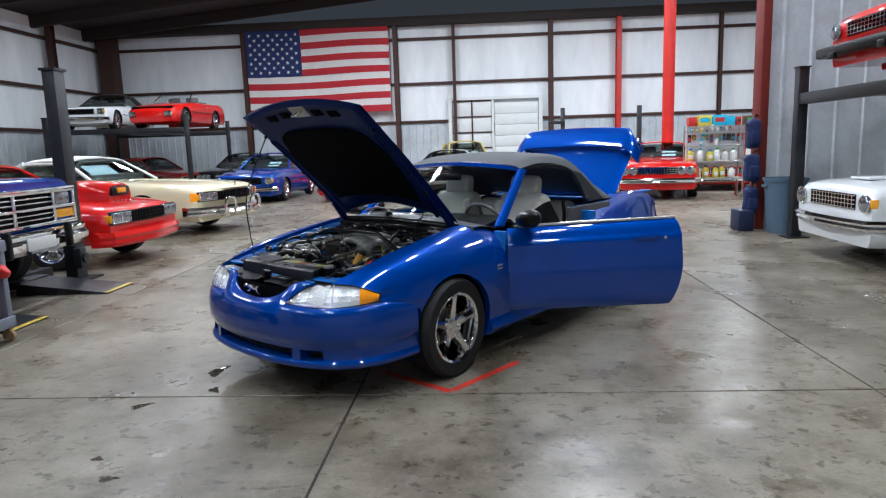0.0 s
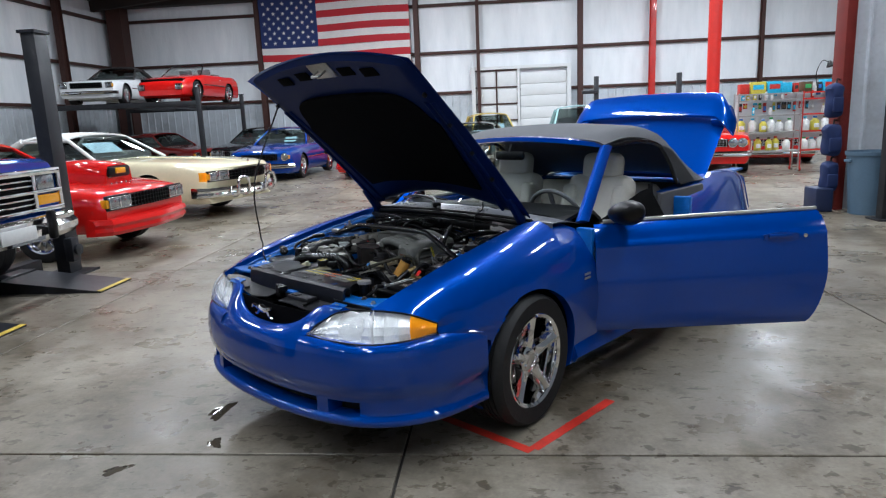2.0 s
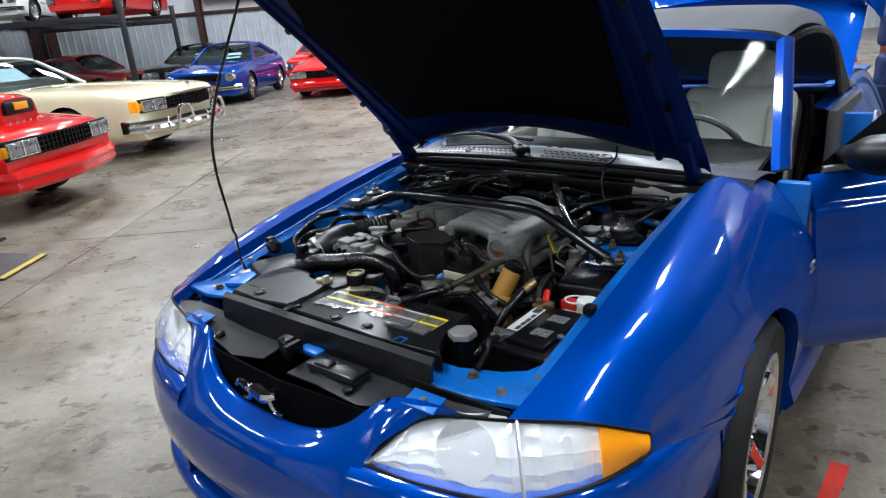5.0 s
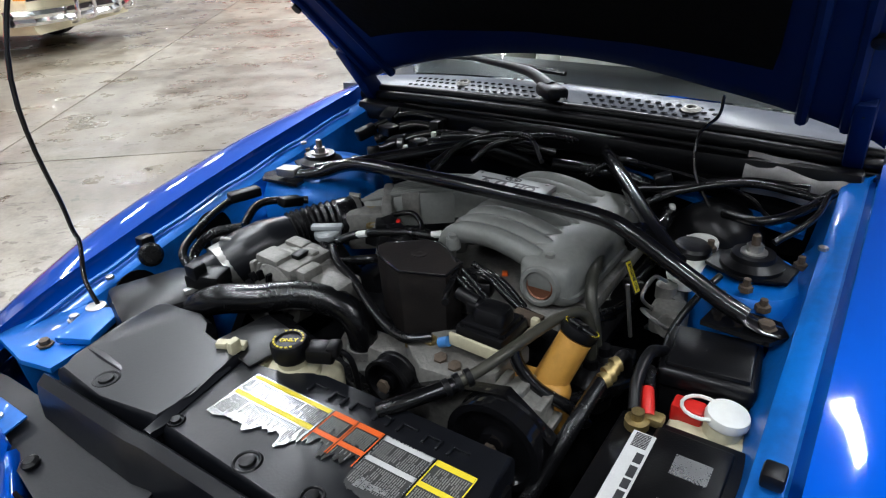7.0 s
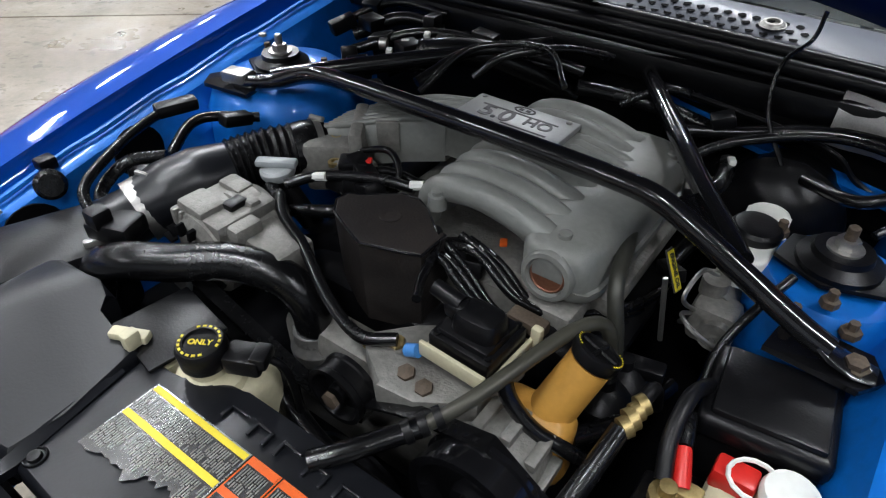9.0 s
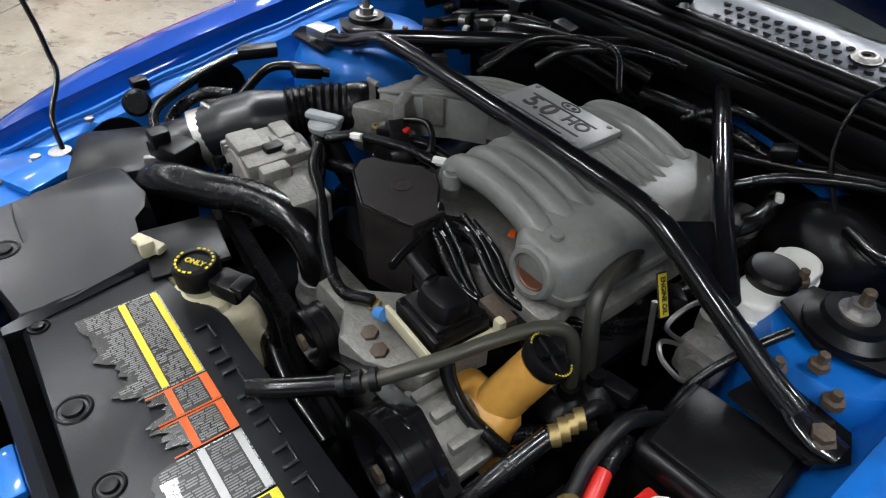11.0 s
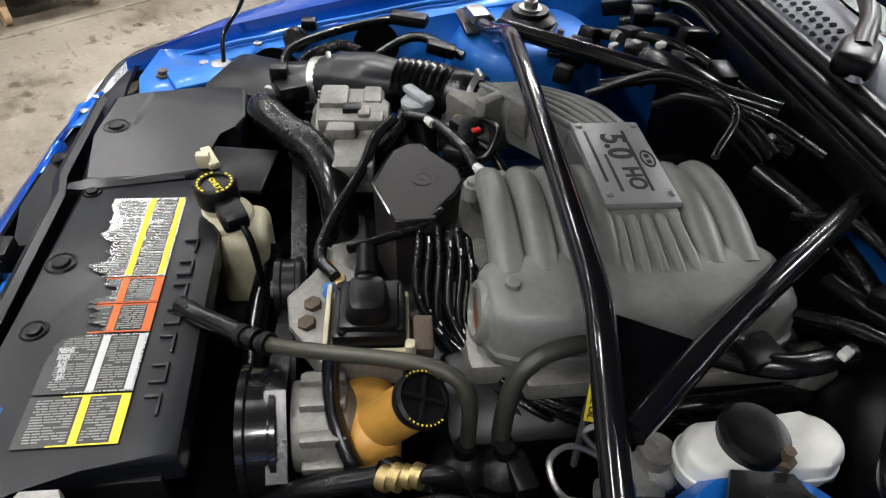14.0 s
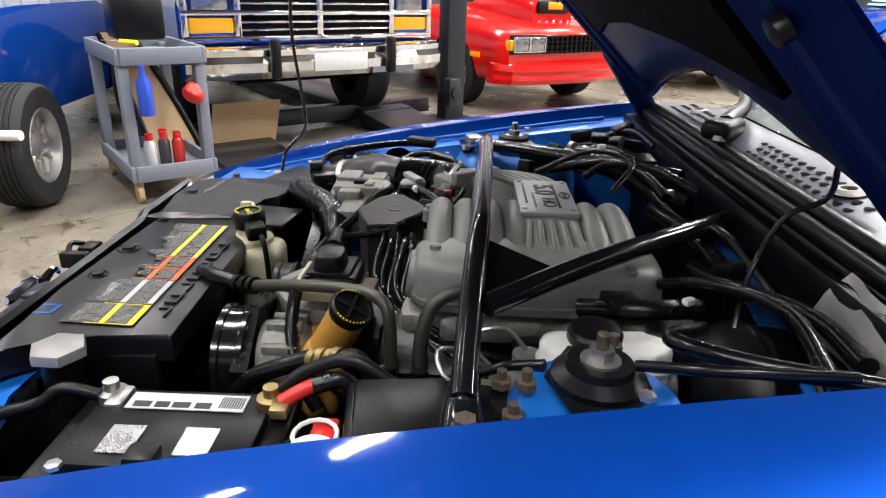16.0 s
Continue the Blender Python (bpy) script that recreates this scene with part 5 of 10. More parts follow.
def windscreen():
    g = []
    for f in (0, 0.25, 0.5, 0.75, 1.0):
        w = WS_LO[0] - 0.01 + (WS_HI[0] - WS_LO[0]) * f
        y1 = WS_LO[1] + (WS_HI[1] - WS_LO[1]) * f
        z1 = WS_LO[2] + (WS_HI[2] - WS_LO[2]) * f
        g.append([(w * t, y1 - (0.262 - 0.152 * f) * (1 - t * t), z1 + (0.095 - 0.045 * f) * (1 - t * t)) for t in [-1 + i / 10 for i in range(21)]])
    bm = bmesh.new()
    sheet(bm, g)
    thicken(bm, 0.005)
    part("windscreen", bm, GLASS, CAR).visible_shadow = False
    fr = new("windscreen_frame")
    fr.parent = CAR
    for s in (1, -1):
        rings = []
        for f in [k / 8 for k in range(9)]:
            p = Vector([a + (b - a) * f for a, b in zip(WS_LO, WS_HI)])
            rings.append([Vector((s * (p.x + dx), p.y + dy, p.z + dz)) for dx, dy, dz in ((-0.022, -0.03, 0.0), (0.004, -0.032, 0.012), (0.024, -0.008, 0.012), (0.026, 0.035, 0.0), (0.0, 0.04, -0.012), (-0.02, 0.01, -0.012))])
        bm = bmesh.new()
        ring_loft(bm, rings)
        part("pillar", bm, BLUE, fr, "", 50)
    rings = []
    for t in [-1 + k / 10 for k in range(21)]:
        c = Vector((WS_HI[0] * t, WS_HI[1] - 0.11 * (1 - t * t) + 0.02, WS_HI[2] + 0.05 * (1 - t * t) + 0.005))
        rings.append([c + Vector((0, dy, dz)) for dy, dz in ((-0.035, -0.012), (-0.03, 0.014), (0.02, 0.02), (0.05, 0.0), (0.02, -0.02))])
    bm = bmesh.new()
    ring_loft(bm, rings)
    part("header", bm, BLUE, fr, "", 50)
    bm = bmesh.new()
    box(bm, (0, 1.0, 1.235), (0.23, 0.03, 0.06), 0.02)
    cyl(bm, (0, 1.0, 1.26), (0, 1.02, 1.30), 0.01, seg=8)
    part("rear_view_mirror", bm, BLACK, CAR)


windscreen()


def soft_top():
    top = [(1.09, 1.315), (1.3, 1.372), (1.5, 1.39), (1.7, 1.378), (1.9, 1.335), (2.1, 1.235), (2.28, 1.11), (2.45, 0.995)]
    g = []
    for k in range(25):
        y = 1.10 + (2.45 - 1.10) * k / 24
        zt = smooth_lerp(top, y)
        w = lerp([(1.1, 0.625), (1.5, 0.645), (2.0, 0.66), (2.45, 0.70)], y)
        row = []
        bow = 0.006 * math.cos((y - 1.1) * 15)
        zl = max(0.97, zt - lerp([(1.1, 0.02), (1.3, 0.045), (1.8, 0.10), (2.0, 0.18), (2.2, 0.2)], y))
        for i in range(25):
            t = -1 + i / 12
            a = abs(t)
            z = zt + 0.03 * (1 - a ** 2) + bow * (1 - a)
            x = w * t
            if a > 0.86:
                f = (a - 0.86) / 0.14
                z = z - (z - zl) * f ** 1.5
                x = math.copysign(w * (0.86 + 0.155 * math.sin(f * math.pi / 2)), t)
            row.append((x, y, z))
        g.append(row)
    bm = bmesh.new()
    sheet(bm, g)
    thicken(bm, 0.012)
    t = part("soft_top", bm, CLOTH, CAR, "charcoal grey cloth soft top", 60)
    for s in (1, -1):
        # rear sail of the roof beside the side window
        q = [(s * 0.665, 1.72, 1.27), (s * 0.675, 1.95, 1.22), (s * 0.69, 2.15, 1.08), (s * 0.70, 2.30, 0.975), (s * 0.705, 2.05, 0.965), (s * 0.695, 1.97, 1.05), (s * 0.685, 1.86, 1.17)]
        bm = bmesh.new()
        vs = [bm.verts.new(p) for p in q]
        f = bm.faces.new(vs)
        bmesh.ops.solidify(bm, geom=[f], thickness=0.02)
        part("side_sail", bm, CLOTH, t)
        hose("seal", [(s * 0.635, 1.13, 1.28), (s * 0.66, 1.45, 1.30), (s * 0.675, 1.72, 1.265), (s * 0.685, 1.88, 1.15), (s * 0.695, 2.0, 0.98)], 0.014, RUBBER, t, seg=6)


soft_top()


def quarter(s):
    """Rear quarter with its wheel opening."""
    topl = [(1.85, 0.935), (2.1, 0.955), (2.5, 0.985), (2.9, 0.997), (3.15, 0.985), (3.35, 0.95), (3.6, 0.86)]
    ks = [0.0, 0.04, 0.08, 0.12, 0.17, 0.22, 0.27, 0.32, 0.37, 0.42, 0.47, 0.52, 0.56, 0.6, 0.65, 0.70, 0.75, 0.80, 0.86, 0.92, 1.0]
    g = []
    for k in ks:
        row = []
        for i in range(41):
            y = 1.84 + (3.56 - 1.84) * i / 40
            x, z = side_point(min(y, 3.56), k, smooth_lerp(topl, y))
            row.append((s * (x - 0.004), y, z))
        g.append(row)
    bm = bmesh.new()
    sheet(bm, g)
    arch_cut(bm, 2.573, 0.325, 0.352)
    if s < 0:
        bmesh.ops.reverse_faces(bm, faces=bm.faces)
    part("rear_quarter", bm, BLUE, CAR, "", 50)


quarter(1)
quarter(-1)


def tail():
    rings = []
    for t in [-1 + k / 10 for k in range(21)]:
        y = 3.60 - 0.10 * t * t
        rings.append([(0.64 * t, y - 0.10, 0.90), (0.65 * t, y - 0.04, 0.87), (0.66 * t, y, 0.76), (0.68 * t, y + 0.02, 0.62), (0.68 * t, y + 0.02, 0.42), (0.66 * t, y - 0.02, 0.24)])
    bm = bmesh.new()
    sheet(bm, rings)
    thicken(bm, 0.02)
    part("rear_bumper", bm, BLUE, CAR, "", 50)
    bm = bmesh.new()
    box(bm, (0, 2.43, 0.955), (1.28, 0.16, 0.02), 0.006)
    for s in (1, -1):
        box(bm, (s * 0.60, 2.95, 0.962), (0.10, 1.0, 0.02), 0.006)
    part("trunk_gutter", bm, BLUE_IN, CAR)
    bm = bmesh.new()
    box(bm, (0, 3.0, 0.50), (1.3, 1.0, 0.02))
    box(bm, (0, 2.52, 0.72), (1.3, 0.02, 0.44))
    part("trunk_floor", bm, GREYTRIM, CAR)
    # tail lamps: three upright bars a side
    for s in (1, -1):
        lamp = new("tail_lamp")
        lamp.parent = CAR
        for k in range(3):
            part("lens", bx((s * (0.40 + 0.085 * k), 3.595 - 0.035 * k, 0.74), (0.075, 0.03, 0.15), 0.012, Matrix.Rotation(radians(-s * (8 + 6 * k)), 4, "Z")), REDPL, lamp)
    # lid, shut shape turned up about its front edge
    turn = Matrix.Translation((0, 2.60, 0.985)) @ Matrix.Rotation(radians(43), 4, "X") @ Matrix.Translation((0, -2.60, -0.985))
    lid = new("trunk_lid")
    lid.parent = CAR
    lid.matrix_local = turn
    g = []
    for j in range(17):
        t = j / 16
        y = 2.60 + 0.76 * t
        w = 0.655 - 0.02 * t ** 3
        z = 0.99 + 0.02 * math.sin(math.pi * t * 0.8)
        g.append([(w * u, y + 0.03 * (1 - u * u) * t, z + 0.022 * (1 - u * u) - 0.02 * max(0, abs(u) - 0.92) / 0.08) for u in [-1 + i / 10 for i in range(21)]])
    g.append([(x, y + 0.02, z - 0.06) for x, y, z in g[-1]])
    g.append([(x, y + 0.015, z - 0.18) for x, y, z in g[-2]])
    bm = bmesh.new()
    sheet(bm, g)
    thicken(bm, 0.03)
    part("lid_panel", bm, BLUE, lid, "", 50)
    # spoiler: a broad blade whose ends curl down to the lid
    rings = []
    for k in range(33):
        u = -1 + k / 16
        a = abs(u)
        drop = 0.0 if a < 0.80 else 0.115 * ((a - 0.80) / 0.20) ** 1.8
        z = 1.085 - drop
        y = 3.11 + 0.05 * (1 - a * a) - 0.08 * max(0, a - 0.8) / 0.2
        c = 0.235 - 0.10 * max(0, a - 0.8) / 0.2
        rings.append([Vector((0.735 * u, y + c * f, z + h)) for f, h in ((0.0, -0.012), (0.02, 0.006), (0.25, 0.022), (0.6, 0.035), (0.92, 0.046), (1.0, 0.038), (0.98, 0.012), (0.6, -0.008), (0.2, -0.018))])
    bm = bmesh.new()
    ring_loft(bm, rings)
    bmesh.ops.recalc_face_normals(bm, faces=bm.faces)
    sp = part("spoiler", bm, BLUE, lid, "", 50)
    for s in (1, -1):
        bm = bmesh.new()
        box(bm, (s * 0.60, 3.20, 1.03), (0.09, 0.20, 0.09), 0.02)
        part("spoiler_foot", bm, BLUE, sp, "", 40)
    part("brake_light", bx((0.0, 3.39, 1.115), (0.22, 0.02, 0.018), 0.006), REDPL, lid)


tail()


def mirror(parent, s, at):
    mr = new("door_mirror")
    mr.parent = parent
    x, y, z = at
    rings = []
    for k, (o, h, d) in enumerate(((-0.02, 0.03, 0.05), (0.04, 0.038, 0.07), (0.09, 0.058, 0.10), (0.17, 0.066, 0.115), (0.24, 0.058, 0.10), (0.28, 0.038, 0.065), (0.295, 0.012, 0.02))):
        rings.append([Vector((x + s * o, y + d * math.cos(a) * (1 if math.cos(a) < 0 else 0.55) + 0.02, z + 0.01 * k + h * math.sin(a))) for a in (2 * math.pi * i / 18 for i in range(18))])
    bm = bmesh.new()
    ring_loft(bm, rings)
    part("housing", bm, BLACK, mr)
    return mr


def door(s, name, turn):
    """Door modelled shut, then swung about its front edge."""
    d = new(name)
    d.parent = CAR
    d.matrix_local = Matrix.Translation((s * 0.86, 0.60, 0)) @ Matrix.Rotation(radians(turn), 4, "Z") @ Matrix.Translation((-s * 0.86, -0.60, 0))
    n = 26
    zs = [0.315, 0.335, 0.37, 0.42, 0.47, 0.52, 0.56, 0.60, 0.64, 0.69, 0.73, 0.76, 0.785, 0.80, 0.82, 0.84, 0.865, 0.885, 0.895]

    def prof(z):
        return smooth_lerp([(0.31, 0.872), (0.34, 0.892), (0.40, 0.905), (0.5, 0.905), (0.56, 0.908), (0.60, 0.905), (0.70, 0.888), (0.76, 0.876), (0.785, 0.874), (0.80, 0.861), (0.86, 0.835), (0.885, 0.815), (0.90, 0.80)], z)
    g = []
    for z in zs:
        row = []
        for i in range(n + 1):
            t = i / n
            y0 = 0.60 + 0.02 * max(0, z - 0.5)
            y1 = 1.835 - 0.085 * max(0, (0.62 - z) / 0.3) ** 2 - 0.03 * max(0, (z - 0.8) / 0.1) ** 2 + 0.015
            zz = z + (0.03 * t if z > 0.7 else 0.03 * t * max(0, (z - 0.5) / 0.2))
            row.append((s * prof(z), y0 + (y1 - y0) * t, zz))
        g.append(row)
    bm = bmesh.new()
    sheet(bm, g)
    if s < 0:
        bmesh.ops.reverse_faces(bm, faces=bm.faces)
    thicken(bm, 0.022)
    part("skin", bm, BLUE, d, "", 50)
    bm = bmesh.new()
    box(bm, (s * 0.80, 1.2, 0.60), (0.1, 1.16, 0.5), 0.03)
    box(bm, (s * 0.745, 1.25, 0.66), (0.07, 0.7, 0.08), 0.02)
    part("inner_trim", bm, SEAT, d, "off-white door trim")
    hose("belt_strip", [(s * 0.80, 0.66, 0.905), (s * 0.803, 1.2, 0.92), (s * 0.80, 1.82, 0.932)], 0.012, ALU_B, d, "bright strip along the window slot", seg=6)
    # handle in its recess, and the lock
    y, z = 1.60, 0.795
    x = prof(z - 0.025) + 0.001
    bm = bmesh.new()
    out = [(0.11 * math.cos(a) if abs(math.cos(a)) < 0.8 else math.copysign(0.088 + 0.02 * abs(math.sin(math.acos(min(1, abs(math.cos(a)))))), math.cos(a)), 0.027 * math.sin(a)) for a in (2 * math.pi * k / 24 for k in range(24))]
    prism(bm, out, -0.004, 0.004, Matrix.Translation((s * x, y, z)) @ Matrix.Rotation(radians(90 * s), 4, "Y") @ Matrix.Rotation(radians(90), 4, "Z"), 0.001)
    hd = part("handle_recess", bm, BLUE, d)
    bm = bmesh.new()
    box(bm, (s * (x + 0.006), y - 0.005, z + 0.006), (0.02, 0.13, 0.022), 0.008)
    part("handle", bm, BLUE, hd)
    bm = bmesh.new()
    lathe(bm, [(0, 0), (0.012, 0), (0.011, 0.006), (0, 0.007)], (s * x, y + 0.13, z + 0.004), (s, 0, 0), 16)
    part("lock", bm, CHROME, d)
    mirror(d, s, (s * 0.80, 0.74, 0.945))
    bm = bmesh.new()
    vs = [bm.verts.new(p) for p in ((s * 0.80, 0.62, 0.90), (s * 0.80, 1.0, 0.92), (s * 0.75, 0.93, 1.075), (s * 0.755, 0.88, 1.06))]
    f = bm.faces.new(vs)
    bmesh.ops.solidify(bm, geom=[f], thickness=0.02)
    part("mirror_sail", bm, BLACK, d)
    # badge bar ahead of the door on the fender
    return d


door(1, "door", -46)
door(-1, "door", 0)
for s_ in (1, -1):
    bm_ = bmesh.new()
    for j_ in range(2):
        box(bm_, (s_ * 0.897, 0.47 + 0.0 * j_, 0.665 - 0.022 * j_), (0.006, 0.055, 0.012), 0.002)
    part("fender_badge", bm_, ALU_B, CAR)


def seat(x, y, name="front_seat"):
    st = new(name)
    st.parent = CAR
    bm = bmesh.new()
    box(bm, (x, y, 0.50), (0.50, 0.52, 0.18), 0.06, seg=3)
    part("cushion", bm, SEAT, st)
    bm = bmesh.new()
    rot = Matrix.Rotation(radians(-16), 4, "X")
    box(bm, (x, y + 0.30, 0.80), (0.48, 0.16, 0.56), 0.07, rot, 3)
    for s in (1, -1):
        box(bm, (x + s * 0.19, y + 0.25, 0.78), (0.10, 0.16, 0.46), 0.04, rot, 3)
    part("backrest", bm, SEAT, st)
    bm = bmesh.new()
    box(bm, (x, y + 0.38, 1.125), (0.29, 0.12, 0.19), 0.055, Matrix.Rotation(radians(-10), 4, "X"), 3)
    part("headrest", bm, SEAT, st)
    return st


seat(0.37, 1.18)
seat(-0.37, 1.18)
bm_ = bmesh.new()
box(bm_, (0, 2.05, 0.72), (1.05, 0.18, 0.5), 0.07, Matrix.Rotation(radians(-14), 4, "X"), 3)
box(bm_, (0, 1.85, 0.52), (1.05, 0.4, 0.16), 0.05)
part("rear_bench", bm_, SEAT, CAR)


def cabin():
    bm = bmesh.new()
    rings = []
    for t in [-1 + k / 10 for k in range(21)]:
        x = 0.70 * t
        rings.append([(x, 0.55, 0.90), (x, 0.70, 0.925), (x, 0.86, 0.915 + 0.02 * (1 if 0.15 < t < 0.85 else 0)), (x, 0.93, 0.87), (x, 0.90, 0.70), (x, 0.7, 0.6)])
    sheet(bm, rings)
    thicken(bm, 0.02)
    part("dashboard", bm, BLACK, CAR, "dark dashboard top")
    bm = bmesh.new()
    q = Matrix.Translation((0.37, 0.98, 0.86)) @ Matrix.Rotation(radians(-66), 4, "X")
    ring = [q @ Vector((0.185 * math.cos(a), 0.185 * math.sin(a), 0)) for a in (2 * math.pi * k / 32 for k in range(33))]
    tube(bm, ring, 0.014, 8, straight=True)
    box(bm, (0.37, 0.97, 0.85), (0.15, 0.1, 0.05), 0.02, Matrix.Rotation(radians(-66), 4, "X"))
    for a in (0.2, math.pi - 0.2, -math.pi / 2):
        tube(bm, [q @ Vector((0.05 * math.cos(a), 0.05 * math.sin(a), 0)), q @ Vector((0.18 * math.cos(a), 0.18 * math.sin(a), 0))], 0.014, 6, straight=True)
    cyl(bm, (0.37, 0.97, 0.85), (0.37, 0.75, 0.74), 0.035, seg=12)
    part("steering_wheel", bm, GREYTRIM, CAR)
    bm = bmesh.new()
    box(bm, (0, 1.4, 0.34), (1.4, 1.9, 0.06))
    box(bm, (0, 1.2, 0.46), (0.22, 0.9, 0.22), 0.04)
    part("cabin_floor", bm, GREYTRIM, CAR)
    for s in (1, -1):
        bm = bmesh.new()
        box(bm, (s * 0.73, 2.0, 0.74), (0.04, 0.7, 0.42), 0.015)
        part("rear_trim", bm, GREYTRIM, CAR)
        hose("seat_belt", [(s * 0.62, 1.75, 1.0), (s * 0.63, 1.74, 0.8), (s * 0.60, 1.6, 0.5)], 0.016, BLACK, CAR, seg=6)
    # door jamb of the open side
    bm = bmesh.new()
    box(bm, (0.80, 0.61, 0.6), (0.1, 0.04, 0.56), 0.01)
    box(bm, (0.80, 1.86, 0.62), (0.12, 0.05, 0.58), 0.01)
    box(bm, (0.80, 1.22, 0.30), (0.12, 1.3, 0.1), 0.015)
    part("door_jamb", bm, BLUE_IN, CAR)


cabin()


# ---- the engine bay ----
def bay_sides():
    for s in (1, -1):
        g = []
        n = 30
        for dx, dz in ((0.616, -0.026), (0.606, -0.034), (0.580, -0.036), (0.568, -0.044), (0.560, -0.080), (0.548, -0.11), (0.535, -0.20), (0.52, -0.32), (0.50, -0.42)):
            row = []
            for i in range(n + 1):
                y = -0.70 + 1.02 * i / n
                w = 0.006 * math.sin(y * 23) * (1 if dz < -0.05 else 0) + 0.012 * (abs(y) < 0.18) * (1 if dz < -0.1 else 0)
                row.append((s * (dx - w), y, smooth_lerp(CREST, y) + dz))
            g.append(row)
        bm = bmesh.new()
        sheet(bm, g)
        if s > 0:
            bmesh.ops.reverse_faces(bm, faces=bm.faces)
        ap = part("inner_apron", bm, BLUE_IN, CAR, "bright blue painted inner fender", 30)
        # spot-welded seam strip and stops on the ledge
        if s < 0:
            bm = bmesh.new()
            tube(bm, [(s * (0.589 + 0.003 * (k % 3)), -0.66 + 0.06 * k, smooth_lerp(CREST, -0.66 + 0.06 * k) - 0.026) for k in range(16)], 0.005, 6)
            part("seam", bm, BLUE_IN, ap)
        for y in (-0.40,):
            bm = bmesh.new()
            box(bm, (s * 0.592, y, smooth_lerp(CREST, y) - 0.020), (0.026, 0.03, 0.022), 0.005)
            part("rubber_stop", bm, BLACK, ap)
        for y in (-0.50, 0.05):
            bm = bmesh.new()
            lathe(bm, [(0, 0), (0.008, 0), (0.008, 0.005), (0.005, 0.006), (0, 0.006)], (s * 0.571, y, smooth_lerp(CREST, y) - 0.03), (0, 0, 1), 6)
            part("flange_bolt", bm, STEEL, ap)
        if s < 0:
            for y, z, r in ((-0.27, 0.775, 0.045), (-0.47, 0.72, 0.05)):
                bm = bmesh.new()
                lathe(bm, [(0, 0), (r, 0), (r, 0.004), (0, 0.004)], (-0.545, y, z), (1, 0, 0.1), 20)
                part("apron_hole", bm, DARK, ap)
        # strut tower with its mount
        dn, yc = (0.024, 0.03) if s > 0 else (0.0, 0.01)
        bm = bmesh.new()
        rings = []
        for rr, z in ((0.155, 0.52), (0.148, 0.72), (0.140, 0.79), (0.125, 0.822), (0.105, 0.838), (0.06, 0.842), (0.01, 0.842)) if s < 0 else ((0.108, 0.52), (0.102, 0.72), (0.096, 0.766), (0.090, 0.794), (0.08, 0.808), (0.05, 0.812), (0.01, 0.812)):
            rings.append([Vector((s * 0.482 + rr * math.cos(a), yc + 0.002 + rr * 1.05 * math.sin(a), z)) for a in (2 * math.pi * k / 32 for k in range(32))])
        ring_loft(bm, rings)
        part("strut_tower", bm, BLUE_IN, CAR, "blue strut tower", 45)
        bm = bmesh.new()
        pts = [(0.075 * math.cos(a), 0.055 * math.sin(a)) for a in (math.pi / 3 * k + 0.4 for k in range(6))]
        prism(bm, pts, 0, 0.006, Matrix.Translation((s * 0.477, yc, 0.845 - dn)), 0.002)
        lathe(bm, [(0, 0), (0.050 if s > 0 else 0.048, 0), (0.05, 0.008), (0.036, 0.016), (0.034, 0.024), (0, 0.024)], (s * 0.477, yc, 0.85 - dn), (0, 0, 1), 24)
        sm = part("strut_mount", bm, BLACK, CAR)
        bm = bmesh.new()
        lathe(bm, [(0, 0), (0.021, 0), (0.021, 0.004), (0.0, 0.004)], (s * 0.477, yc, 0.873 - dn), (0, 0, 1), 20)
        lathe(bm, [(0, 0), (0.0135, 0), (0.0135, 0.013), (0, 0.013)], (s * 0.477, yc, 0.876 - dn), (0, 0, 1), 6)
        lathe(bm, [(0, 0), (0.007, 0), (0.007, 0.017), (0.005, 0.019), (0, 0.019)], (s * 0.477, yc, 0.888 - dn), (0, 0, 1), 12, 1)
        part("strut_nut", bm, [STEEL, RUST if s > 0 else STEEL], sm)
        for k in range(3):
            a = 2.1 * k + 0.6
            bm = bmesh.new()
            c = (s * 0.477 + 0.082 * math.cos(a), yc + 0.075 * math.sin(a), 0.842 - dn)
            lathe(bm, [(0, 0), (0.011, 0), (0.011, 0.009), (0.006, 0.01), (0.006, 0.022), (0, 0.023)], c, (0, 0, 1), 6)
            part("mount_stud", bm, RUST, sm)
    # pan and rails below everything, near-black for the deep shade there
    bm = bmesh.new()
    box(bm, (0, -0.18, 0.42), (1.02, 1.0, 0.02))
    for s in (1, -1):
        box(bm, (s * 0.44, -0.2, 0.50), (0.1, 1.0, 0.12), 0.015)
        box(bm, (s * 0.53, -0.55, 0.58), (0.10, 0.2, 0.2), 0.02)
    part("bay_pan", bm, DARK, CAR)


bay_sides()


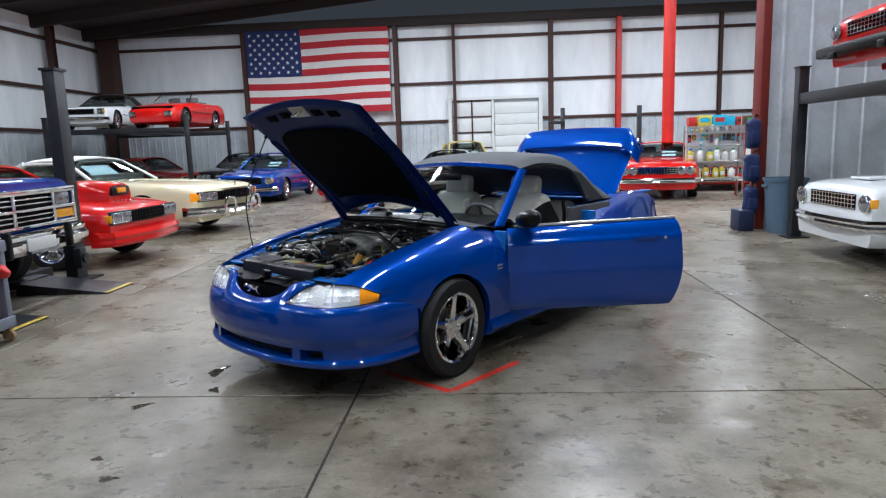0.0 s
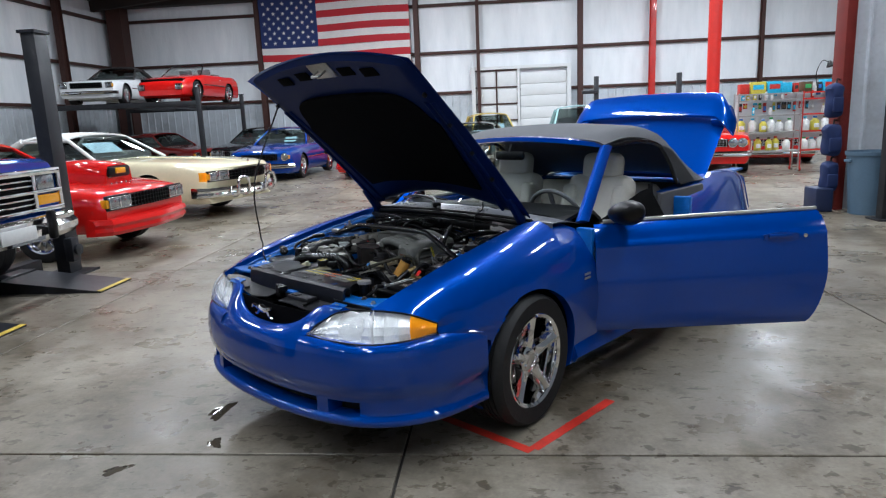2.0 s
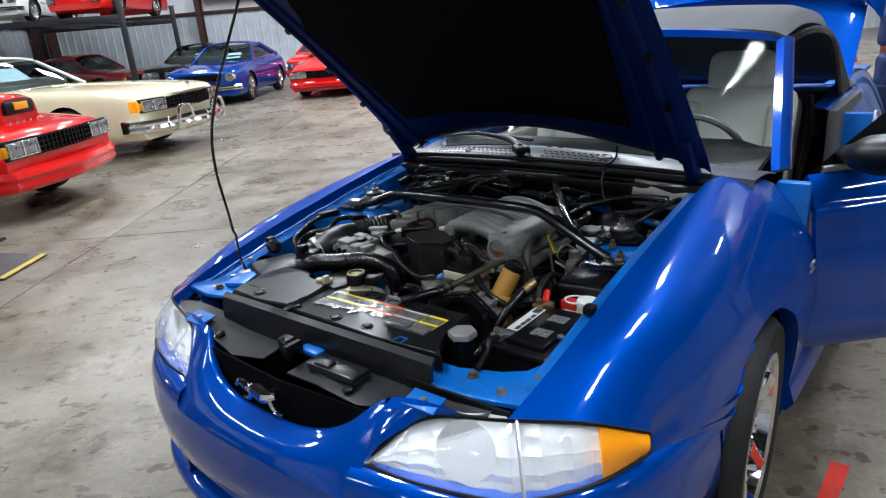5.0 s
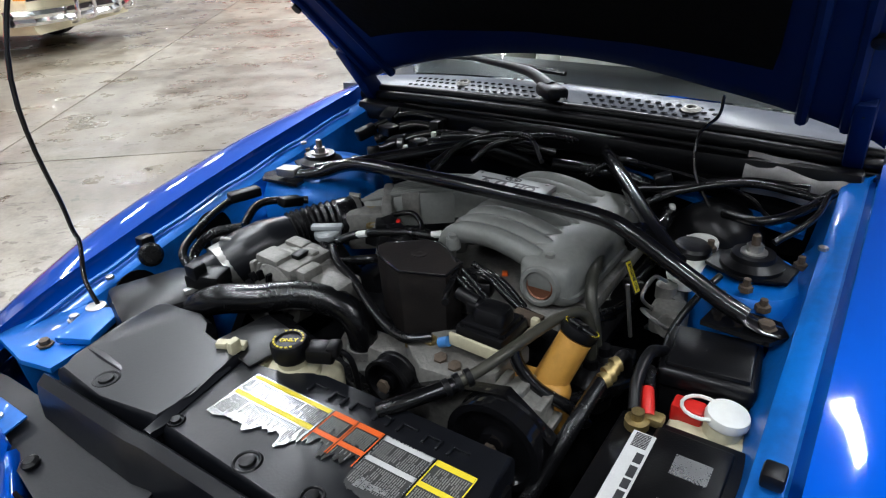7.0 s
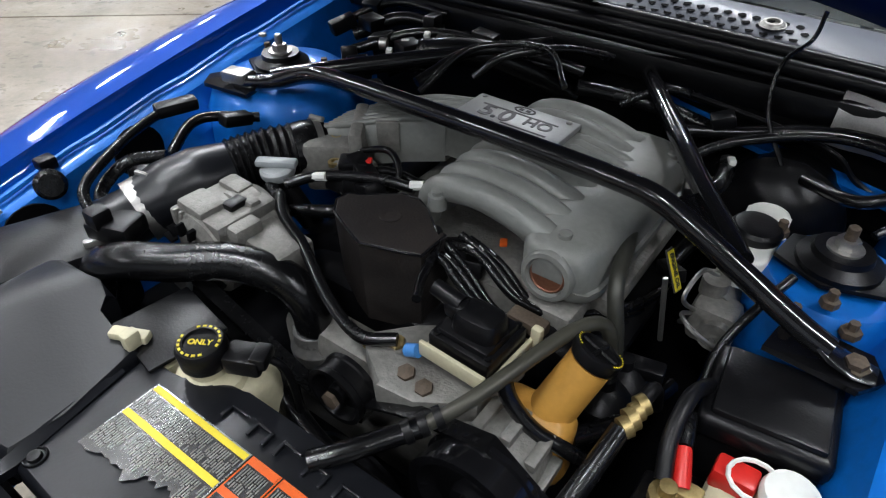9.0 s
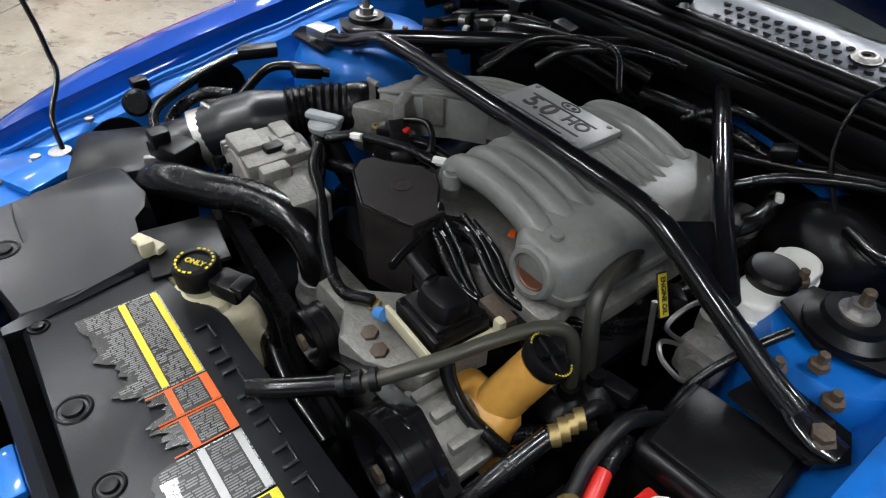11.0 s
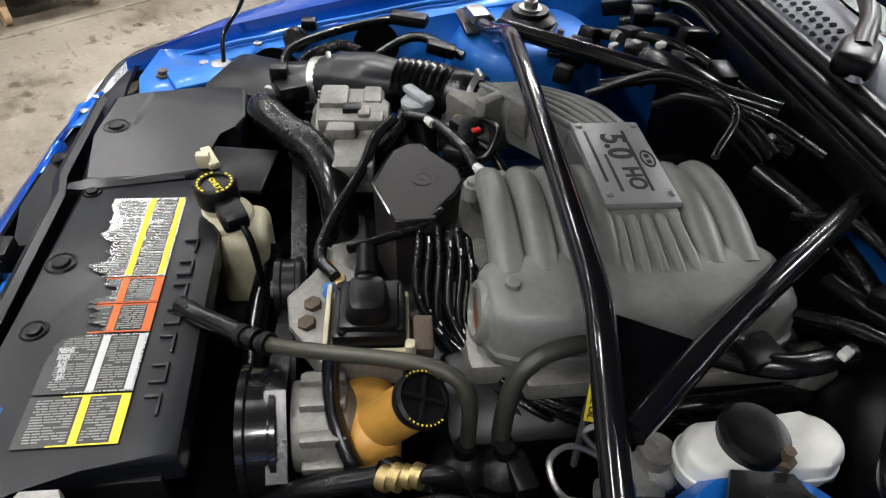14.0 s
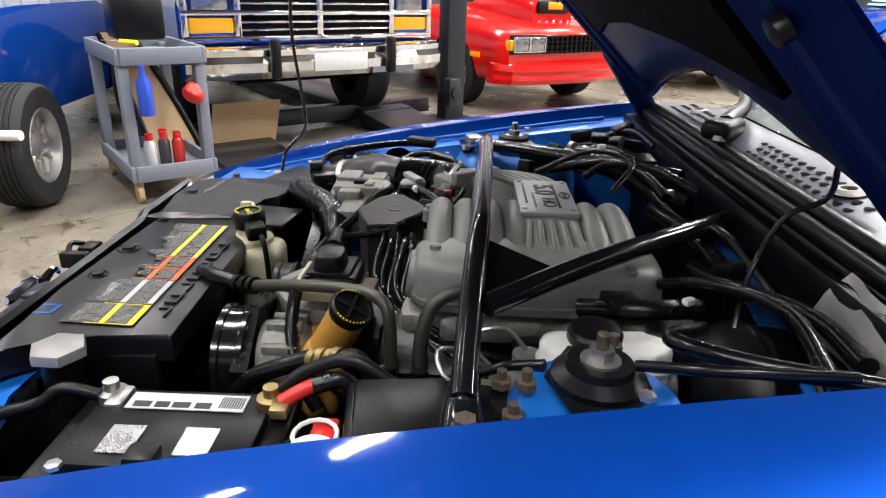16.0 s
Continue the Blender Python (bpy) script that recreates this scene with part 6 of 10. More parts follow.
def radiator_cover():
    rc = new("radiator_cover")
    rc.parent = CAR
    rc["label"] = "black plastic radiator cover with warning labels"

    def plate(out, z0, z1, name, tilt=0.0, material=SATIN, bev=0.005, c=(0, -0.64)):
        bm = bmesh.new()
        m = Matrix.Translation((0, c[1], 0)) @ Matrix.Rotation(radians(tilt), 4, "X") @ Matrix.Translation((0, -c[1], 0))
        prism(bm, out, z0, z1, m, bev)
        return part(name, bm, material, rc, "", 40)
    plate([(-0.121, -0.722), (0.20, -0.727), (0.395, -0.722), (0.370, -0.70), (0.336, -0.66), (0.323, -0.60), (0.316, -0.514), (0.185, -0.518), (0.0, -0.520), (-0.026, -0.522), (-0.043, -0.532), (-0.056, -0.547), (-0.078, -0.551), (-0.142, -0.553)], 0.728, 0.766, "right_panel", -1.5, bev=0.007)
    plate([(-0.36, -0.735), (-0.24, -0.735), (-0.123, -0.724), (-0.128, -0.66), (-0.144, -0.556), (-0.253, -0.557), (-0.257, -0.520), (-0.30, -0.515), (-0.385, -0.519), (-0.40, -0.53), (-0.392, -0.60), (-0.37, -0.70)], 0.735, 0.774, "left_panel", -1.5, bev=0.009)
    # blade-shaped step between the panels and the moulded rib
    bm = bmesh.new()
    rings = []
    for y, w, h in ((-0.720, 0.010, 0.002), (-0.70, 0.012, 0.007), (-0.66, 0.010, 0.009), (-0.61, 0.007, 0.007), (-0.565, 0.004, 0.003)):
        x = -0.124 - 0.12 * max(0, y + 0.70)
        z = 0.767 + 0.026 * -(y + 0.64)
        rings.append([Vector((x - 0.010, y, z - 0.004)), Vector((x - 0.002, y, z + h)), Vector((x + w, y, z + 0.001)), Vector((x + w, y, z - 0.01)), Vector((x - 0.010, y, z - 0.01))])
    ring_loft(bm, rings)
    bmesh.ops.recalc_face_normals(bm, faces=bm.faces)
    part("seam_rib", bm, SATIN, rc, "", 40)
    bm = bmesh.new()
    rings = []
    for x, w, h in ((-0.255, 0.004, 0.0), (-0.28, 0.007, 0.005), (-0.33, 0.009, 0.006), (-0.375, 0.007, 0.003)):
        y = -0.662 - 0.06 * (x + 0.255)
        rings.append([Vector((x, y + dy * w, 0.772 + dz)) for dy, dz in ((-1, 0), (-0.4, h), (0.2, h * 0.9), (1.4, 0), (1.4, -0.01), (-1, -0.01))])
    ring_loft(bm, rings)
    bmesh.ops.recalc_face_normals(bm, faces=bm.faces)
    part("panel_rib", bm, SATIN, rc, "", 40)
    # front skirt of the cover
    g = []
    for z, y in ((0.766, -0.720), (0.757, -0.731), (0.74, -0.735), (0.70, -0.738), (0.675, -0.741)):
        g.append([(x, y - 0.006 * (x < -0.13), z + 0.006 * (x < -0.13) * (z > 0.73)) for x in [-0.36 + 0.755 * i / 24 for i in range(25)]])
    bm = bmesh.new()
    sheet(bm, g)
    thicken(bm, 0.01)
    part("front_skirt", bm, SATIN, rc, "", 30)
    # side skirt on the driver end and lower shroud
    for c, d, a in (((0.318, -0.60, 0.69), (0.012, 0.17, 0.09), 0), ((0.13, -0.53, 0.68), (0.36, 0.012, 0.12), 0), ((-0.33, -0.535, 0.69), (0.13, 0.012, 0.10), 0), ((-0.386, -0.62, 0.71), (0.010, 0.19, 0.07), 8)):
        part("fan_shroud", bx(c, d, 0.003, Matrix.Rotation(radians(a), 4, "Z")), BLACK, rc)
    # push pins and dimples
    for x, y, r, z in ((-0.268, -0.688, 0.021, 0.774), (-0.108, -0.684, 0.013, 0.7665), (0.036, -0.683, 0.020, 0.7665), (0.146, -0.679, 0.016, 0.7665)):
        bm = bmesh.new()
        k = r / 0.021
        lathe(bm, [(0, -0.002), (r, -0.002), (r, 0.0012), (0.019 * k, 0.003), (0.017 * k, 0.0025), (0.014 * k, -0.001), (0.012 * k, 0.001), (0.011 * k, 0.005), (0.006 * k, 0.006), (0, 0.0055)], (x, y, z), (0, 0, 1), 24)
        part("push_pin", bm, BLACK, rc)
    # raised lettering along the rear edge, as plain bars
    for k in range(7):
        x = 0.012 + k * 0.0405
        bm = bmesh.new()
        box(bm, (x, -0.5235, 0.7655), (0.027, 0.0035, 0.004), 0.001)
        box(bm, (x - 0.011, -0.531, 0.7655), (0.0045, 0.018, 0.004), 0.001)
        if k % 2:
            box(bm, (x + 0.011, -0.531, 0.7655), (0.0045, 0.018, 0.004), 0.001)
        part("raised_bar", bm, SATIN, rc)
    # torn label: panels from the passenger to the driver end
    rnd = random.Random(7)
    zl = 0.7675
    lab = new("warning_label")
    lab.parent = rc
    lab["label"] = "torn foil warning label with yellow, orange and white bands"
    lab.matrix_local = Matrix.Translation((0, -0.60, zl)) @ Matrix.Rotation(radians(-1.5), 4, "X") @ Matrix.Translation((0, 0.60, -zl))

    def torn_edge(x):
        """How far the ragged front edge is torn back at x."""
        t = 0.010 * math.sin(x * 95) + 0.007 * math.sin(x * 211 + 1.1) + 0.004 * math.sin(x * 530 + 0.4) + 0.002 * math.sin(x * 1300)
        depth = lerp([(-0.09, 0.001), (-0.06, 0.004), (-0.02, 0.010), (0.05, 0.020), (0.10, 0.028), (0.15, 0.026), (0.17, 0.006), (0.20, 0.0), (0.3, 0.0)], x)
        return max(0.0, depth + t * (depth / 0.02 if depth < 0.02 else 1.0))

    def slab(name, x0, x1, y0, y1, material, lift, torn=False):
        """Flat piece of label; y1 is its front edge, ragged where torn."""
        bm = bmesh.new()
        n = 40 if torn else 1
        top, bot = [], []
        for i in range(n + 1):
            x = x0 + (x1 - x0) * i / n
            top.append((x, y0, zl + lift))
            bot.append((x, y1 + (torn_edge(x) if torn else 0.0), zl + lift))
        sheet(bm, [bot, top])
        thicken(bm, 0.0004)
        return part(name, bm, material, lab, "", 0)
    # (x0, x1, ground, band, print, front edge)
    secs = [(-0.089, 0.066, LABELFOIL, YELLOW, PRINT, -0.650), (0.068, 0.110, LABELFOIL, ORANGE, PRINT, -0.645), (0.112, 0.155, LABELFOIL, ORANGE, PRINT, -0.645),
            (0.158, 0.236, INKGREY, PAPER, PRINT, -0.652), (0.239, 0.298, INKGREY, YELLOW, PRINT, -0.652)]
    for x0, x1, ground, band, ink, yb in secs:
        slab("label_panel", x0, x1, -0.553, yb, ground, 0.0002, x0 < 0.2)
        edge = ORANGE if band is ORANGE else (YELLOW if x0 > 0.2 else FOIL)
        for xa, xb, ya, yc in ((x0, x1, -0.553, -0.5545), (x0, x0 + 0.0016, -0.553, -0.62), (x1 - 0.0016, x1, -0.553, -0.62), (x0, x1, -0.5985, -0.600)):
            slab("label_border", xa, xb, ya, yc, edge, 0.0006)
        for yc, w in ((-0.5585, 0.0075), (-0.5965, 0.0080)):
            slab("label_band", x0 + 0.002, x1 - 0.002, yc + w / 2, yc - w / 2, band, 0.0008)
        for y0, m in ((-0.5645, 6), (-0.6035, 6)):
            x = x0 + 0.0045
            while x < x1 - 0.006:
                # columns of print run across the label, line by line
                w = 0.0013
                y = y0
                end = y0 - (0.0265 if y0 > -0.6 else (0.040 if x0 > 0.2 else 0.036))
                while y > end + 0.003:
                    ln = min(rnd.uniform(0.005, 0.017), y - end)
                    if rnd.random() < 0.93 and y - ln > yb + 0.004 + torn_edge(x):
                        slab("print_bar", x, x + w, y, y - ln, ink, 0.0008)
                    y -= ln + 0.0016
                x += 0.0032
    # pictogram of the white section
    for k in range(5):
        a = 0.8 * k
        slab("pictogram", 0.175 + 0.009 * k, 0.183 + 0.009 * k, -0.626 - 0.003 * math.sin(a), -0.638 - 0.004 * math.cos(a), FOIL, 0.0010)
    # blue clip on the front edge
    bm = bmesh.new()
    for d in (-0.012, 0.012):
        box(bm, (0.262 + d, -0.69, 0.766), (0.005, 0.026, 0.004))
    box(bm, (0.262, -0.678, 0.766), (0.028, 0.005, 0.004))
    part("clip", bm, BLUE_IN, rc)


radiator_cover()


def nose_panels():
    """Black plastic sheets between cover and bumper, blue support, latch."""
    n = new("nose_panel")
    n.parent = CAR

    def skin(name, rows, material, t=0.006):
        bm = bmesh.new()
        sheet(bm, rows)
        bmesh.ops.recalc_face_normals(bm, faces=bm.faces)
        if sum(f.normal.z for f in bm.faces) < 0:
            bmesh.ops.reverse_faces(bm, faces=bm.faces)
        thicken(bm, t)
        return part(name, bm, material, n, "", 40)
    skin("left_sheet", [[(-0.60, -0.75, 0.712), (-0.50, -0.74, 0.722), (-0.40, -0.735, 0.715), (-0.26, -0.738, 0.70), (-0.10, -0.742, 0.695)],
                        [(-0.58, -0.765, 0.706), (-0.47, -0.775, 0.708), (-0.36, -0.785, 0.700), (-0.22, -0.79, 0.690), (-0.09, -0.785, 0.69)],
                        [(-0.50, -0.790, 0.700), (-0.42, -0.81, 0.698), (-0.32, -0.825, 0.690), (-0.20, -0.845, 0.676), (-0.10, -0.82, 0.68)]], SATIN)
    skin("right_sheet", [[(0.03, -0.742, 0.695), (0.14, -0.74, 0.70), (0.27, -0.735, 0.70), (0.40, -0.73, 0.705), (0.56, -0.74, 0.715)],
                         [(0.04, -0.79, 0.70), (0.14, -0.79, 0.715), (0.27, -0.785, 0.69), (0.40, -0.775, 0.69), (0.55, -0.765, 0.705)],
                         [(0.02, -0.84, 0.685), (0.13, -0.845, 0.69), (0.26, -0.845, 0.68), (0.38, -0.815, 0.688), (0.50, -0.790, 0.70)]], SATIN)
    bm = bmesh.new()
    box(bm, (0.15, -0.79, 0.708), (0.16, 0.06, 0.022), 0.008)
    box(bm, (0.12, -0.80, 0.718), (0.05, 0.03, 0.014), 0.005)
    part("grille_bracket", bm, SATIN, n)
    for x, y in ((-0.30, -0.81), (-0.46, -0.80), (0.22, -0.825)):
        bm = bmesh.new()
        lathe(bm, [(0, 0), (0.013, 0), (0.013, 0.004), (0.008, 0.008), (0, 0.008)], (x, y, 0.694), (0, -0.1, 1), 16)
        part("push_pin", bm, BLACK, n)
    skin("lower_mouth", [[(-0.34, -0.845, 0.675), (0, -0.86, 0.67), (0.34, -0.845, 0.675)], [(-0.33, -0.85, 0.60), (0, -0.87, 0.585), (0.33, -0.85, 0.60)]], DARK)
    # latch and release wire
    bm = bmesh.new()
    box(bm, (-0.03, -0.79, 0.715), (0.04, 0.03, 0.06), 0.005)
    box(bm, (0.005, -0.80, 0.728), (0.018, 0.05, 0.03), 0.004)
    tube(bm, [(-0.03, -0.80, 0.745), (-0.015, -0.815, 0.75), (0.01, -0.81, 0.735)], 0.005, 6)
    part("hood_latch", bm, BLACK, n)
    bm = bmesh.new()
    box(bm, (0.03, -0.765, 0.712), (0.07, 0.03, 0.012), 0.003)
    part("latch_support", bm, BLUE_IN, n)
    # blue radiator support: driver's corner plate and passenger bracket
    bm = bmesh.new()
    prism(bm, [(0.325, -0.735), (0.40, -0.745), (0.50, -0.745), (0.60, -0.72), (0.60, -0.30), (0.572, -0.30), (0.568, -0.54), (0.545, -0.60), (0.50, -0.632), (0.44, -0.645), (0.405, -0.665), (0.36, -0.665), (0.325, -0.655)], 0.712, 0.722, None, 0.003)
    part("support_plate", bm, BLUE_IN, n, "", 40)
    bm = bmesh.new()
    box(bm, (0.46, -0.747, 0.69), (0.27, 0.008, 0.06), 0.002)
    part("support_skirt", bm, BLACK, n)
    bm = bmesh.new()
    prism(bm, [(-0.62, -0.70), (-0.50, -0.715), (-0.43, -0.70), (-0.44, -0.62), (-0.49, -0.565), (-0.60, -0.55)], 0.728, 0.738, None, 0.003)
    box(bm, (-0.475, -0.60, 0.748), (0.07, 0.10, 0.014), 0.004, Matrix.Rotation(radians(25), 4, "Z"))
    part("support_bracket", bm, BLUE_IN, n, "", 40)
    for x, y, z, m in ((0.455, -0.675, 0.722, RUST), (0.545, -0.70, 0.722, STEEL), (0.585, -0.62, 0.722, STEEL), (-0.50, -0.67, 0.74, RUST), (-0.53, -0.60, 0.74, STEEL)):
        bm = bmesh.new()
        lathe(bm, [(0, 0), (0.014, 0), (0.014, 0.003), (0.009, 0.003), (0.009, 0.011), (0, 0.012)], (x, y, z), (0, 0, 1), 6)
        part("bolt", bm, m, n)
    bm = bmesh.new()
    lathe(bm, [(0, 0), (0.02, 0), (0.018, 0.018), (0.008, 0.02), (0, 0.02)], (-0.515, -0.565, 0.738), (0, 0, 1), 16)
    part("prop_socket", bm, STEEL, n)
    # hexagonal filler cap
    bm = bmesh.new()
    prism(bm, [(0.034 * math.cos(a), 0.034 * math.sin(a)) for a in (math.pi / 3 * k + 0.5 for k in range(6))], 0, 0.014, Matrix.Translation((0.378, -0.605, 0.768)), 0.003)
    fc = part("filler_cap", bm, DULLFOIL, CAR, "grey hexagonal filler cap")
    bm = bmesh.new()
    cyl(bm, (0.378, -0.605, 0.69), (0.378, -0.605, 0.768), 0.024, seg=16)
    part("filler_neck", bm, BLACK, fc)


nose_panels()


def intake():
    it = new("intake_manifold")
    it.parent = CAR
    it["label"] = "grey cast intake manifold with ribbed runners"
    # plenum on the driver's side: flat shelf, rolled edge, sloped flank
    rings = []
    for y, x0, x1, lift in ((-0.184, 0.166, 0.216, -0.020), (-0.180, 0.158, 0.226, -0.010), (-0.172, 0.152, 0.236, -0.004), (-0.150, 0.146, 0.243, 0.0), (-0.08, 0.142, 0.248, 0.001),
                            (0.0, 0.140, 0.250, 0.001), (0.10, 0.140, 0.249, 0.0), (0.150, 0.144, 0.244, -0.002), (0.165, 0.150, 0.236, -0.008), (0.171, 0.160, 0.222, -0.018)):
        prof = [(x0, 0.846), (x0 + 0.006, 0.853), (x0 + 0.016, 0.8555), (x0 + 0.05, 0.8545), (x1 - 0.022, 0.851), (x1 - 0.010, 0.847), (x1 - 0.003, 0.839), (x1, 0.828), (x1 + 0.003, 0.800), (x1 + 0.0035, 0.794), (x1 + 0.009, 0.793), (x1 + 0.009, 0.782), (x1 - 0.004, 0.776), (x0 + 0.01, 0.776), (x0, 0.784)]
        rings.append([Vector((x, y, z + (lift if z > 0.8 else -lift * 0.5))) for x, z in prof])
    bm = bmesh.new()
    ring_loft(bm, rings)
    bmesh.ops.recalc_face_normals(bm, faces=bm.faces)
    part("plenum", bm, INTAKE, it, "", 50)
    bm = bmesh.new()
    lathe(bm, [(0.036, -0.06), (0.037, -0.010), (0.036, 0.003), (0.033, 0.007), (0.027, 0.008), (0.0255, 0.004), (0.025, -0.003), (0, -0.003)], (0.193, -0.182, 0.811), (0, -1, 0.12), 32)
    part("end_boss", bm, INTAKE, it)
    bm = bmesh.new()
    lathe(bm, [(0, 0), (0.0245, 0), (0.0225, 0.0015), (0.019, -0.002), (0.003, -0.003), (0.0025, 0.0), (0, 0.0)], (0.193, -0.1835, 0.8112), (0, -1, 0.12), 28)
    part("end_plug", bm, COPPER, it, "brown core plug")
    # arched runners: four ahead of the deck, three behind it
    for y in (-0.147, -0.107, -0.068, -0.030, 0.052, 0.090, 0.130):
        lo = 0.022 if y == 0.052 else 0.0
        hose("runner", [(-0.020, y + 0.004, 0.790), (-0.014, y + 0.003, 0.826), (0.006, y + 0.001, 0.848 - lo), (0.04, y, 0.8585 - lo), (0.08, y, 0.860 - lo), (0.125, y, 0.852 - lo), (0.172, y, 0.836 - lo * 0.6)], [0.0175, 0.0185, 0.0195, 0.0200, 0.0200, 0.0205, 0.0215], INTAKE, it, seg=16)
    for y in (-0.127, -0.088, -0.049, 0.110):
        bm = bmesh.new()
        box(bm, (0.065, y, 0.838), (0.17, 0.018, 0.022), 0.005)
        part("runner_web", bm, INTAKE, it)
    # centre deck: flat under the plate, then five long ribs down to the plenum
    bm = bmesh.new()
    rings = []
    for x, z in ((-0.09, 0.862), (-0.075, 0.871), (0.105, 0.872), (0.113, 0.868), (0.15, 0.860), (0.19, 0.853)):
        rings.append([Vector((x, yy, zz)) for yy, zz in ((-0.022, z - 0.06), (-0.020, z - 0.004), (-0.014, z), (0.060, z), (0.068, z - 0.004), (0.070, z - 0.06))])
    ring_loft(bm, rings)
    part("deck", bm, INTAKE, it, "", 40)
    for k in range(5):
        y = -0.010 + 0.0165 * k
        rings = []
        for x, z, h in ((0.108, 0.869, 0.002), (0.118, 0.867, 0.007), (0.15, 0.860, 0.008), (0.178, 0.855, 0.006), (0.196, 0.852, 0.001)):
            yy = y + 0.10 * max(0, x - 0.108) * (y - 0.023) / 0.04
            rings.append([Vector((x, yy + d, z + dz)) for d, dz in ((-0.0065, -0.004), (-0.0045, h * 0.7), (-0.002, h), (0.002, h), (0.0045, h * 0.7), (0.0065, -0.004))])
        bm = bmesh.new()
        ring_loft(bm, rings)
        bmesh.ops.recalc_face_normals(bm, faces=bm.faces)
        part("deck_rib", bm, INTAKE, it, "", 60)
    pl = new("name_plate")
    pl.parent = it
    pl.matrix_local = Matrix.Translation((0.013, 0.024, 0.877)) @ Matrix.Rotation(radians(-1.0), 4, "Z")
    bm = bmesh.new()
    box(bm, (0, 0, 0), (0.178, 0.094, 0.010), 0.003)
    part("plate", bm, BADGE, pl)
    # cast recesses: long slots, the engine's figures, an oval mark
    for x0, x1, y in ((-0.066, 0.046, -0.033), (-0.012, 0.066, -0.0195), (-0.066, 0.066, 0.0185)):
        part("dark_slot", bx(((x0 + x1) / 2, y, 0.0046), (x1 - x0, 0.0042, 0.0022), 0.0008), INK, pl)
    lettering("engraved_number", "5.0", 0.047, Matrix.Translation((-0.030, 0.0, 0.0052)), INK, pl)
    lettering("engraved_mark", "HO", 0.030, Matrix.Translation((0.040, 0.003, 0.0052)), INK, pl)
    bm = bmesh.new()
    lathe(bm, [(0.0185, 0), (0.0185, 0.0012), (0.0150, 0.0012), (0.0150, 0)], (0, 0, 0), (0, 0, 1), 28)
    bmesh.ops.scale(bm, vec=(1.0, 0.5, 1), verts=bm.verts)
    bmesh.ops.translate(bm, vec=(0.0, 0.033, 0.0048), verts=bm.verts)
    part("oval", bm, INK, pl)
    for x in (-0.006, 0.006):
        part("oval_bar", bx((x, 0.033, 0.0052), (0.007, 0.006, 0.0012)), INK, pl)
    for x in (-0.077, 0.073):
        for y in (-0.038, 0.038):
            bm = bmesh.new()
            lathe(bm, [(0, 0), (0.0048, 0), (0.0042, 0.002), (0.002, 0.0028), (0, 0.0028)], (x, y, 0.005), (0, 0, 1), 12)
            part("rivet", bm, STEEL, pl)
    # passenger-side throat: ribs that sweep forward to the throttle body
    bm = bmesh.new()
    rings = []
    for x, y0, y1, z in ((-0.262, -0.135, -0.055, 0.838), (-0.23, -0.125, -0.03, 0.854), (-0.18, -0.095, 0.02, 0.862), (-0.13, -0.055, 0.055, 0.866), (-0.08, -0.022, 0.070, 0.868)):
        rings.append([Vector((x, y0, z - 0.07)), Vector((x, y0, z - 0.012)), Vector((x, y0 + 0.012, z)), Vector((x, y1 - 0.012, z)), Vector((x, y1, z - 0.012)), Vector((x, y1, z - 0.07))])
    ring_loft(bm, rings)
    part("throat", bm, INTAKE, it, "", 45)
    for k in range(6):
        f = k / 5
        hose("throat_rib", [(-0.245, -0.115 + 0.05 * f, 0.848), (-0.20, -0.098 + 0.085 * f, 0.860), (-0.145, -0.052 + 0.092 * f, 0.866), (-0.082, -0.012 + 0.072 * f, 0.870)], 0.0052, INTAKE, it, seg=8, n=5)
    # bolts and bosses
    for p in ((0.196, -0.151, 0.852), (0.012, -0.166, 0.850), (0.23, 0.12, 0.846)):
        bm = bmesh.new()
        lathe(bm, [(0, -0.02), (0.014, -0.02), (0.0125, 0.0), (0.0085, 0.001), (0.0085, 0.007), (0.006, 0.008), (0, 0.008)], p, (0, 0, 1), 14)
        part("bolt_boss", bm, INTAKE, it)
    # lower manifold
    bm = bmesh.new()
    box(bm, (0.06, 0.0, 0.73), (0.36, 0.40, 0.08), 0.015)
    box(bm, (0.215, 0.03, 0.757), (0.11, 0.34, 0.03), 0.008)
    box(bm, (0.262, 0.19, 0.760), (0.05, 0.05, 0.05), 0.012)
    part("lower_manifold", bm, ALU, it)
    # throttle body
    rz = Matrix.Rotation(radians(35), 4, "Z")
    bm = bmesh.new()
    box(bm, (-0.226, -0.112, 0.80), (0.10, 0.085, 0.085), 0.012, rz)
    box(bm, (-0.20, -0.085, 0.812), (0.022, 0.11, 0.105), 0.006, rz)
    cyl(bm, (-0.245, -0.122, 0.80), (-0.275, -0.145, 0.80), 0.044, seg=28)
    box(bm, (-0.165, -0.140, 0.80), (0.06, 0.05, 0.05), 0.008)
    box(bm, (-0.15, -0.075, 0.845), (0.035, 0.008, 0.05), 0.002, rz)
    cyl(bm, (-0.222, -0.118, 0.82), (-0.222, -0.118, 0.838), 0.016, 0.012, 20)
    tb = part("throttle_body", bm, ALU, it)
    for p in ((-0.220, -0.117, 0.840), (-0.19, -0.155, 0.822), (-0.255, -0.085, 0.835)):
        bm = bmesh.new()
        lathe(bm, [(0, -0.004), (0.011, -0.004), (0.011, 0.002), (0.006, 0.003), (0.005, -0.001), (0, -0.001)], p, (0, 0, 1), 16)
        part("bolt", bm, BRASS, tb)
    bm = bmesh.new()
    box(bm, (-0.155, -0.150, 0.826), (0.045, 0.035, 0.028), 0.005, rz)
    box(bm, (-0.13, -0.165, 0.812), (0.05, 0.03, 0.03), 0.005, rz)
    part("throttle_sensor", bm, BLACK, tb)


intake()


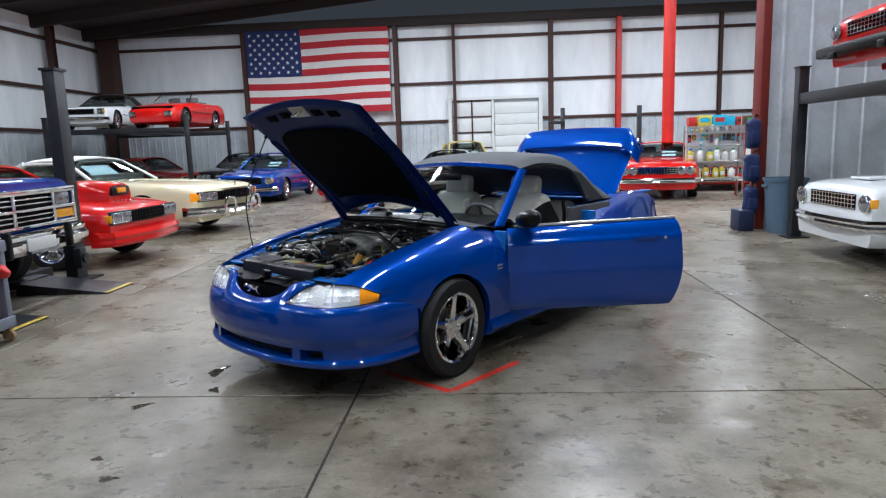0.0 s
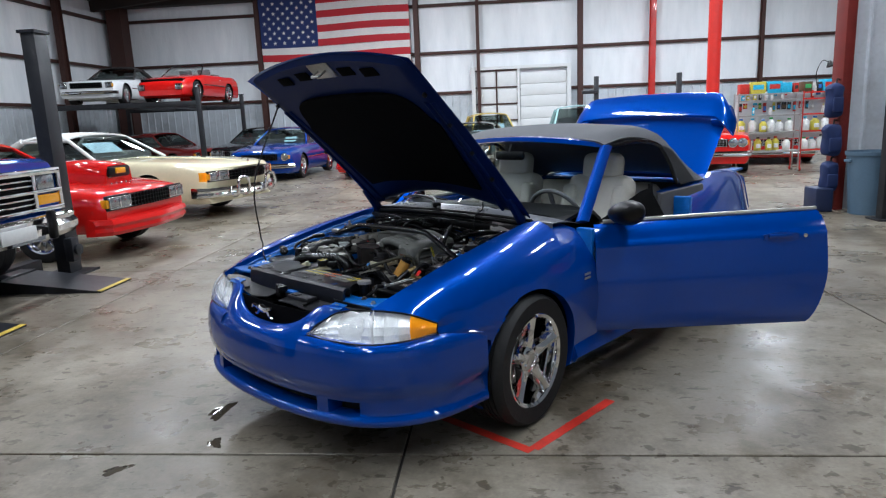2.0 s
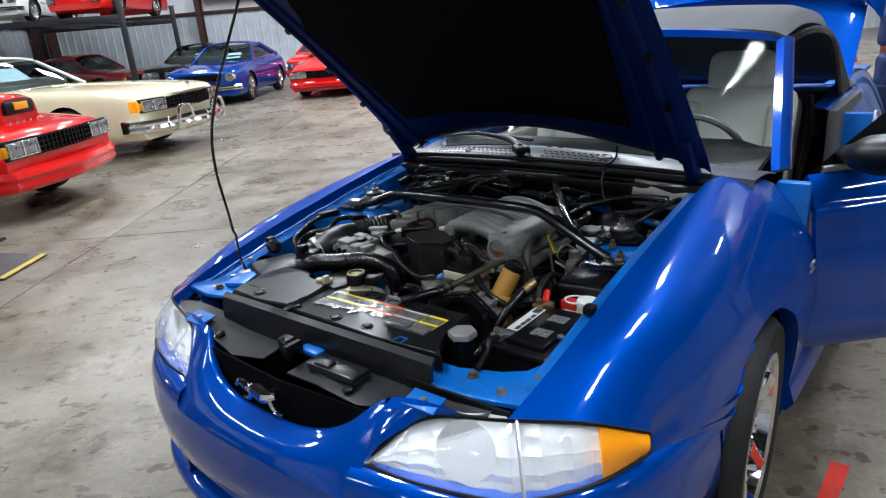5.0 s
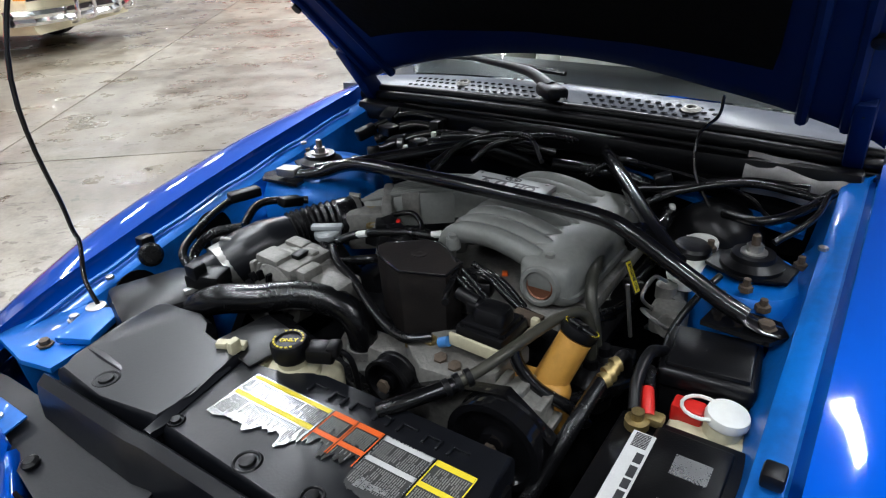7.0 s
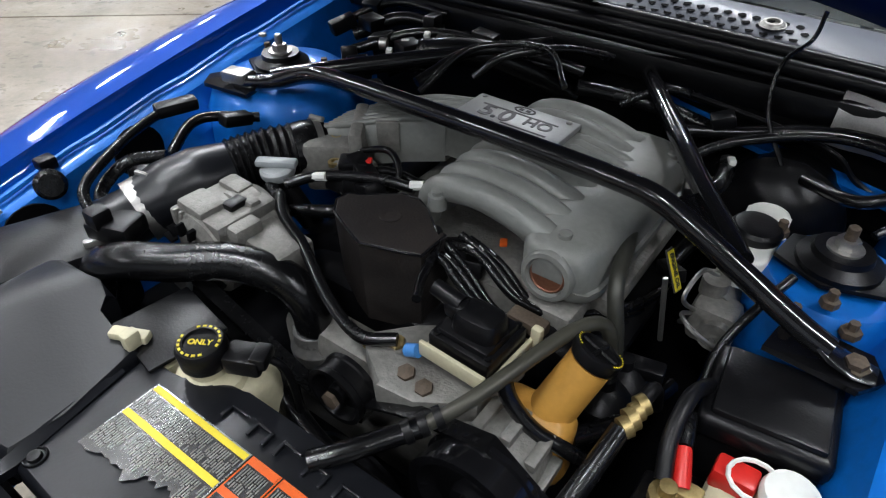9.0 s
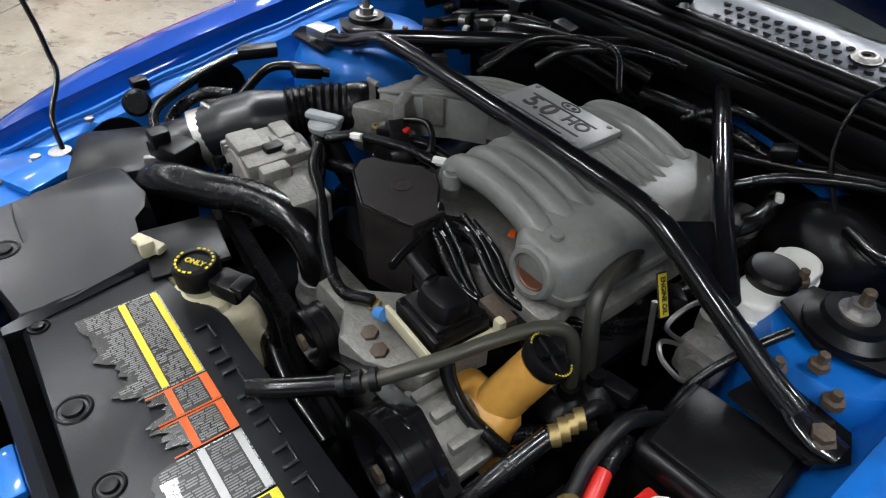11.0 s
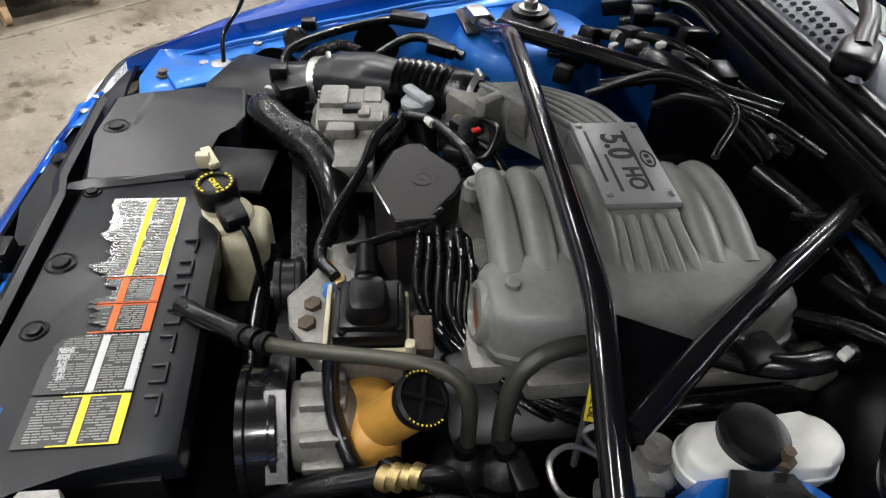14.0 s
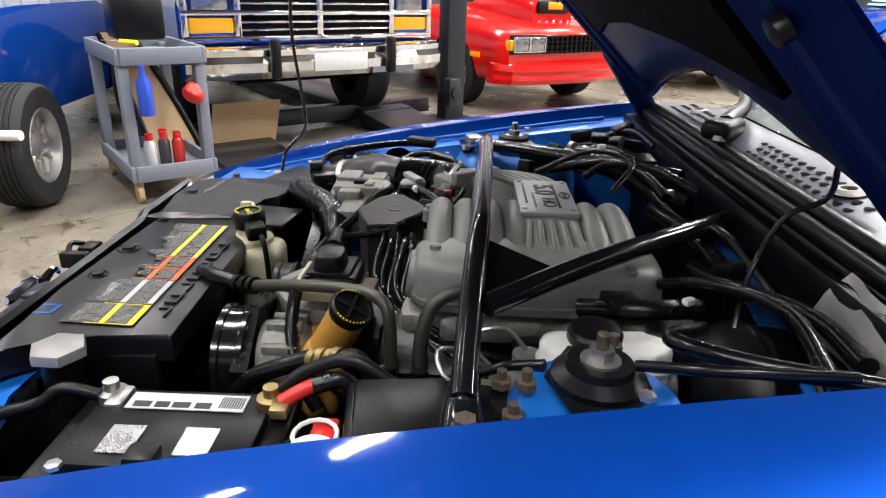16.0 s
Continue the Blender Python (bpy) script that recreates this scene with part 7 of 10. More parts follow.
def air_duct():
    d = new("air_intake_duct")
    d.parent = CAR
    hose("cuff", [(-0.258, -0.112, 0.806), (-0.272, -0.138, 0.808), (-0.284, -0.158, 0.809)], [0.047, 0.048, 0.045], RUBBER, d, seg=22)
    hose("bellows", [(-0.280, -0.150, 0.808), (-0.300, -0.182, 0.808), (-0.318, -0.212, 0.805), (-0.332, -0.240, 0.802)], 0.043, RUBBER, d, "ribbed black rubber bellows", seg=22, n=6, ribs=0.005, rib_step=1)
    hose("duct", [(-0.328, -0.232, 0.802), (-0.348, -0.285, 0.797), (-0.368, -0.330, 0.788), (-0.386, -0.372, 0.777)], [0.042, 0.053, 0.053, 0.046], SATIN, d, seg=24)
    for p, q, r in (((-0.382, -0.357, 0.779), (-0.388, -0.378, 0.774), 0.0495), ((-0.262, -0.118, 0.806), (-0.267, -0.127, 0.807), 0.0495)):
        bm = bmesh.new()
        cyl(bm, p, q, r, seg=28)
        part("hose_clamp", bm, STEEL, d)
        bm = bmesh.new()
        cyl(bm, (p[0] - 0.012, p[1], p[2] + r + 0.003), (p[0] + 0.012, p[1] + 0.004, p[2] + r + 0.003), 0.0045, seg=8)
        part("clamp_screw", bm, STEEL, d)
    hose("meter_tube", [(-0.387, -0.378, 0.774), (-0.392, -0.40, 0.770), (-0.40, -0.425, 0.764)], [0.043, 0.044, 0.046], SATIN, d, seg=20)
    rz = Matrix.Rotation(radians(-22), 4, "Z")
    part("air_box_lid", bx((-0.445, -0.487, 0.742), (0.15, 0.155, 0.06), 0.02, rz), BLACK, d)
    part("lid_clip", bx((-0.375, -0.455, 0.765), (0.012, 0.03, 0.03), 0.003, rz), STEEL, d)
    bm = bmesh.new()
    lathe(bm, [(0, 0), (0.022, 0), (0.024, 0.004), (0.024, 0.016), (0.018, 0.022), (0, 0.022)], (-0.552, -0.42, 0.785), (1, -0.3, 0.35), 20)
    part("round_bumper", bm, RUBBER, d)
    bm = bmesh.new()
    box(bm, (-0.36, -0.425, 0.79), (0.07, 0.05, 0.03), 0.006, Matrix.Rotation(radians(20), 4, "Z"))
    box(bm, (-0.37, -0.44, 0.81), (0.03, 0.03, 0.03), 0.006)
    part("air_meter", bm, BLACK, d)
    bm = bmesh.new()
    box(bm, (-0.48, -0.50, 0.66), (0.14, 0.22, 0.15), 0.03)
    part("air_box", bm, BLACK, d)
    hose("sensor_lead", [(-0.385, -0.44, 0.80), (-0.43, -0.42, 0.825), (-0.47, -0.34, 0.838), (-0.50, -0.26, 0.842), (-0.505, -0.20, 0.845)], 0.008, RUBBER, d, seg=8)
    hose("breather", [(-0.37, -0.415, 0.79), (-0.435, -0.40, 0.80), (-0.45, -0.34, 0.82), (-0.40, -0.30, 0.83)], 0.010, RUBBER, d, seg=8)
    bm = bmesh.new()
    box(bm, (-0.495, -0.21, 0.848), (0.03, 0.07, 0.022), 0.006, Matrix.Rotation(radians(-20), 4, "Z"))
    part("plug", bm, BLACK, d)


air_duct()


def front_of_engine():
    e = new("engine")
    e.parent = CAR
    e["label"] = "grimy V8 engine block with belts and accessories"
    bm = bmesh.new()
    box(bm, (0.02, 0.0, 0.60), (0.40, 0.56, 0.24), 0.03)
    part("block", bm, BLACK, e)
    for s in (1, -1):
        part("valve_cover", bx((0.03 + s * 0.20, 0.02, 0.69), (0.12, 0.50, 0.10), 0.025, Matrix.Rotation(radians(s * 25), 4, "Y")), BLACK, e)
    bm = bmesh.new()
    box(bm, (0.03, -0.33, 0.60), (0.30, 0.06, 0.22), 0.02)
    part("timing_cover", bm, ALU, e)
    # alternator
    al = new("alternator")
    al.parent = e
    bm = bmesh.new()
    lathe(bm, [(0.0, 0.0), (0.05, 0.0), (0.064, 0.010), (0.066, 0.045), (0.062, 0.050), (0.062, 0.068), (0.066, 0.072), (0.066, 0.105), (0.055, 0.12), (0, 0.12)], (-0.25, -0.378, 0.755), (0.10, 0.99, 0.05), 30)
    rz = Matrix.Rotation(radians(-4), 4, "Z")
    for c, d in (((-0.245, -0.318, 0.806), (0.10, 0.10, 0.03)), ((-0.262, -0.345, 0.815), (0.06, 0.045, 0.03)), ((-0.262, -0.285, 0.812), (0.05, 0.03, 0.034)), ((-0.20, -0.335, 0.80), (0.05, 0.045, 0.035)), ((-0.155, -0.318, 0.775), (0.10, 0.062, 0.05)), ((-0.215, -0.30, 0.818), (0.03, 0.02, 0.02)), ((-0.295, -0.325, 0.795), (0.03, 0.09, 0.03))):
        box(bm, c, d, 0.006, rz)
    for k in range(4):
        box(bm, (-0.292 + 0.013 * k, -0.367, 0.808), (0.006, 0.012, 0.018), 0.002, rz)
    part("housing", bm, ALU, al)
    for k in range(14):
        a = 2 * math.pi * k / 14
        bm = bmesh.new()
        box(bm, (-0.2497 + 0.050 * math.cos(a), -0.386, 0.755 + 0.050 * math.sin(a)), (0.006, 0.012, 0.018), 0.001, Matrix.Rotation(-a + math.pi / 2, 4, "Y"))
        part("vent_slot", bm, DARK, al)
    bm = bmesh.new()
    lathe(bm, [(0, 0), (0.03, 0), (0.032, 0.006), (0.026, 0.01), (0.026, 0.02), (0.032, 0.024), (0.03, 0.03), (0, 0.03)], (-0.25, -0.42, 0.752), (0.1, 0.99, 0.05), 24)
    part("pulley", bm, STEEL, al)
    bm = bmesh.new()
    box(bm, (-0.225, -0.318, 0.823), (0.022, 0.03, 0.012), 0.003)
    part("terminal", bm, BLACK, al)
    # radiator hose and its housing
    hose("radiator_hose", [(-0.365, -0.485, 0.70), (-0.345, -0.473, 0.752), (-0.292, -0.460, 0.783), (-0.235, -0.425, 0.784), (-0.175, -0.378, 0.783), (-0.110, -0.350, 0.770), (-0.075, -0.342, 0.735), (-0.067, -0.342, 0.678)], 0.0265, RUBBER, e, "glossy black radiator hose", seg=18)
    bm = bmesh.new()
    lathe(bm, [(0, 0), (0.034, 0), (0.036, 0.02), (0.029, 0.03), (0.029, 0.05), (0, 0.05)], (-0.07, -0.343, 0.645), (0, 0, 1), 20)
    box(bm, (-0.06, -0.325, 0.64), (0.11, 0.05, 0.03), 0.008)
    part("thermostat_housing", bm, ALU_B, e)
    bm = bmesh.new()
    cyl(bm, (-0.071, -0.342, 0.690), (-0.0705, -0.343, 0.676), 0.0295, seg=24)
    part("hose_clamp", bm, STEEL, e)
    # oil filler
    of = new("oil_filler")
    of.parent = e
    hose("filler_tube", [(-0.20, -0.19, 0.70), (-0.235, -0.205, 0.76), (-0.254, -0.213, 0.806)], 0.018, BLACK, of)
    bm = bmesh.new()
    lathe(bm, [(0, 0), (0.024, 0), (0.027, 0.005), (0.027, 0.013), (0.023, 0.017), (0, 0.018)], (-0.254, -0.213, 0.806), (-0.05, -0.1, 1), 24)
    part("cap", bm, mat("grey_cap_plastic", (0.36, 0.38, 0.39), 0.4), of)
    bm = bmesh.new()
    box(bm, (-0.254, -0.214, 0.828), (0.064, 0.02, 0.012), 0.005, Matrix.Rotation(radians(30), 4, "Z"))
    part("wing", bm, mat("grey_cap_wing", (0.30, 0.32, 0.33), 0.4), of)
    # black distributor shield in the middle: flat lid with a notch, deep flanks
    out = [(-0.016, -0.293), (-0.060, -0.275), (-0.088, -0.262), (-0.104, -0.240), (-0.100, -0.222), (-0.080, -0.213), (-0.058, -0.196), (-0.036, -0.180), (-0.010, -0.177), (0.014, -0.189), (0.034, -0.206), (0.046, -0.216), (0.064, -0.219), (0.063, -0.268), (0.045, -0.274)]
    cx, cy = -0.015, -0.235
    rings = []
    for sc, z in ((0.93, 0.70), (0.97, 0.77), (1.0, 0.833), (0.985, 0.8375), (0.965, 0.8385)):
        rings.append([Vector((cx + (x - cx) * sc, cy + (y - cy) * sc, z + 0.03 * (y - cy) * (z > 0.8))) for x, y in out])
    bm = bmesh.new()
    ring_loft(bm, rings)
    bmesh.ops.recalc_face_normals(bm, faces=bm.faces)
    lathe(bm, [(0.015, 0.0), (0.015, 0.0012), (0.012, 0.0016), (0.009, 0.0006), (0.005, 0.0012), (0, 0.0016)], (-0.018, -0.228, 0.8385), (0, 0, 1), 24)
    part("silencer_cover", bm, SHIELD, e, "angular black plastic distributor shield", 30)
    hose("cover_rim", [Vector((x, y, 0.8365 + 0.03 * (y - cy))) for x, y in out + out[:1]], 0.0022, GLOSSB, e, seg=6, straight=True)
    # ignition coil on its bracket
    co = new("ignition_coil")
    co.parent = e
    r = Matrix.Rotation(radians(-3), 4, "Z")
    bm = bmesh.new()
    box(bm, (0.172, -0.304, 0.792), (0.086, 0.080, 0.026), 0.006, r)
    box(bm, (0.172, -0.304, 0.806), (0.072, 0.066, 0.014), 0.005, r)
    rings = []
    for z, w, d in ((0.81, 0.058, 0.050), (0.826, 0.056, 0.046), (0.834, 0.050, 0.038), (0.837, 0.036, 0.024)):
        rings.append([Vector((0.176 + w / 2 * math.copysign(abs(math.cos(a)) ** 0.5, math.cos(a)), -0.306 + d / 2 * math.copysign(abs(math.sin(a)) ** 0.5, math.sin(a)), z)) for a in (2 * math.pi * k / 24 for k in range(24))])
    ring_loft(bm, rings)
    box(bm, (0.146, -0.306, 0.826), (0.030, 0.026, 0.024), 0.008, r, 3)
    cyl(bm, (0.150, -0.306, 0.832), (0.112, -0.305, 0.840), 0.0115, 0.010, 16)
    for dx in (-0.034, 0.034):
        for dy in (-0.031, 0.031):
            cyl(bm, (0.172 + dx, -0.304 + dy, 0.80), (0.172 + dx, -0.304 + dy, 0.808), 0.005, seg=10)
    part("coil_body", bm, BLACK, co, "", 40)
    bm = bmesh.new()
    box(bm, (0.172, -0.304, 0.776), (0.096, 0.090, 0.008), 0.002, r)
    box(bm, (0.168, -0.351, 0.784), (0.092, 0.006, 0.022), 0.002, r)
    box(bm, (0.220, -0.300, 0.782), (0.006, 0.085, 0.014), 0.002, r)
    box(bm, (0.226, -0.262, 0.790), (0.014, 0.012, 0.030), 0.004, r)
    part("coil_bracket", bm, CREAMPL, co)
    bm = bmesh.new()
    box(bm, (0.205, -0.246, 0.788), (0.05, 0.022, 0.018), 0.003, r)
    part("lead_core", bm, RUST, co)
    bm = bmesh.new()
    prism(bm, [(0.035, -0.35), (0.05, -0.365), (0.10, -0.405), (0.15, -0.40), (0.21, -0.36), (0.22, -0.27), (0.15, -0.25), (0.08, -0.30)], 0.725, 0.756, None, 0.006)
    part("accessory_bracket", bm, ALU, e, "", 30)
    for p in ((0.081, -0.342, 0.757), (0.12, -0.372, 0.757), (0.150, -0.378, 0.757), (0.05, -0.355, 0.75)):
        bm = bmesh.new()
        lathe(bm, [(0, -0.003), (0.011, -0.003), (0.011, 0.005), (0.004, 0.007), (0, 0.007)], p, (0, -0.2, 1), 6)
        part("bolt", bm, BRASS if p[0] < 0.1 else RUST, e)
    bm = bmesh.new()
    cyl(bm, (0.106, -0.352, 0.770), (0.122, -0.351, 0.778), 0.0085, seg=12)
    part("blue_plug", bm, mat("blue_plug_plastic", (0.05, 0.2, 0.5), 0.4), e)
    # pulleys and belt
    for nm, c, rad, w in (("idler_pulley", (0.048, -0.408, 0.713), 0.042, 0.034), ("steering_pump_pulley", (0.252, -0.425, 0.700), 0.074, 0.040), ("crank_pulley", (0.06, -0.43, 0.53), 0.085, 0.04)):
        bm = bmesh.new()
        lathe(bm, [(0, 0.004), (rad * 0.3, 0.004), (rad * 0.34, 0.016), (rad * 0.75, 0.018), (rad * 0.85, 0.0), (rad, 0.0), (rad, 0.008), (rad * 0.95, 0.01), (rad * 0.95, w - 0.008), (rad, w - 0.006), (rad, w), (0, w)], (c[0], c[1] - w / 2, c[2]), (0, 1, 0), 32)
        part(nm, bm, BLACK if nm != "steering_pump_pulley" else GLOSSB, e)
        bm = bmesh.new()
        lathe(bm, [(0, 0), (0.012, 0), (0.012, 0.006), (0, 0.008)], (c[0], c[1] - w / 2 - 0.002, c[2]), (0, -1, 0), 6)
        part("pulley_nut", bm, RUST, e)
    belt = [(-0.25, 0.785), (-0.215, 0.75), (-0.02, 0.675), (0.030, 0.668), (0.078, 0.682), (0.090, 0.72), (0.14, 0.745), (0.20, 0.762), (0.255, 0.776), (0.33, 0.72), (0.31, 0.63), (0.14, 0.49), (0.02, 0.45), (-0.02, 0.53), (-0.22, 0.73), (-0.285, 0.745), (-0.25, 0.785)]
    bm = bmesh.new()
    rows = [[(x, -0.405 + dy, z) for x, z in belt] for dy in (-0.011, 0.011)]
    sheet(bm, rows)
    thicken(bm, 0.004)
    part("drive_belt", bm, RUBBER, e)
    # power steering: amber reservoir, cap, pump
    ps = new("steering_reservoir")
    ps.parent = e
    ps["label"] = "yellowed plastic steering fluid reservoir with black cap"
    a, b = Vector((0.296, -0.260, 0.798)), Vector((0.262, -0.308, 0.700))
    bm = bmesh.new()
    ax = (a - b).normalized()
    lathe(bm, [(0.0, -0.01), (0.026, -0.01), (0.0275, 0.0), (0.0275, 0.04), (0.0262, 0.108), (0, 0.108)], b, ax, 28)
    box(bm, (0.254, -0.308, 0.680), (0.105, 0.062, 0.115), 0.024, Matrix.Rotation(radians(4), 4, "Z"), 3)
    part("reservoir", bm, MUSTARD, ps)
    bm = bmesh.new()
    lathe(bm, [(0, -0.004), (0.027, -0.004), (0.0295, 0.002), (0.0295, 0.012), (0.0255, 0.014), (0.0245, 0.010), (0, 0.010)], a, ax, 32)
    q = frame_of(ax)
    for k in range(2):
        v = q @ Vector((math.cos(k * math.pi / 2 + 0.5), math.sin(k * math.pi / 2 + 0.5), 0))
        tube(bm, [a + ax * 0.012 - v * 0.023, a + ax * 0.012 + v * 0.023], 0.0028, 6, straight=True)
    part("cap", bm, BLACK, ps)
    for k in range(36):
        if k % 18 > 8:
            continue
        v = q @ Vector((math.cos(2 * math.pi * k / 36), math.sin(2 * math.pi * k / 36), 0))
        bm = bmesh.new()
        box(bm, a + ax * 0.0142 + v * 0.0275, (0.0017, 0.0017, 0.0006), 0, frame_of(ax).to_4x4())
        part("cap_print", bm, YELLOW, ps)
    bm = bmesh.new()
    lathe(bm, [(0, 0), (0.05, 0), (0.052, 0.02), (0.046, 0.06), (0.03, 0.075), (0, 0.075)], (0.250, -0.392, 0.70), (0, 1, 0), 24)
    part("pump_body", bm, ALU, ps)
    for k in range(9):
        aa = 2 * math.pi * k / 9
        part("pump_fin", bx((0.250 + 0.053 * math.cos(aa), -0.358, 0.70 + 0.053 * math.sin(aa)), (0.014, 0.05, 0.014), 0.003), ALU, ps)
    hose("reservoir_strap", [(0.232, -0.345, 0.800), (0.245, -0.348, 0.775), (0.275, -0.345, 0.745), (0.318, -0.325, 0.712), (0.335, -0.30, 0.67)], 0.0095, RUBBER, ps, seg=8)
    # air-conditioning lines
    hose("ac_hose", [(0.118, -0.525, 0.768), (0.145, -0.495, 0.774), (0.189, -0.432, 0.779)], 0.0115, RUBBER, e)
    bm = bmesh.new()
    for t in (0, 0.5, 1):
        p = Vector((0.178, -0.448, 0.777)).lerp(Vector((0.197, -0.420, 0.784)), t)
        cyl(bm, p, p + Vector((0.005, 0.007, 0.002)), 0.0135, seg=16)
    part("crimp", bm, BLACK, e)
    hose("ac_pipe", [(0.189, -0.432, 0.779), (0.212, -0.395, 0.792), (0.231, -0.350, 0.803), (0.249, -0.295, 0.811), (0.266, -0.245, 0.814), (0.282, -0.217, 0.808), (0.293, -0.207, 0.785), (0.298, -0.205, 0.74), (0.300, -0.205, 0.69)], 0.0088, mat("olive_grey_pipe", (0.06, 0.058, 0.045), 0.4, 0.4), e, "olive-grey metal pipe", seg=12)
    hose("ac_pipe", [(0.238, -0.03, 0.808), (0.252, -0.08, 0.818), (0.262, -0.125, 0.815), (0.273, -0.153, 0.795), (0.287, -0.165, 0.75), (0.298, -0.167, 0.67)], 0.0105, mat("olive_black_pipe", (0.05, 0.05, 0.042), 0.35, 0.4), e, "olive-grey metal pipe", seg=12)
    for x, y in ((0.297, -0.208), (0.302, -0.165)):
        bm = bmesh.new()
        lathe(bm, [(0, 0), (0.036, 0), (0.038, 0.02), (0.036, 0.05), (0.022, 0.066), (0.012, 0.07), (0.011, 0.085), (0, 0.085)], (x + 0.005, y, 0.635), (0, 0, 1), 22)
        part("line_muffler", bm, BLACK, e)
    hose("ac_hose", [(0.30, -0.49, 0.61), (0.321, -0.432, 0.662), (0.340, -0.378, 0.722), (0.352, -0.30, 0.760)], 0.012, RUBBER, e, seg=12)
    bm = bmesh.new()
    for t, rr in ((0.0, 0.0125), (0.2, 0.0135), (0.38, 0.0115), (0.55, 0.0125)):
        p = Vector((0.352, -0.30, 0.760)).lerp(Vector((0.360, -0.243, 0.774)), t)
        cyl(bm, p, p + Vector((0.006, 0.009, 0.002)), rr, seg=6 if rr > 0.016 else 16)
    part("brass_fitting", bm, BRASS, e, "brass line fitting")
    hose("ac_hose", [(0.358, -0.262, 0.770), (0.362, -0.235, 0.768), (0.365, -0.215, 0.72)], 0.009, BLACK, e)
    # ignition leads with pale print
    rnd = random.Random(3)
    for k in range(6):
        y0 = -0.24 + 0.012 * k
        pts = [(0.045 + 0.006 * k, y0, 0.825 - 0.012 * (k % 2)), (0.075 + 0.01 * k, y0 + 0.0, 0.815 - 0.01 * (k % 3)), (0.135 + 0.012 * k, -0.245 + 0.012 * k, 0.775 - 0.012 * (k % 3)), (0.20 + 0.012 * k, -0.205 + 0.016 * k, 0.745 - 0.008 * (k % 2)), (0.265 + 0.006 * k, -0.15 + 0.026 * k, 0.725), (0.29, -0.10 + 0.04 * k, 0.69)]
        hose("ignition_lead", pts, 0.0055, RUBBER, e, seg=8)
        c = spline(pts, 8)
        for i in range(6, len(c) - 12, 5):
            bm = bmesh.new()
            d = (c[i + 1] - c[i]).normalized()
            box(bm, c[i] + Vector((0, 0, 0.0052)), (0.002, 0.009, 0.0012), 0, d.to_track_quat("Y", "Z").to_matrix().to_4x4())
            part("lead_print", bm, PAPER, e)
    hose("lead_clip_loop", [(0.10, -0.325, 0.828), (0.08, -0.29, 0.822), (0.065, -0.245, 0.826), (0.05, -0.215, 0.835), (0.02, -0.21, 0.825)], 0.006, RUBBER, e, seg=8)
    # vapour line that crosses the front
    hose("vent_hose", [(-0.205, -0.255, 0.815), (-0.165, -0.285, 0.808), (-0.11, -0.305, 0.795), (-0.03, -0.345, 0.775), (0.04, -0.365, 0.765), (0.085, -0.345, 0.768)], 0.0085, RUBBER, e, seg=8)
    hose("vent_hose", [(-0.215, -0.235, 0.815), (-0.18, -0.20, 0.825), (-0.10, -0.165, 0.832), (-0.04, -0.15, 0.83)], 0.0085, RUBBER, e, seg=8)
    hose("oil_neck_hose", [(-0.25, -0.235, 0.80), (-0.225, -0.245, 0.79), (-0.20, -0.26, 0.78), (-0.16, -0.29, 0.77)], 0.012, RUBBER, e, seg=8)
    for p in ((-0.045, -0.152, 0.835), (-0.185, -0.205, 0.825)):
        bm = bmesh.new()
        tube(bm, [Vector(p), Vector(p) + Vector((0.02, 0.006, 0.004))], 0.007, 8, straight=True)
        part("elbow", bm, WHITEPL, e)
    hose("throttle_lead", [(-0.17, -0.125, 0.835), (-0.12, -0.11, 0.845), (-0.085, -0.13, 0.825), (-0.10, -0.165, 0.80)], 0.0055, RUBBER, e, seg=8)
    # dipstick with its tag
    dp = new("dipstick")
    dp.parent = e
    hose("dipstick_rod", [(0.31, -0.088, 0.80), (0.325, -0.09, 0.70)], 0.004, STEEL, dp, seg=6)
    bm = bmesh.new()
    m = Matrix.Translation((0.3165, -0.089, 0.817)) @ (Vector((0.022, -0.006, -0.045)).to_track_quat("Y", "Z")).to_matrix().to_4x4()
    box(bm, (0, 0, 0), (0.0135, 0.058, 0.003), 0.001)
    bmesh.ops.transform(bm, matrix=m, verts=bm.verts)
    part("tag", bm, INK, dp)
    bm = bmesh.new()
    box(bm, (0, 0, 0.0018), (0.0115, 0.054, 0.001))
    bmesh.ops.transform(bm, matrix=m, verts=bm.verts)
    part("tag_face", bm, YELLOW, dp)
    lettering("tag_text", "ENGINE OIL", 0.0088, m @ Matrix.Translation((0, 0, 0.0028)) @ Matrix.Rotation(radians(90), 4, "Z"), INK, dp, 0.0003)


front_of_engine()


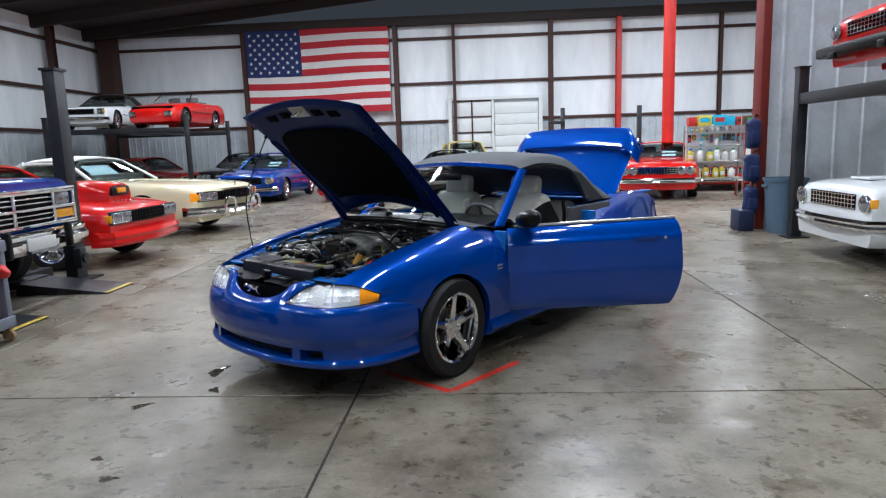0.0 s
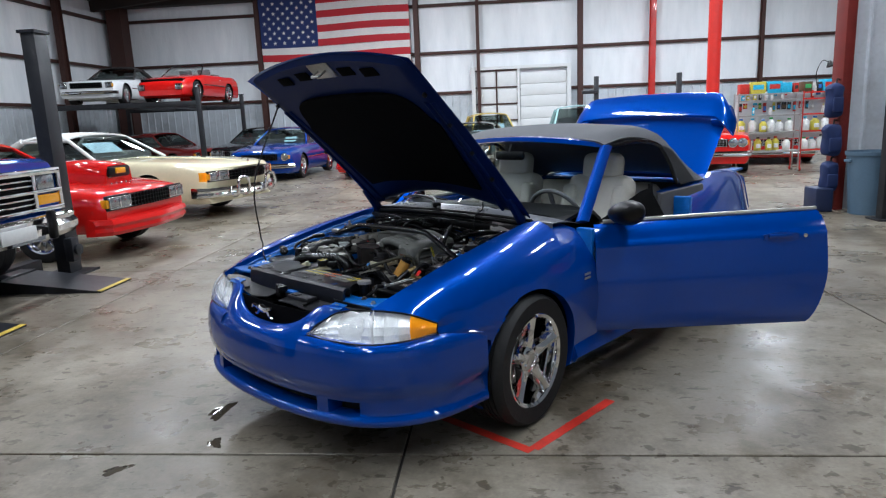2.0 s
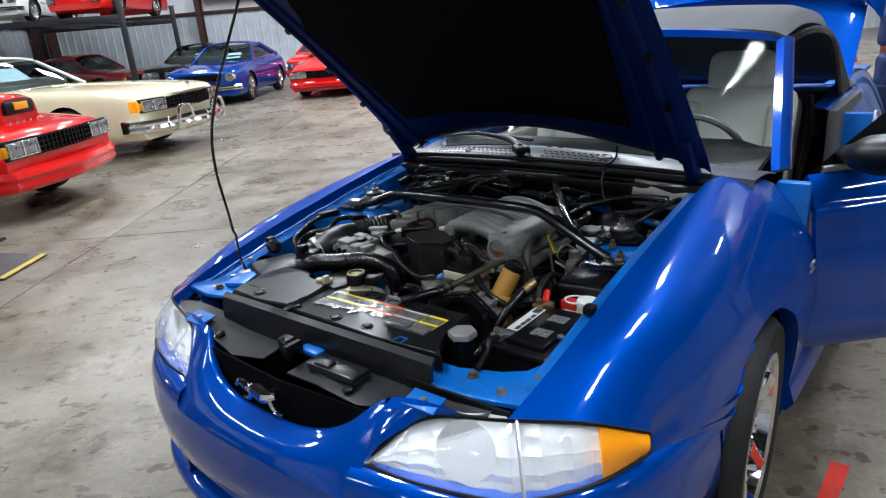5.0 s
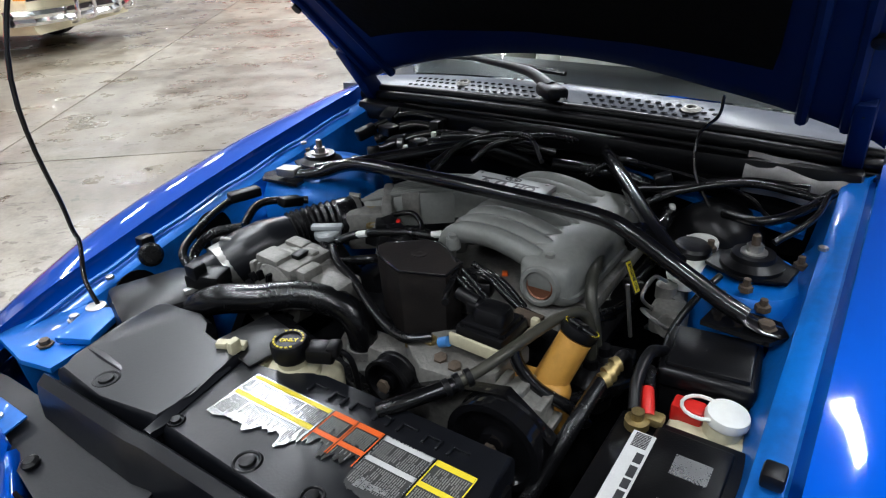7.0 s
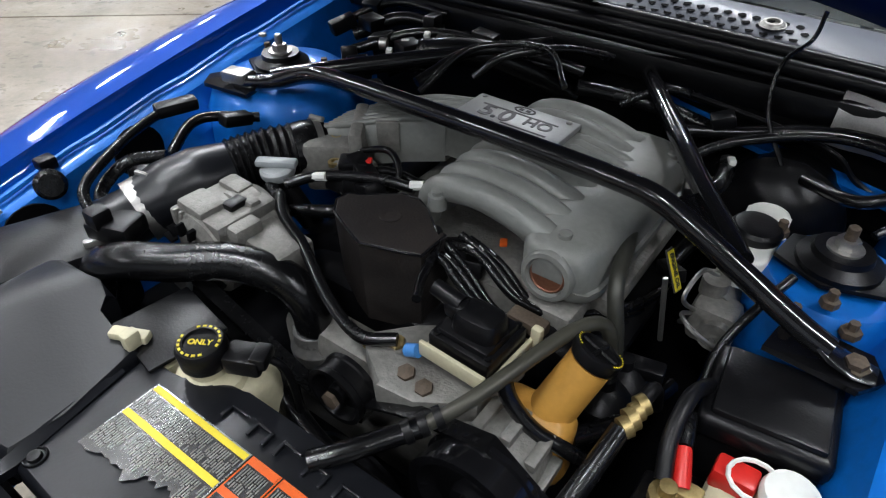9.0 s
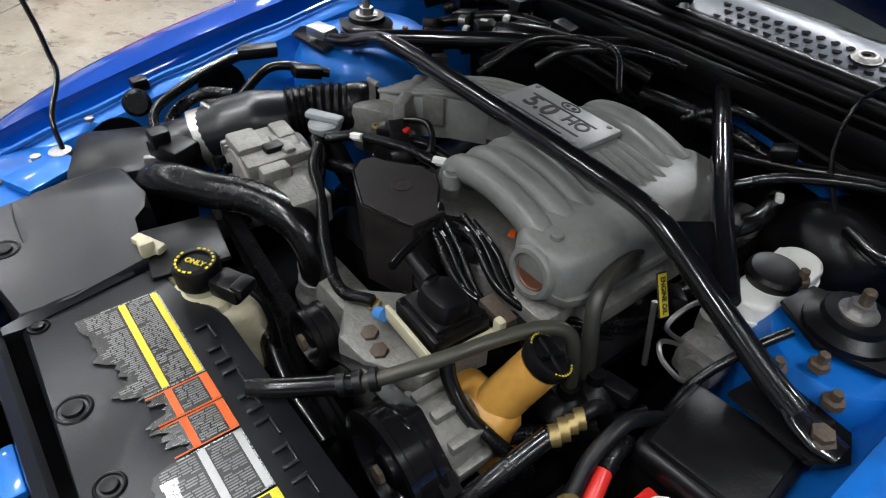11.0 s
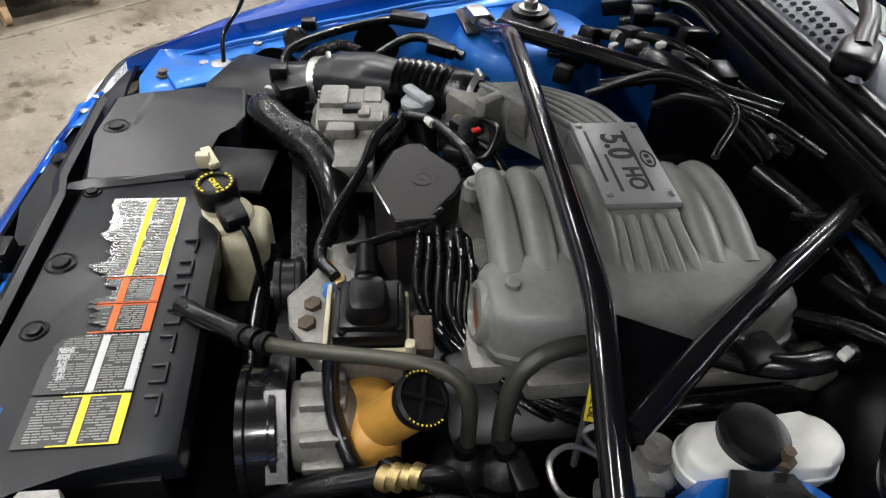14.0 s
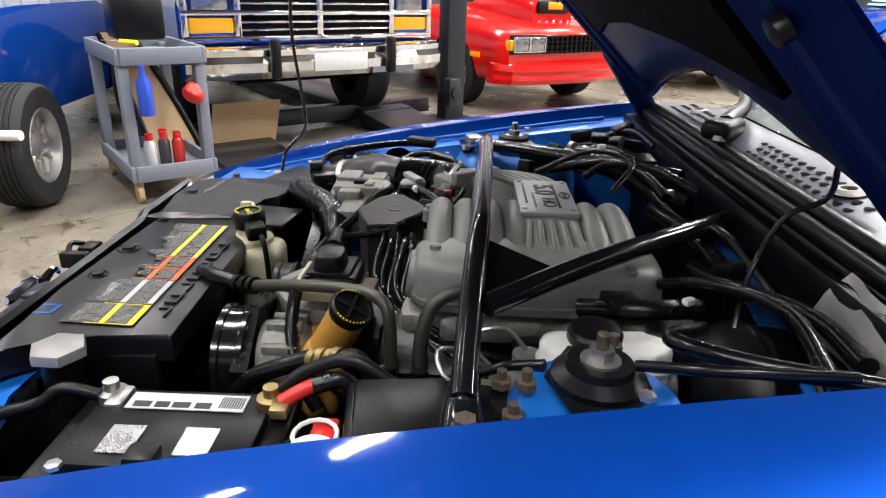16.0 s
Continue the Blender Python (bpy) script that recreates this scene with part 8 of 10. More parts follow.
def surge_tank():
    t = new("coolant_bottle")
    t.parent = CAR
    bm = bmesh.new()
    box(bm, (-0.055, -0.480, 0.685), (0.09, 0.078, 0.13), 0.02, None, 3)
    lathe(bm, [(0.045, 0), (0.04, 0.012), (0.024, 0.02), (0.024, 0.035), (0, 0.035)], (-0.066, -0.503, 0.745), (0, 0, 1), 24)
    box(bm, (-0.145, -0.515, 0.740), (0.07, 0.05, 0.03), 0.008)
    part("bottle", bm, CREAMPL, t, "cream coolant bottle")
    bm = bmesh.new()
    lathe(bm, [(0, 0), (0.027, 0), (0.029, 0.004), (0.029, 0.026), (0.026, 0.031), (0.019, 0.032), (0.018, 0.029), (0, 0.029)], (-0.066, -0.503, 0.777), (0, -0.05, 1), 30)
    cp = part("cap", bm, BLACK, t)
    for k in range(20):
        a = 2 * math.pi * k / 20
        if k % 10 in (0, 9):
            continue
        bm = bmesh.new()
        box(bm, (-0.066 + 0.0225 * math.cos(a), -0.5045 + 0.0225 * math.sin(a), 0.8093), (0.004, 0.0028, 0.001), 0, Matrix.Rotation(a + math.pi / 2, 4, "Z"))
        part("cap_print", bm, YELLOW, cp)
    lettering("cap_text", "ONLY", 0.0105, Matrix.Translation((-0.066, -0.5045, 0.8064)) @ Matrix.Rotation(radians(32), 4, "Z"), YELLOW, cp, 0.0006)
    bm = bmesh.new()
    r = Matrix.Rotation(radians(25), 4, "Z")
    box(bm, (-0.024, -0.480, 0.785), (0.045, 0.035, 0.026), 0.006, r)
    box(bm, (-0.006, -0.471, 0.792), (0.02, 0.03, 0.018), 0.004, r)
    part("sensor_plug", bm, BLACK, t)
    hose("sensor_wire", [(-0.004, -0.466, 0.788), (0.010, -0.455, 0.765), (0.014, -0.45, 0.70), (0.006, -0.45, 0.62)], 0.005, BLACK, t, seg=8)
    bm = bmesh.new()
    box(bm, (-0.155, -0.492, 0.766), (0.105, 0.10, 0.006), 0.002, Matrix.Rotation(radians(-10), 4, "Z"))
    part("bottle_bracket", bm, BLACK, t)
    bm = bmesh.new()
    box(bm, (-0.172, -0.532, 0.776), (0.05, 0.016, 0.012), 0.003, Matrix.Rotation(radians(25), 4, "Z"))
    box(bm, (-0.158, -0.538, 0.782), (0.014, 0.020, 0.024), 0.003)
    part("bottle_tab", bm, CREAMPL, t)


surge_tank()


def tower_brace():
    b = new("strut_brace")
    b.parent = CAR
    b["label"] = "gloss black tubular strut tower brace"
    hose("cross_tube", [(-0.485, -0.085, 0.846), (-0.44, -0.080, 0.856), (-0.395, -0.070, 0.868), (-0.345, -0.062, 0.888), (-0.29, -0.064, 0.902), (-0.20, -0.068, 0.908), (-0.05, -0.076, 0.913), (0.10, -0.084, 0.916), (0.22, -0.090, 0.916), (0.275, -0.093, 0.912), (0.32, -0.097, 0.896), (0.39, -0.103, 0.862), (0.46, -0.108, 0.828), (0.50, -0.110, 0.812)], 0.0145, GLOSSB, b, seg=16)
    hose("rear_tube", [(0.385, -0.085, 0.862), (0.30, 0.025, 0.872), (0.234, 0.119, 0.879), (0.114, 0.292, 0.885)], 0.0145, GLOSSB, b, seg=16)
    hose("rear_tube", [(-0.43, -0.055, 0.862), (-0.25, 0.10, 0.884), (-0.06, 0.27, 0.900)], 0.0145, GLOSSB, b, seg=16)
    for s, y in ((1, -0.10), (-1, -0.085)):
        bm = bmesh.new()
        prism(bm, [(s * 0.44, y - 0.025), (s * 0.54, y - 0.035), (s * 0.562, y - 0.005), (s * 0.545, y + 0.03), (s * 0.45, y + 0.04)][::s], 0.786 if s > 0 else 0.838, 0.794 if s > 0 else 0.845)
        bmesh.ops.recalc_face_normals(bm, faces=bm.faces)
        part("foot_plate", bm, GLOSSB, b)
    # crushed end of the tube, bolted down
    bm = bmesh.new()
    rings = []
    for x, y, z, w, h in ((0.485, -0.109, 0.818, 0.014, 0.013), (0.505, -0.110, 0.807, 0.018, 0.007), (0.53, -0.108, 0.799, 0.020, 0.004), (0.552, -0.106, 0.797, 0.016, 0.0035)):
        rings.append([Vector((x, y + w * math.cos(a), z + h * math.sin(a))) for a in (2 * math.pi * k / 14 for k in range(14))])
    ring_loft(bm, rings)
    bmesh.ops.recalc_face_normals(bm, faces=bm.faces)
    part("flattened_end", bm, GLOSSB, b)
    bm = bmesh.new()
    lathe(bm, [(0, 0), (0.016, 0), (0.016, 0.002), (0.012, 0.003), (0.012, 0.010), (0.006, 0.011), (0, 0.012)], (0.529, -0.108, 0.801), (0, 0, 1), 6)
    part("foot_bolt", bm, RUST, b)
    for y in (-0.068, -0.060):
        bm = bmesh.new()
        lathe(bm, [(0, 0), (0.012, 0), (0.012, 0.009), (0.006, 0.010), (0.006, 0.020), (0, 0.021)], (0.455 + 0.06 * (y > -0.065), y, 0.80), (0, 0, 1), 6)
        part("foot_stud", bm, RUST, b)
    bm = bmesh.new()
    box(bm, (-0.485, -0.085, 0.860), (0.05, 0.034, 0.020), 0.004, Matrix.Rotation(radians(12), 4, "Z"))
    part("foot_clip", bm, STEEL, b)
    bm = bmesh.new()
    vs = [bm.verts.new(p) for p in ((0.285, -0.090, 0.908), (0.375, -0.098, 0.866), (0.35, -0.045, 0.866), (0.305, 0.018, 0.871))]
    f = bm.faces.new(vs)
    bmesh.ops.solidify(bm, geom=[f], thickness=0.006)
    part("gusset", bm, GLOSSB, b)


tower_brace()


def brake_side():
    m = new("brake_master")
    m.parent = CAR
    out = []
    for k in range(24):
        a = 2 * math.pi * k / 24
        out.append((0.379 + 0.029 * math.cos(a), 0.060 + math.copysign(0.050, math.sin(a)) + 0.029 * math.sin(a)))
    bm = bmesh.new()
    prism(bm, out, 0.772, 0.816, None, 0.007)
    part("reservoir", bm, WHITEPL, m, "white brake fluid reservoir", 50)
    bm = bmesh.new()
    prism(bm, [(0.379 + (x - 0.379) * 1.09, 0.060 + (y - 0.060) * 1.04) for x, y in out], 0.788, 0.792)
    part("reservoir_seam", bm, WHITEPL, m)
    bm = bmesh.new()
    lathe(bm, [(0, 0), (0.031, 0), (0.033, 0.004), (0.033, 0.013), (0.029, 0.018), (0.021, 0.0195), (0.012, 0.019), (0, 0.019)], (0.376, 0.046, 0.815), (0.05, 0, 1), 30)
    part("cap", bm, BLACK, m)
    bm = bmesh.new()
    cyl(bm, (0.37, -0.04, 0.745), (0.37, 0.15, 0.755), 0.024, seg=20)
    box(bm, (0.375, -0.05, 0.735), (0.06, 0.05, 0.06), 0.012)
    cyl(bm, (0.385, -0.085, 0.735), (0.385, -0.045, 0.735), 0.022, seg=20)
    cyl(bm, (0.36, -0.03, 0.76), (0.36, -0.03, 0.785), 0.018, seg=16)
    part("cylinder", bm, ALU, m)
    bm = bmesh.new()
    lathe(bm, [(0, 0), (0.04, 0), (0.08, 0.02), (0.097, 0.05), (0.10, 0.07), (0.094, 0.08), (0.09, 0.12), (0, 0.13)], (0.375, 0.165, 0.735), (0, 1, 0.05), 36)
    part("booster", bm, BLACK, m, "round black brake booster")
    for pts in ([(0.385, -0.09, 0.735), (0.39, -0.13, 0.765), (0.365, -0.14, 0.785), (0.345, -0.11, 0.775), (0.35, -0.06, 0.74)], [(0.355, -0.06, 0.745), (0.34, -0.10, 0.79), (0.345, -0.06, 0.81), (0.36, -0.03, 0.79)], [(0.37, -0.03, 0.72), (0.33, -0.02, 0.68), (0.33, 0.1, 0.60)]):
        hose("brake_line", pts, 0.0032, STEEL, m, seg=6)
    hose("vacuum_hose", [(0.40, 0.16, 0.85), (0.47, 0.10, 0.875), (0.52, 0.16, 0.88), (0.56, 0.26, 0.885)], 0.009, RUBBER, m, seg=10)
    # relay box
    f = new("fuse_box")
    f.parent = CAR
    r = Matrix.Rotation(radians(6), 4, "Z")
    bm = bmesh.new()
    box(bm, (0.473, -0.175, 0.755), (0.135, 0.125, 0.035), 0.010, r, 3)
    box(bm, (0.473, -0.175, 0.774), (0.115, 0.105, 0.012), 0.005, r)
    part("lid", bm, BLACK, f)
    bm = bmesh.new()
    box(bm, (0.473, -0.175, 0.70), (0.125, 0.115, 0.085), 0.01, r)
    part("base", bm, BLACK, f)
    # battery
    bt = new("battery")
    bt.parent = CAR
    bt["label"] = "black car battery with white label and red cable"
    bm = bmesh.new()
    box(bm, (0.475, -0.43, 0.64), (0.165, 0.245, 0.17), 0.008)
    part("case", bm, BLACK, bt)
    part("lid", bx((0.475, -0.43, 0.722), (0.172, 0.252, 0.02), 0.006), BLACK, bt)
    part("vent_cover", bx((0.495, -0.43, 0.738), (0.10, 0.20, 0.018), 0.005), BLACK, bt)
    lb = new("battery_label")
    lb.parent = bt
    part("white_strip", bx((0.437, -0.425, 0.7485), (0.030, 0.135, 0.0012)), PAPER, lb)
    for k, (y, w) in enumerate(((-0.475, 0.02), (-0.452, 0.016), (-0.43, 0.02), (-0.405, 0.018))):
        part("dark_bar", bx((0.444, y, 0.7494), (0.010, w, 0.0008)), INK, lb)
    for k in range(10):
        part("code_bar", bx((0.437, -0.386 + 0.0028 * k, 0.7494), (0.020, 0.0014, 0.0008)), INK, lb)
    for y in (-0.47, -0.39):
        bm = bmesh.new()
        box(bm, (0.505, y, 0.7485), (0.045, 0.036, 0.001))
        part("silver_mark", bm, FOIL, lb)
    for y, mt in ((-0.334, BRASS), (-0.523, STEEL)):
        bm = bmesh.new()
        lathe(bm, [(0, 0), (0.017, 0), (0.017, 0.012), (0.009, 0.014), (0.009, 0.026), (0, 0.027)], (0.418, y, 0.735), (0, 0, 1), 16)
        box(bm, (0.43, y + 0.015, 0.744), (0.04, 0.022, 0.014), 0.004)
        part("terminal", bm, mt, bt)
    hose("red_sleeve", [(0.428, -0.32, 0.747), (0.42, -0.30, 0.757), (0.414, -0.285, 0.762)], 0.0095, REDPL, bt, seg=8)
    hose("positive_cable", [(0.414, -0.285, 0.762), (0.405, -0.25, 0.765), (0.405, -0.22, 0.73)], 0.011, RUBBER, bt, seg=8)
    hose("positive_cable", [(0.41, -0.325, 0.752), (0.40, -0.29, 0.775), (0.40, -0.24, 0.79), (0.41, -0.19, 0.765)], 0.009, BLACK, bt, seg=8)
    hose("ground_cable", [(0.425, -0.535, 0.745), (0.43, -0.575, 0.755), (0.44, -0.60, 0.74), (0.452, -0.655, 0.728)], 0.008, BLACK, bt, seg=8)
    # washer bottle
    w = new("washer_bottle")
    w.parent = CAR
    bm = bmesh.new()
    box(bm, (0.50, -0.275, 0.66), (0.11, 0.06, 0.12), 0.015)
    cyl(bm, (0.515, -0.27, 0.70), (0.518, -0.266, 0.74), 0.026, seg=20)
    part("bottle", bm, CREAMPL, w)
    bm = bmesh.new()
    lathe(bm, [(0, 0), (0.029, 0), (0.030, 0.006), (0.028, 0.014), (0, 0.017)], (0.519, -0.265, 0.738), (0.1, 0, 1), 24)
    q = [(0.519 - 0.034 + 0.026 * math.cos(a), -0.268 + 0.024 * math.sin(a), 0.748) for a in (2 * math.pi * k / 14 for k in range(15))]
    tube(bm, q, 0.0028, 6, straight=True)
    part("cap", bm, WHITEPL, w)
    bm = bmesh.new()
    box(bm, (0.468, -0.262, 0.728), (0.045, 0.03, 0.03), 0.005)
    part("red_collar", bm, REDPL, w)


brake_side()


def firewall_clutter():
    """Hoses, cables and plugs along the firewall and the passenger side."""
    c = new("engine_harness")
    c.parent = CAR
    c["label"] = "tangle of black hoses, cables and plugs along the firewall"
    hose("heater_hose", [(-0.26, 0.155, 0.875), (-0.20, 0.172, 0.886), (-0.14, 0.205, 0.882), (-0.08, 0.243, 0.856), (-0.015, 0.288, 0.81)], 0.026, RUBBER, c, seg=16)
    hose("heater_hose", [(0.03, 0.20, 0.872), (0.10, 0.235, 0.86), (0.18, 0.25, 0.85), (0.26, 0.26, 0.83)], 0.014, RUBBER, c, seg=10)
    sets = [
        ([(-0.17, 0.03, 0.872), (-0.13, 0.12, 0.925), (-0.02, 0.17, 0.935), (0.04, 0.13, 0.90)], 0.0055),
        ([(-0.12, 0.115, 0.88), (-0.08, 0.145, 0.915), (0.0, 0.20, 0.93), (0.06, 0.26, 0.91)], 0.007),
        ([(-0.20, 0.06, 0.87), (-0.16, 0.16, 0.90), (-0.06, 0.20, 0.905), (0.03, 0.22, 0.89)], 0.009),
        ([(-0.30, 0.10, 0.85), (-0.22, 0.18, 0.885), (-0.12, 0.22, 0.88), (0.0, 0.27, 0.87)], 0.012),
        ([(-0.40, 0.12, 0.86), (-0.30, 0.20, 0.89), (-0.2, 0.26, 0.88), (-0.1, 0.29, 0.87)], 0.010),
        ([(-0.35, 0.02, 0.85), (-0.28, 0.08, 0.87), (-0.22, 0.14, 0.86)], 0.009),
        ([(-0.45, 0.18, 0.86), (-0.38, 0.24, 0.89), (-0.30, 0.28, 0.875)], 0.013),
        ([(-0.50, 0.20, 0.87), (-0.42, 0.27, 0.905), (-0.3, 0.29, 0.90)], 0.008),
        ([(0.20, 0.215, 0.84), (0.28, 0.24, 0.85), (0.40, 0.28, 0.87), (0.52, 0.27, 0.88)], 0.011),
        ([(0.24, 0.16, 0.83), (0.30, 0.20, 0.86), (0.42, 0.24, 0.885), (0.55, 0.22, 0.885)], 0.008),
        ([(0.26, 0.05, 0.80), (0.30, 0.12, 0.82), (0.29, 0.20, 0.82)], 0.014),
        ([(0.285, 0.0, 0.74), (0.30, 0.06, 0.76), (0.29, 0.15, 0.75), (0.28, 0.25, 0.72)], 0.012),
        ([(0.50, 0.06, 0.86), (0.545, 0.13, 0.885), (0.555, 0.24, 0.89)], 0.006),
        ([(0.10, 0.225, 0.85), (0.16, 0.25, 0.885), (0.22, 0.28, 0.87)], 0.008),
        ([(-0.15, -0.19, 0.80), (-0.12, -0.13, 0.82), (-0.06, -0.10, 0.80)], 0.008),
        ([(-0.22, -0.24, 0.77), (-0.14, -0.22, 0.79), (-0.12, -0.16, 0.77)], 0.010),
        ([(-0.44, -0.28, 0.80), (-0.46, -0.20, 0.83), (-0.40, -0.12, 0.82)], 0.009),
        ([(-0.05, -0.44, 0.70), (0.05, -0.46, 0.66), (0.15, -0.46, 0.64)], 0.016),
        ([(0.30, -0.30, 0.70), (0.34, -0.22, 0.68), (0.36, -0.12, 0.66)], 0.012),
        ([(0.40, -0.16, 0.72), (0.40, -0.12, 0.76), (0.42, -0.07, 0.80), (0.44, -0.02, 0.82)], 0.006),
        ([(-0.40, -0.50, 0.70), (-0.37, -0.47, 0.745), (-0.33, -0.46, 0.755)], 0.012),
    ]
    for pts, r in sets:
        hose("cable", pts, r, RUBBER, c, seg=8)
    rnd = random.Random(11)
    spots = [(-0.42, 0.20, 0.885), (-0.36, 0.16, 0.875), (-0.30, 0.24, 0.90), (-0.46, 0.26, 0.90), (-0.24, 0.20, 0.89), (-0.39, 0.10, 0.862), (-0.18, 0.24, 0.895), (-0.33, 0.06, 0.86), (-0.26, 0.02, 0.858), (-0.14, -0.15, 0.825), (-0.16, -0.17, 0.81), (-0.11, -0.17, 0.815), (0.28, 0.10, 0.82), (0.30, -0.02, 0.76), (0.33, -0.15, 0.70), (0.26, 0.24, 0.865), (-0.41, -0.16, 0.83), (-0.44, -0.33, 0.79), (0.06, -0.20, 0.80), (0.09, -0.19, 0.78), (-0.28, 0.14, 0.885), (-0.47, 0.17, 0.88)]
    for p in spots:
        bm = bmesh.new()
        r = Matrix.Rotation(rnd.uniform(0, 3.1), 4, "Z") @ Matrix.Rotation(rnd.uniform(-0.4, 0.4), 4, "X")
        box(bm, p, (rnd.uniform(0.022, 0.04), rnd.uniform(0.03, 0.055), rnd.uniform(0.018, 0.03)), 0.004, r)
        part("plug", bm, BLACK, c)
    for p, m in (((-0.26, 0.17, 0.905), WHITEPL), ((-0.30, 0.11, 0.885), WHITEPL), ((0.09, -0.115, 0.77), ORANGE), ((-0.135, -0.14, 0.835), REDPL), ((-0.445, -0.49, 0.765), BLUEGLASS), ((-0.02, 0.24, 0.885), STEEL), ((0.30, 0.18, 0.835), WHITEPL)):
        bm = bmesh.new()
        box(bm, p, (0.011, 0.016, 0.009), 0.002, Matrix.Rotation(0.5, 4, "Z"))
        part("bright_plug", bm, m, c)
    for k in range(5):
        p = Vector((-0.33 + 0.035 * k, 0.12 + 0.02 * k, 0.888))
        bm = bmesh.new()
        cyl(bm, p, p + Vector((0.012, 0.006, 0.0)), 0.011, seg=12)
        part("cable_band", bm, WHITEPL if k % 2 else STEEL, c)


firewall_clutter()


# ---- the other cars in the hall ----
RED = paint("bright_red", (0.56, 0.008, 0.006), 0.0)
CREAM = paint("cream", (0.70, 0.64, 0.44), 0.0)
NAVY = paint("royal_blue", (0.0, 0.034, 0.22), 0.2)
WHITE = paint("white", (0.72, 0.74, 0.75), 0.0)
MAROON = paint("dark_red", (0.20, 0.012, 0.012))
BEIGE = paint("pale_beige", (0.50, 0.44, 0.27), 0.0)
BLACKP = paint("black", (0.01, 0.01, 0.012))
SILVER = paint("silver_blue", (0.38, 0.42, 0.48), 0.5)
VINYL = mat("white_vinyl_roof", (0.68, 0.68, 0.66), 0.55, 0, 0, 0.06, 5, 0.4, 200)
DARKCLOTH = mat("dark_top_cloth", (0.03, 0.027, 0.027), 0.8, 0, 0, 0.2, 6, 0.5, 300)

# cream two-door with white roof
buick = other_car("cream two-door hardtop with white roof and chrome bumper", hall(-4.02, 7.72, 0, 78), CREAM, 5.7, 2.02, 0.27,
                  [(0, 0.83), (0.05, 0.885), (0.4, 0.94), (1.2, 0.985), (2.2, 1.01), (4.6, 1.02), (5.5, 0.94), (5.65, 0.84), (5.7, 0.72)],
                  [(0, 0.955), (0.12, 0.985), (0.5, 1.0), (4.6, 1.0), (5.5, 0.95), (5.7, 0.88)], wb=(1.12, 4.15), R=0.365,
                  roof=(2.25, 2.95, 4.0, 4.75, 1.47, 0.72), roof_mat=VINYL, lamps="rect4", grille="dark", front_z=0.715, card=False, vee=0.26, bump=0.085)
for s_ in (0.42, -0.42):
    hose("bumper_guard", [(s_ - 0.13, -0.22, 0.36), (s_ - 0.16, -0.33, 0.40), (s_ - 0.16, -0.35, 0.55), (s_ - 0.10, -0.35, 0.66), (s_ + 0.10, -0.35, 0.66), (s_ + 0.16, -0.35, 0.55), (s_ + 0.16, -0.33, 0.40), (s_ + 0.13, -0.22, 0.36)], 0.026, CHROME, buick, seg=8)
hose("hood_crease", [(0, -0.20, 0.885), (0, 0.3, 0.955), (0, 1.2, 1.0), (0, 2.1, 1.025)], 0.016, CREAM, buick, seg=8)
part("hood_ornament", bx((0, -0.19, 0.925), (0.02, 0.05, 0.07), 0.006), CHROME, buick)
cc_ = part("price_card", bx((0, 0, 0), (0.70, 0.004, 0.44)), paint("pale_card", (0.45, 0.62, 0.70), 0), buick, "large pale blue printed card behind the windscreen")
cc_.matrix_local = pose(-0.18, 2.68, 1.20, -55, 0, 0)
for s_ in (1, -1):
    part("side_marker", bx((s_ * 0.985, 0.03, 0.72), (0.05, 0.13, 0.15), 0.01), AMBER, buick)

# red coupe with a scoop on its hood
elc = other_car("bright red coupe with tall hood scoop and square lamps", hall(-3.97, 4.47, 0, 87), RED, 5.1, 1.86, 0.33,
                [(0, 0.745), (0.04, 0.785), (0.4, 0.85), (1.2, 0.93), (1.6, 0.96), (3.4, 0.97), (4.9, 0.92), (5.1, 0.74)], wb=(0.84, 3.85), R=0.345,
                roof=(1.75, 2.35, 3.05, 3.45, 1.40, 0.66), lamps="rect4", grille="dark", bumper="body", rim="spoke", front_z=0.675, vee=0.05, bump=0.10)
bm_ = bmesh.new()
rg_ = []
for y_, w_, h_ in ((0.36, 0.235, 0.20), (0.34, 0.26, 0.275), (0.42, 0.275, 0.30), (0.75, 0.28, 0.31), (1.1, 0.27, 0.27), (1.45, 0.25, 0.13), (1.68, 0.22, 0.02)):
    z_ = smooth_lerp([(0.3, 0.835), (1.7, 0.95)], y_) - 0.02
    rg_.append([Vector((x, y_, z_ + z)) for x, z in ((-w_, 0), (-w_ * 1.02, h_ * 0.45), (-w_ * 0.95, h_ * 0.8), (-w_ * 0.7, h_ * 0.97), (0, h_ * 1.03), (w_ * 0.7, h_ * 0.97), (w_ * 0.95, h_ * 0.8), (w_ * 1.02, h_ * 0.45), (w_, 0))])
ring_loft(bm_, rg_)
part("hood_scoop", bm_, RED, elc, "", 50)
bm_ = bmesh.new()
box(bm_, (0, 0.345, 1.01), (0.44, 0.06, 0.14), 0.03)
part("scoop_mouth", bm_, BLACK, elc)
part("scoop_marker", bx((0, 0.315, 1.02), (0.20, 0.03, 0.075), 0.01), AMBER, elc)
bm_ = bmesh.new()
for k_ in range(5):
    box(bm_, (-0.2 + 0.1 * k_, 0.325, 0.865), (0.03, 0.02, 0.03), 0.006)
part("scoop_bolts", bm_, CHROME, elc)
for s_ in (1, -1):
    part("side_marker", bx((s_ * 0.932, 0.42, 0.56), (0.012, 0.16, 0.05), 0.004), AMBER, elc)

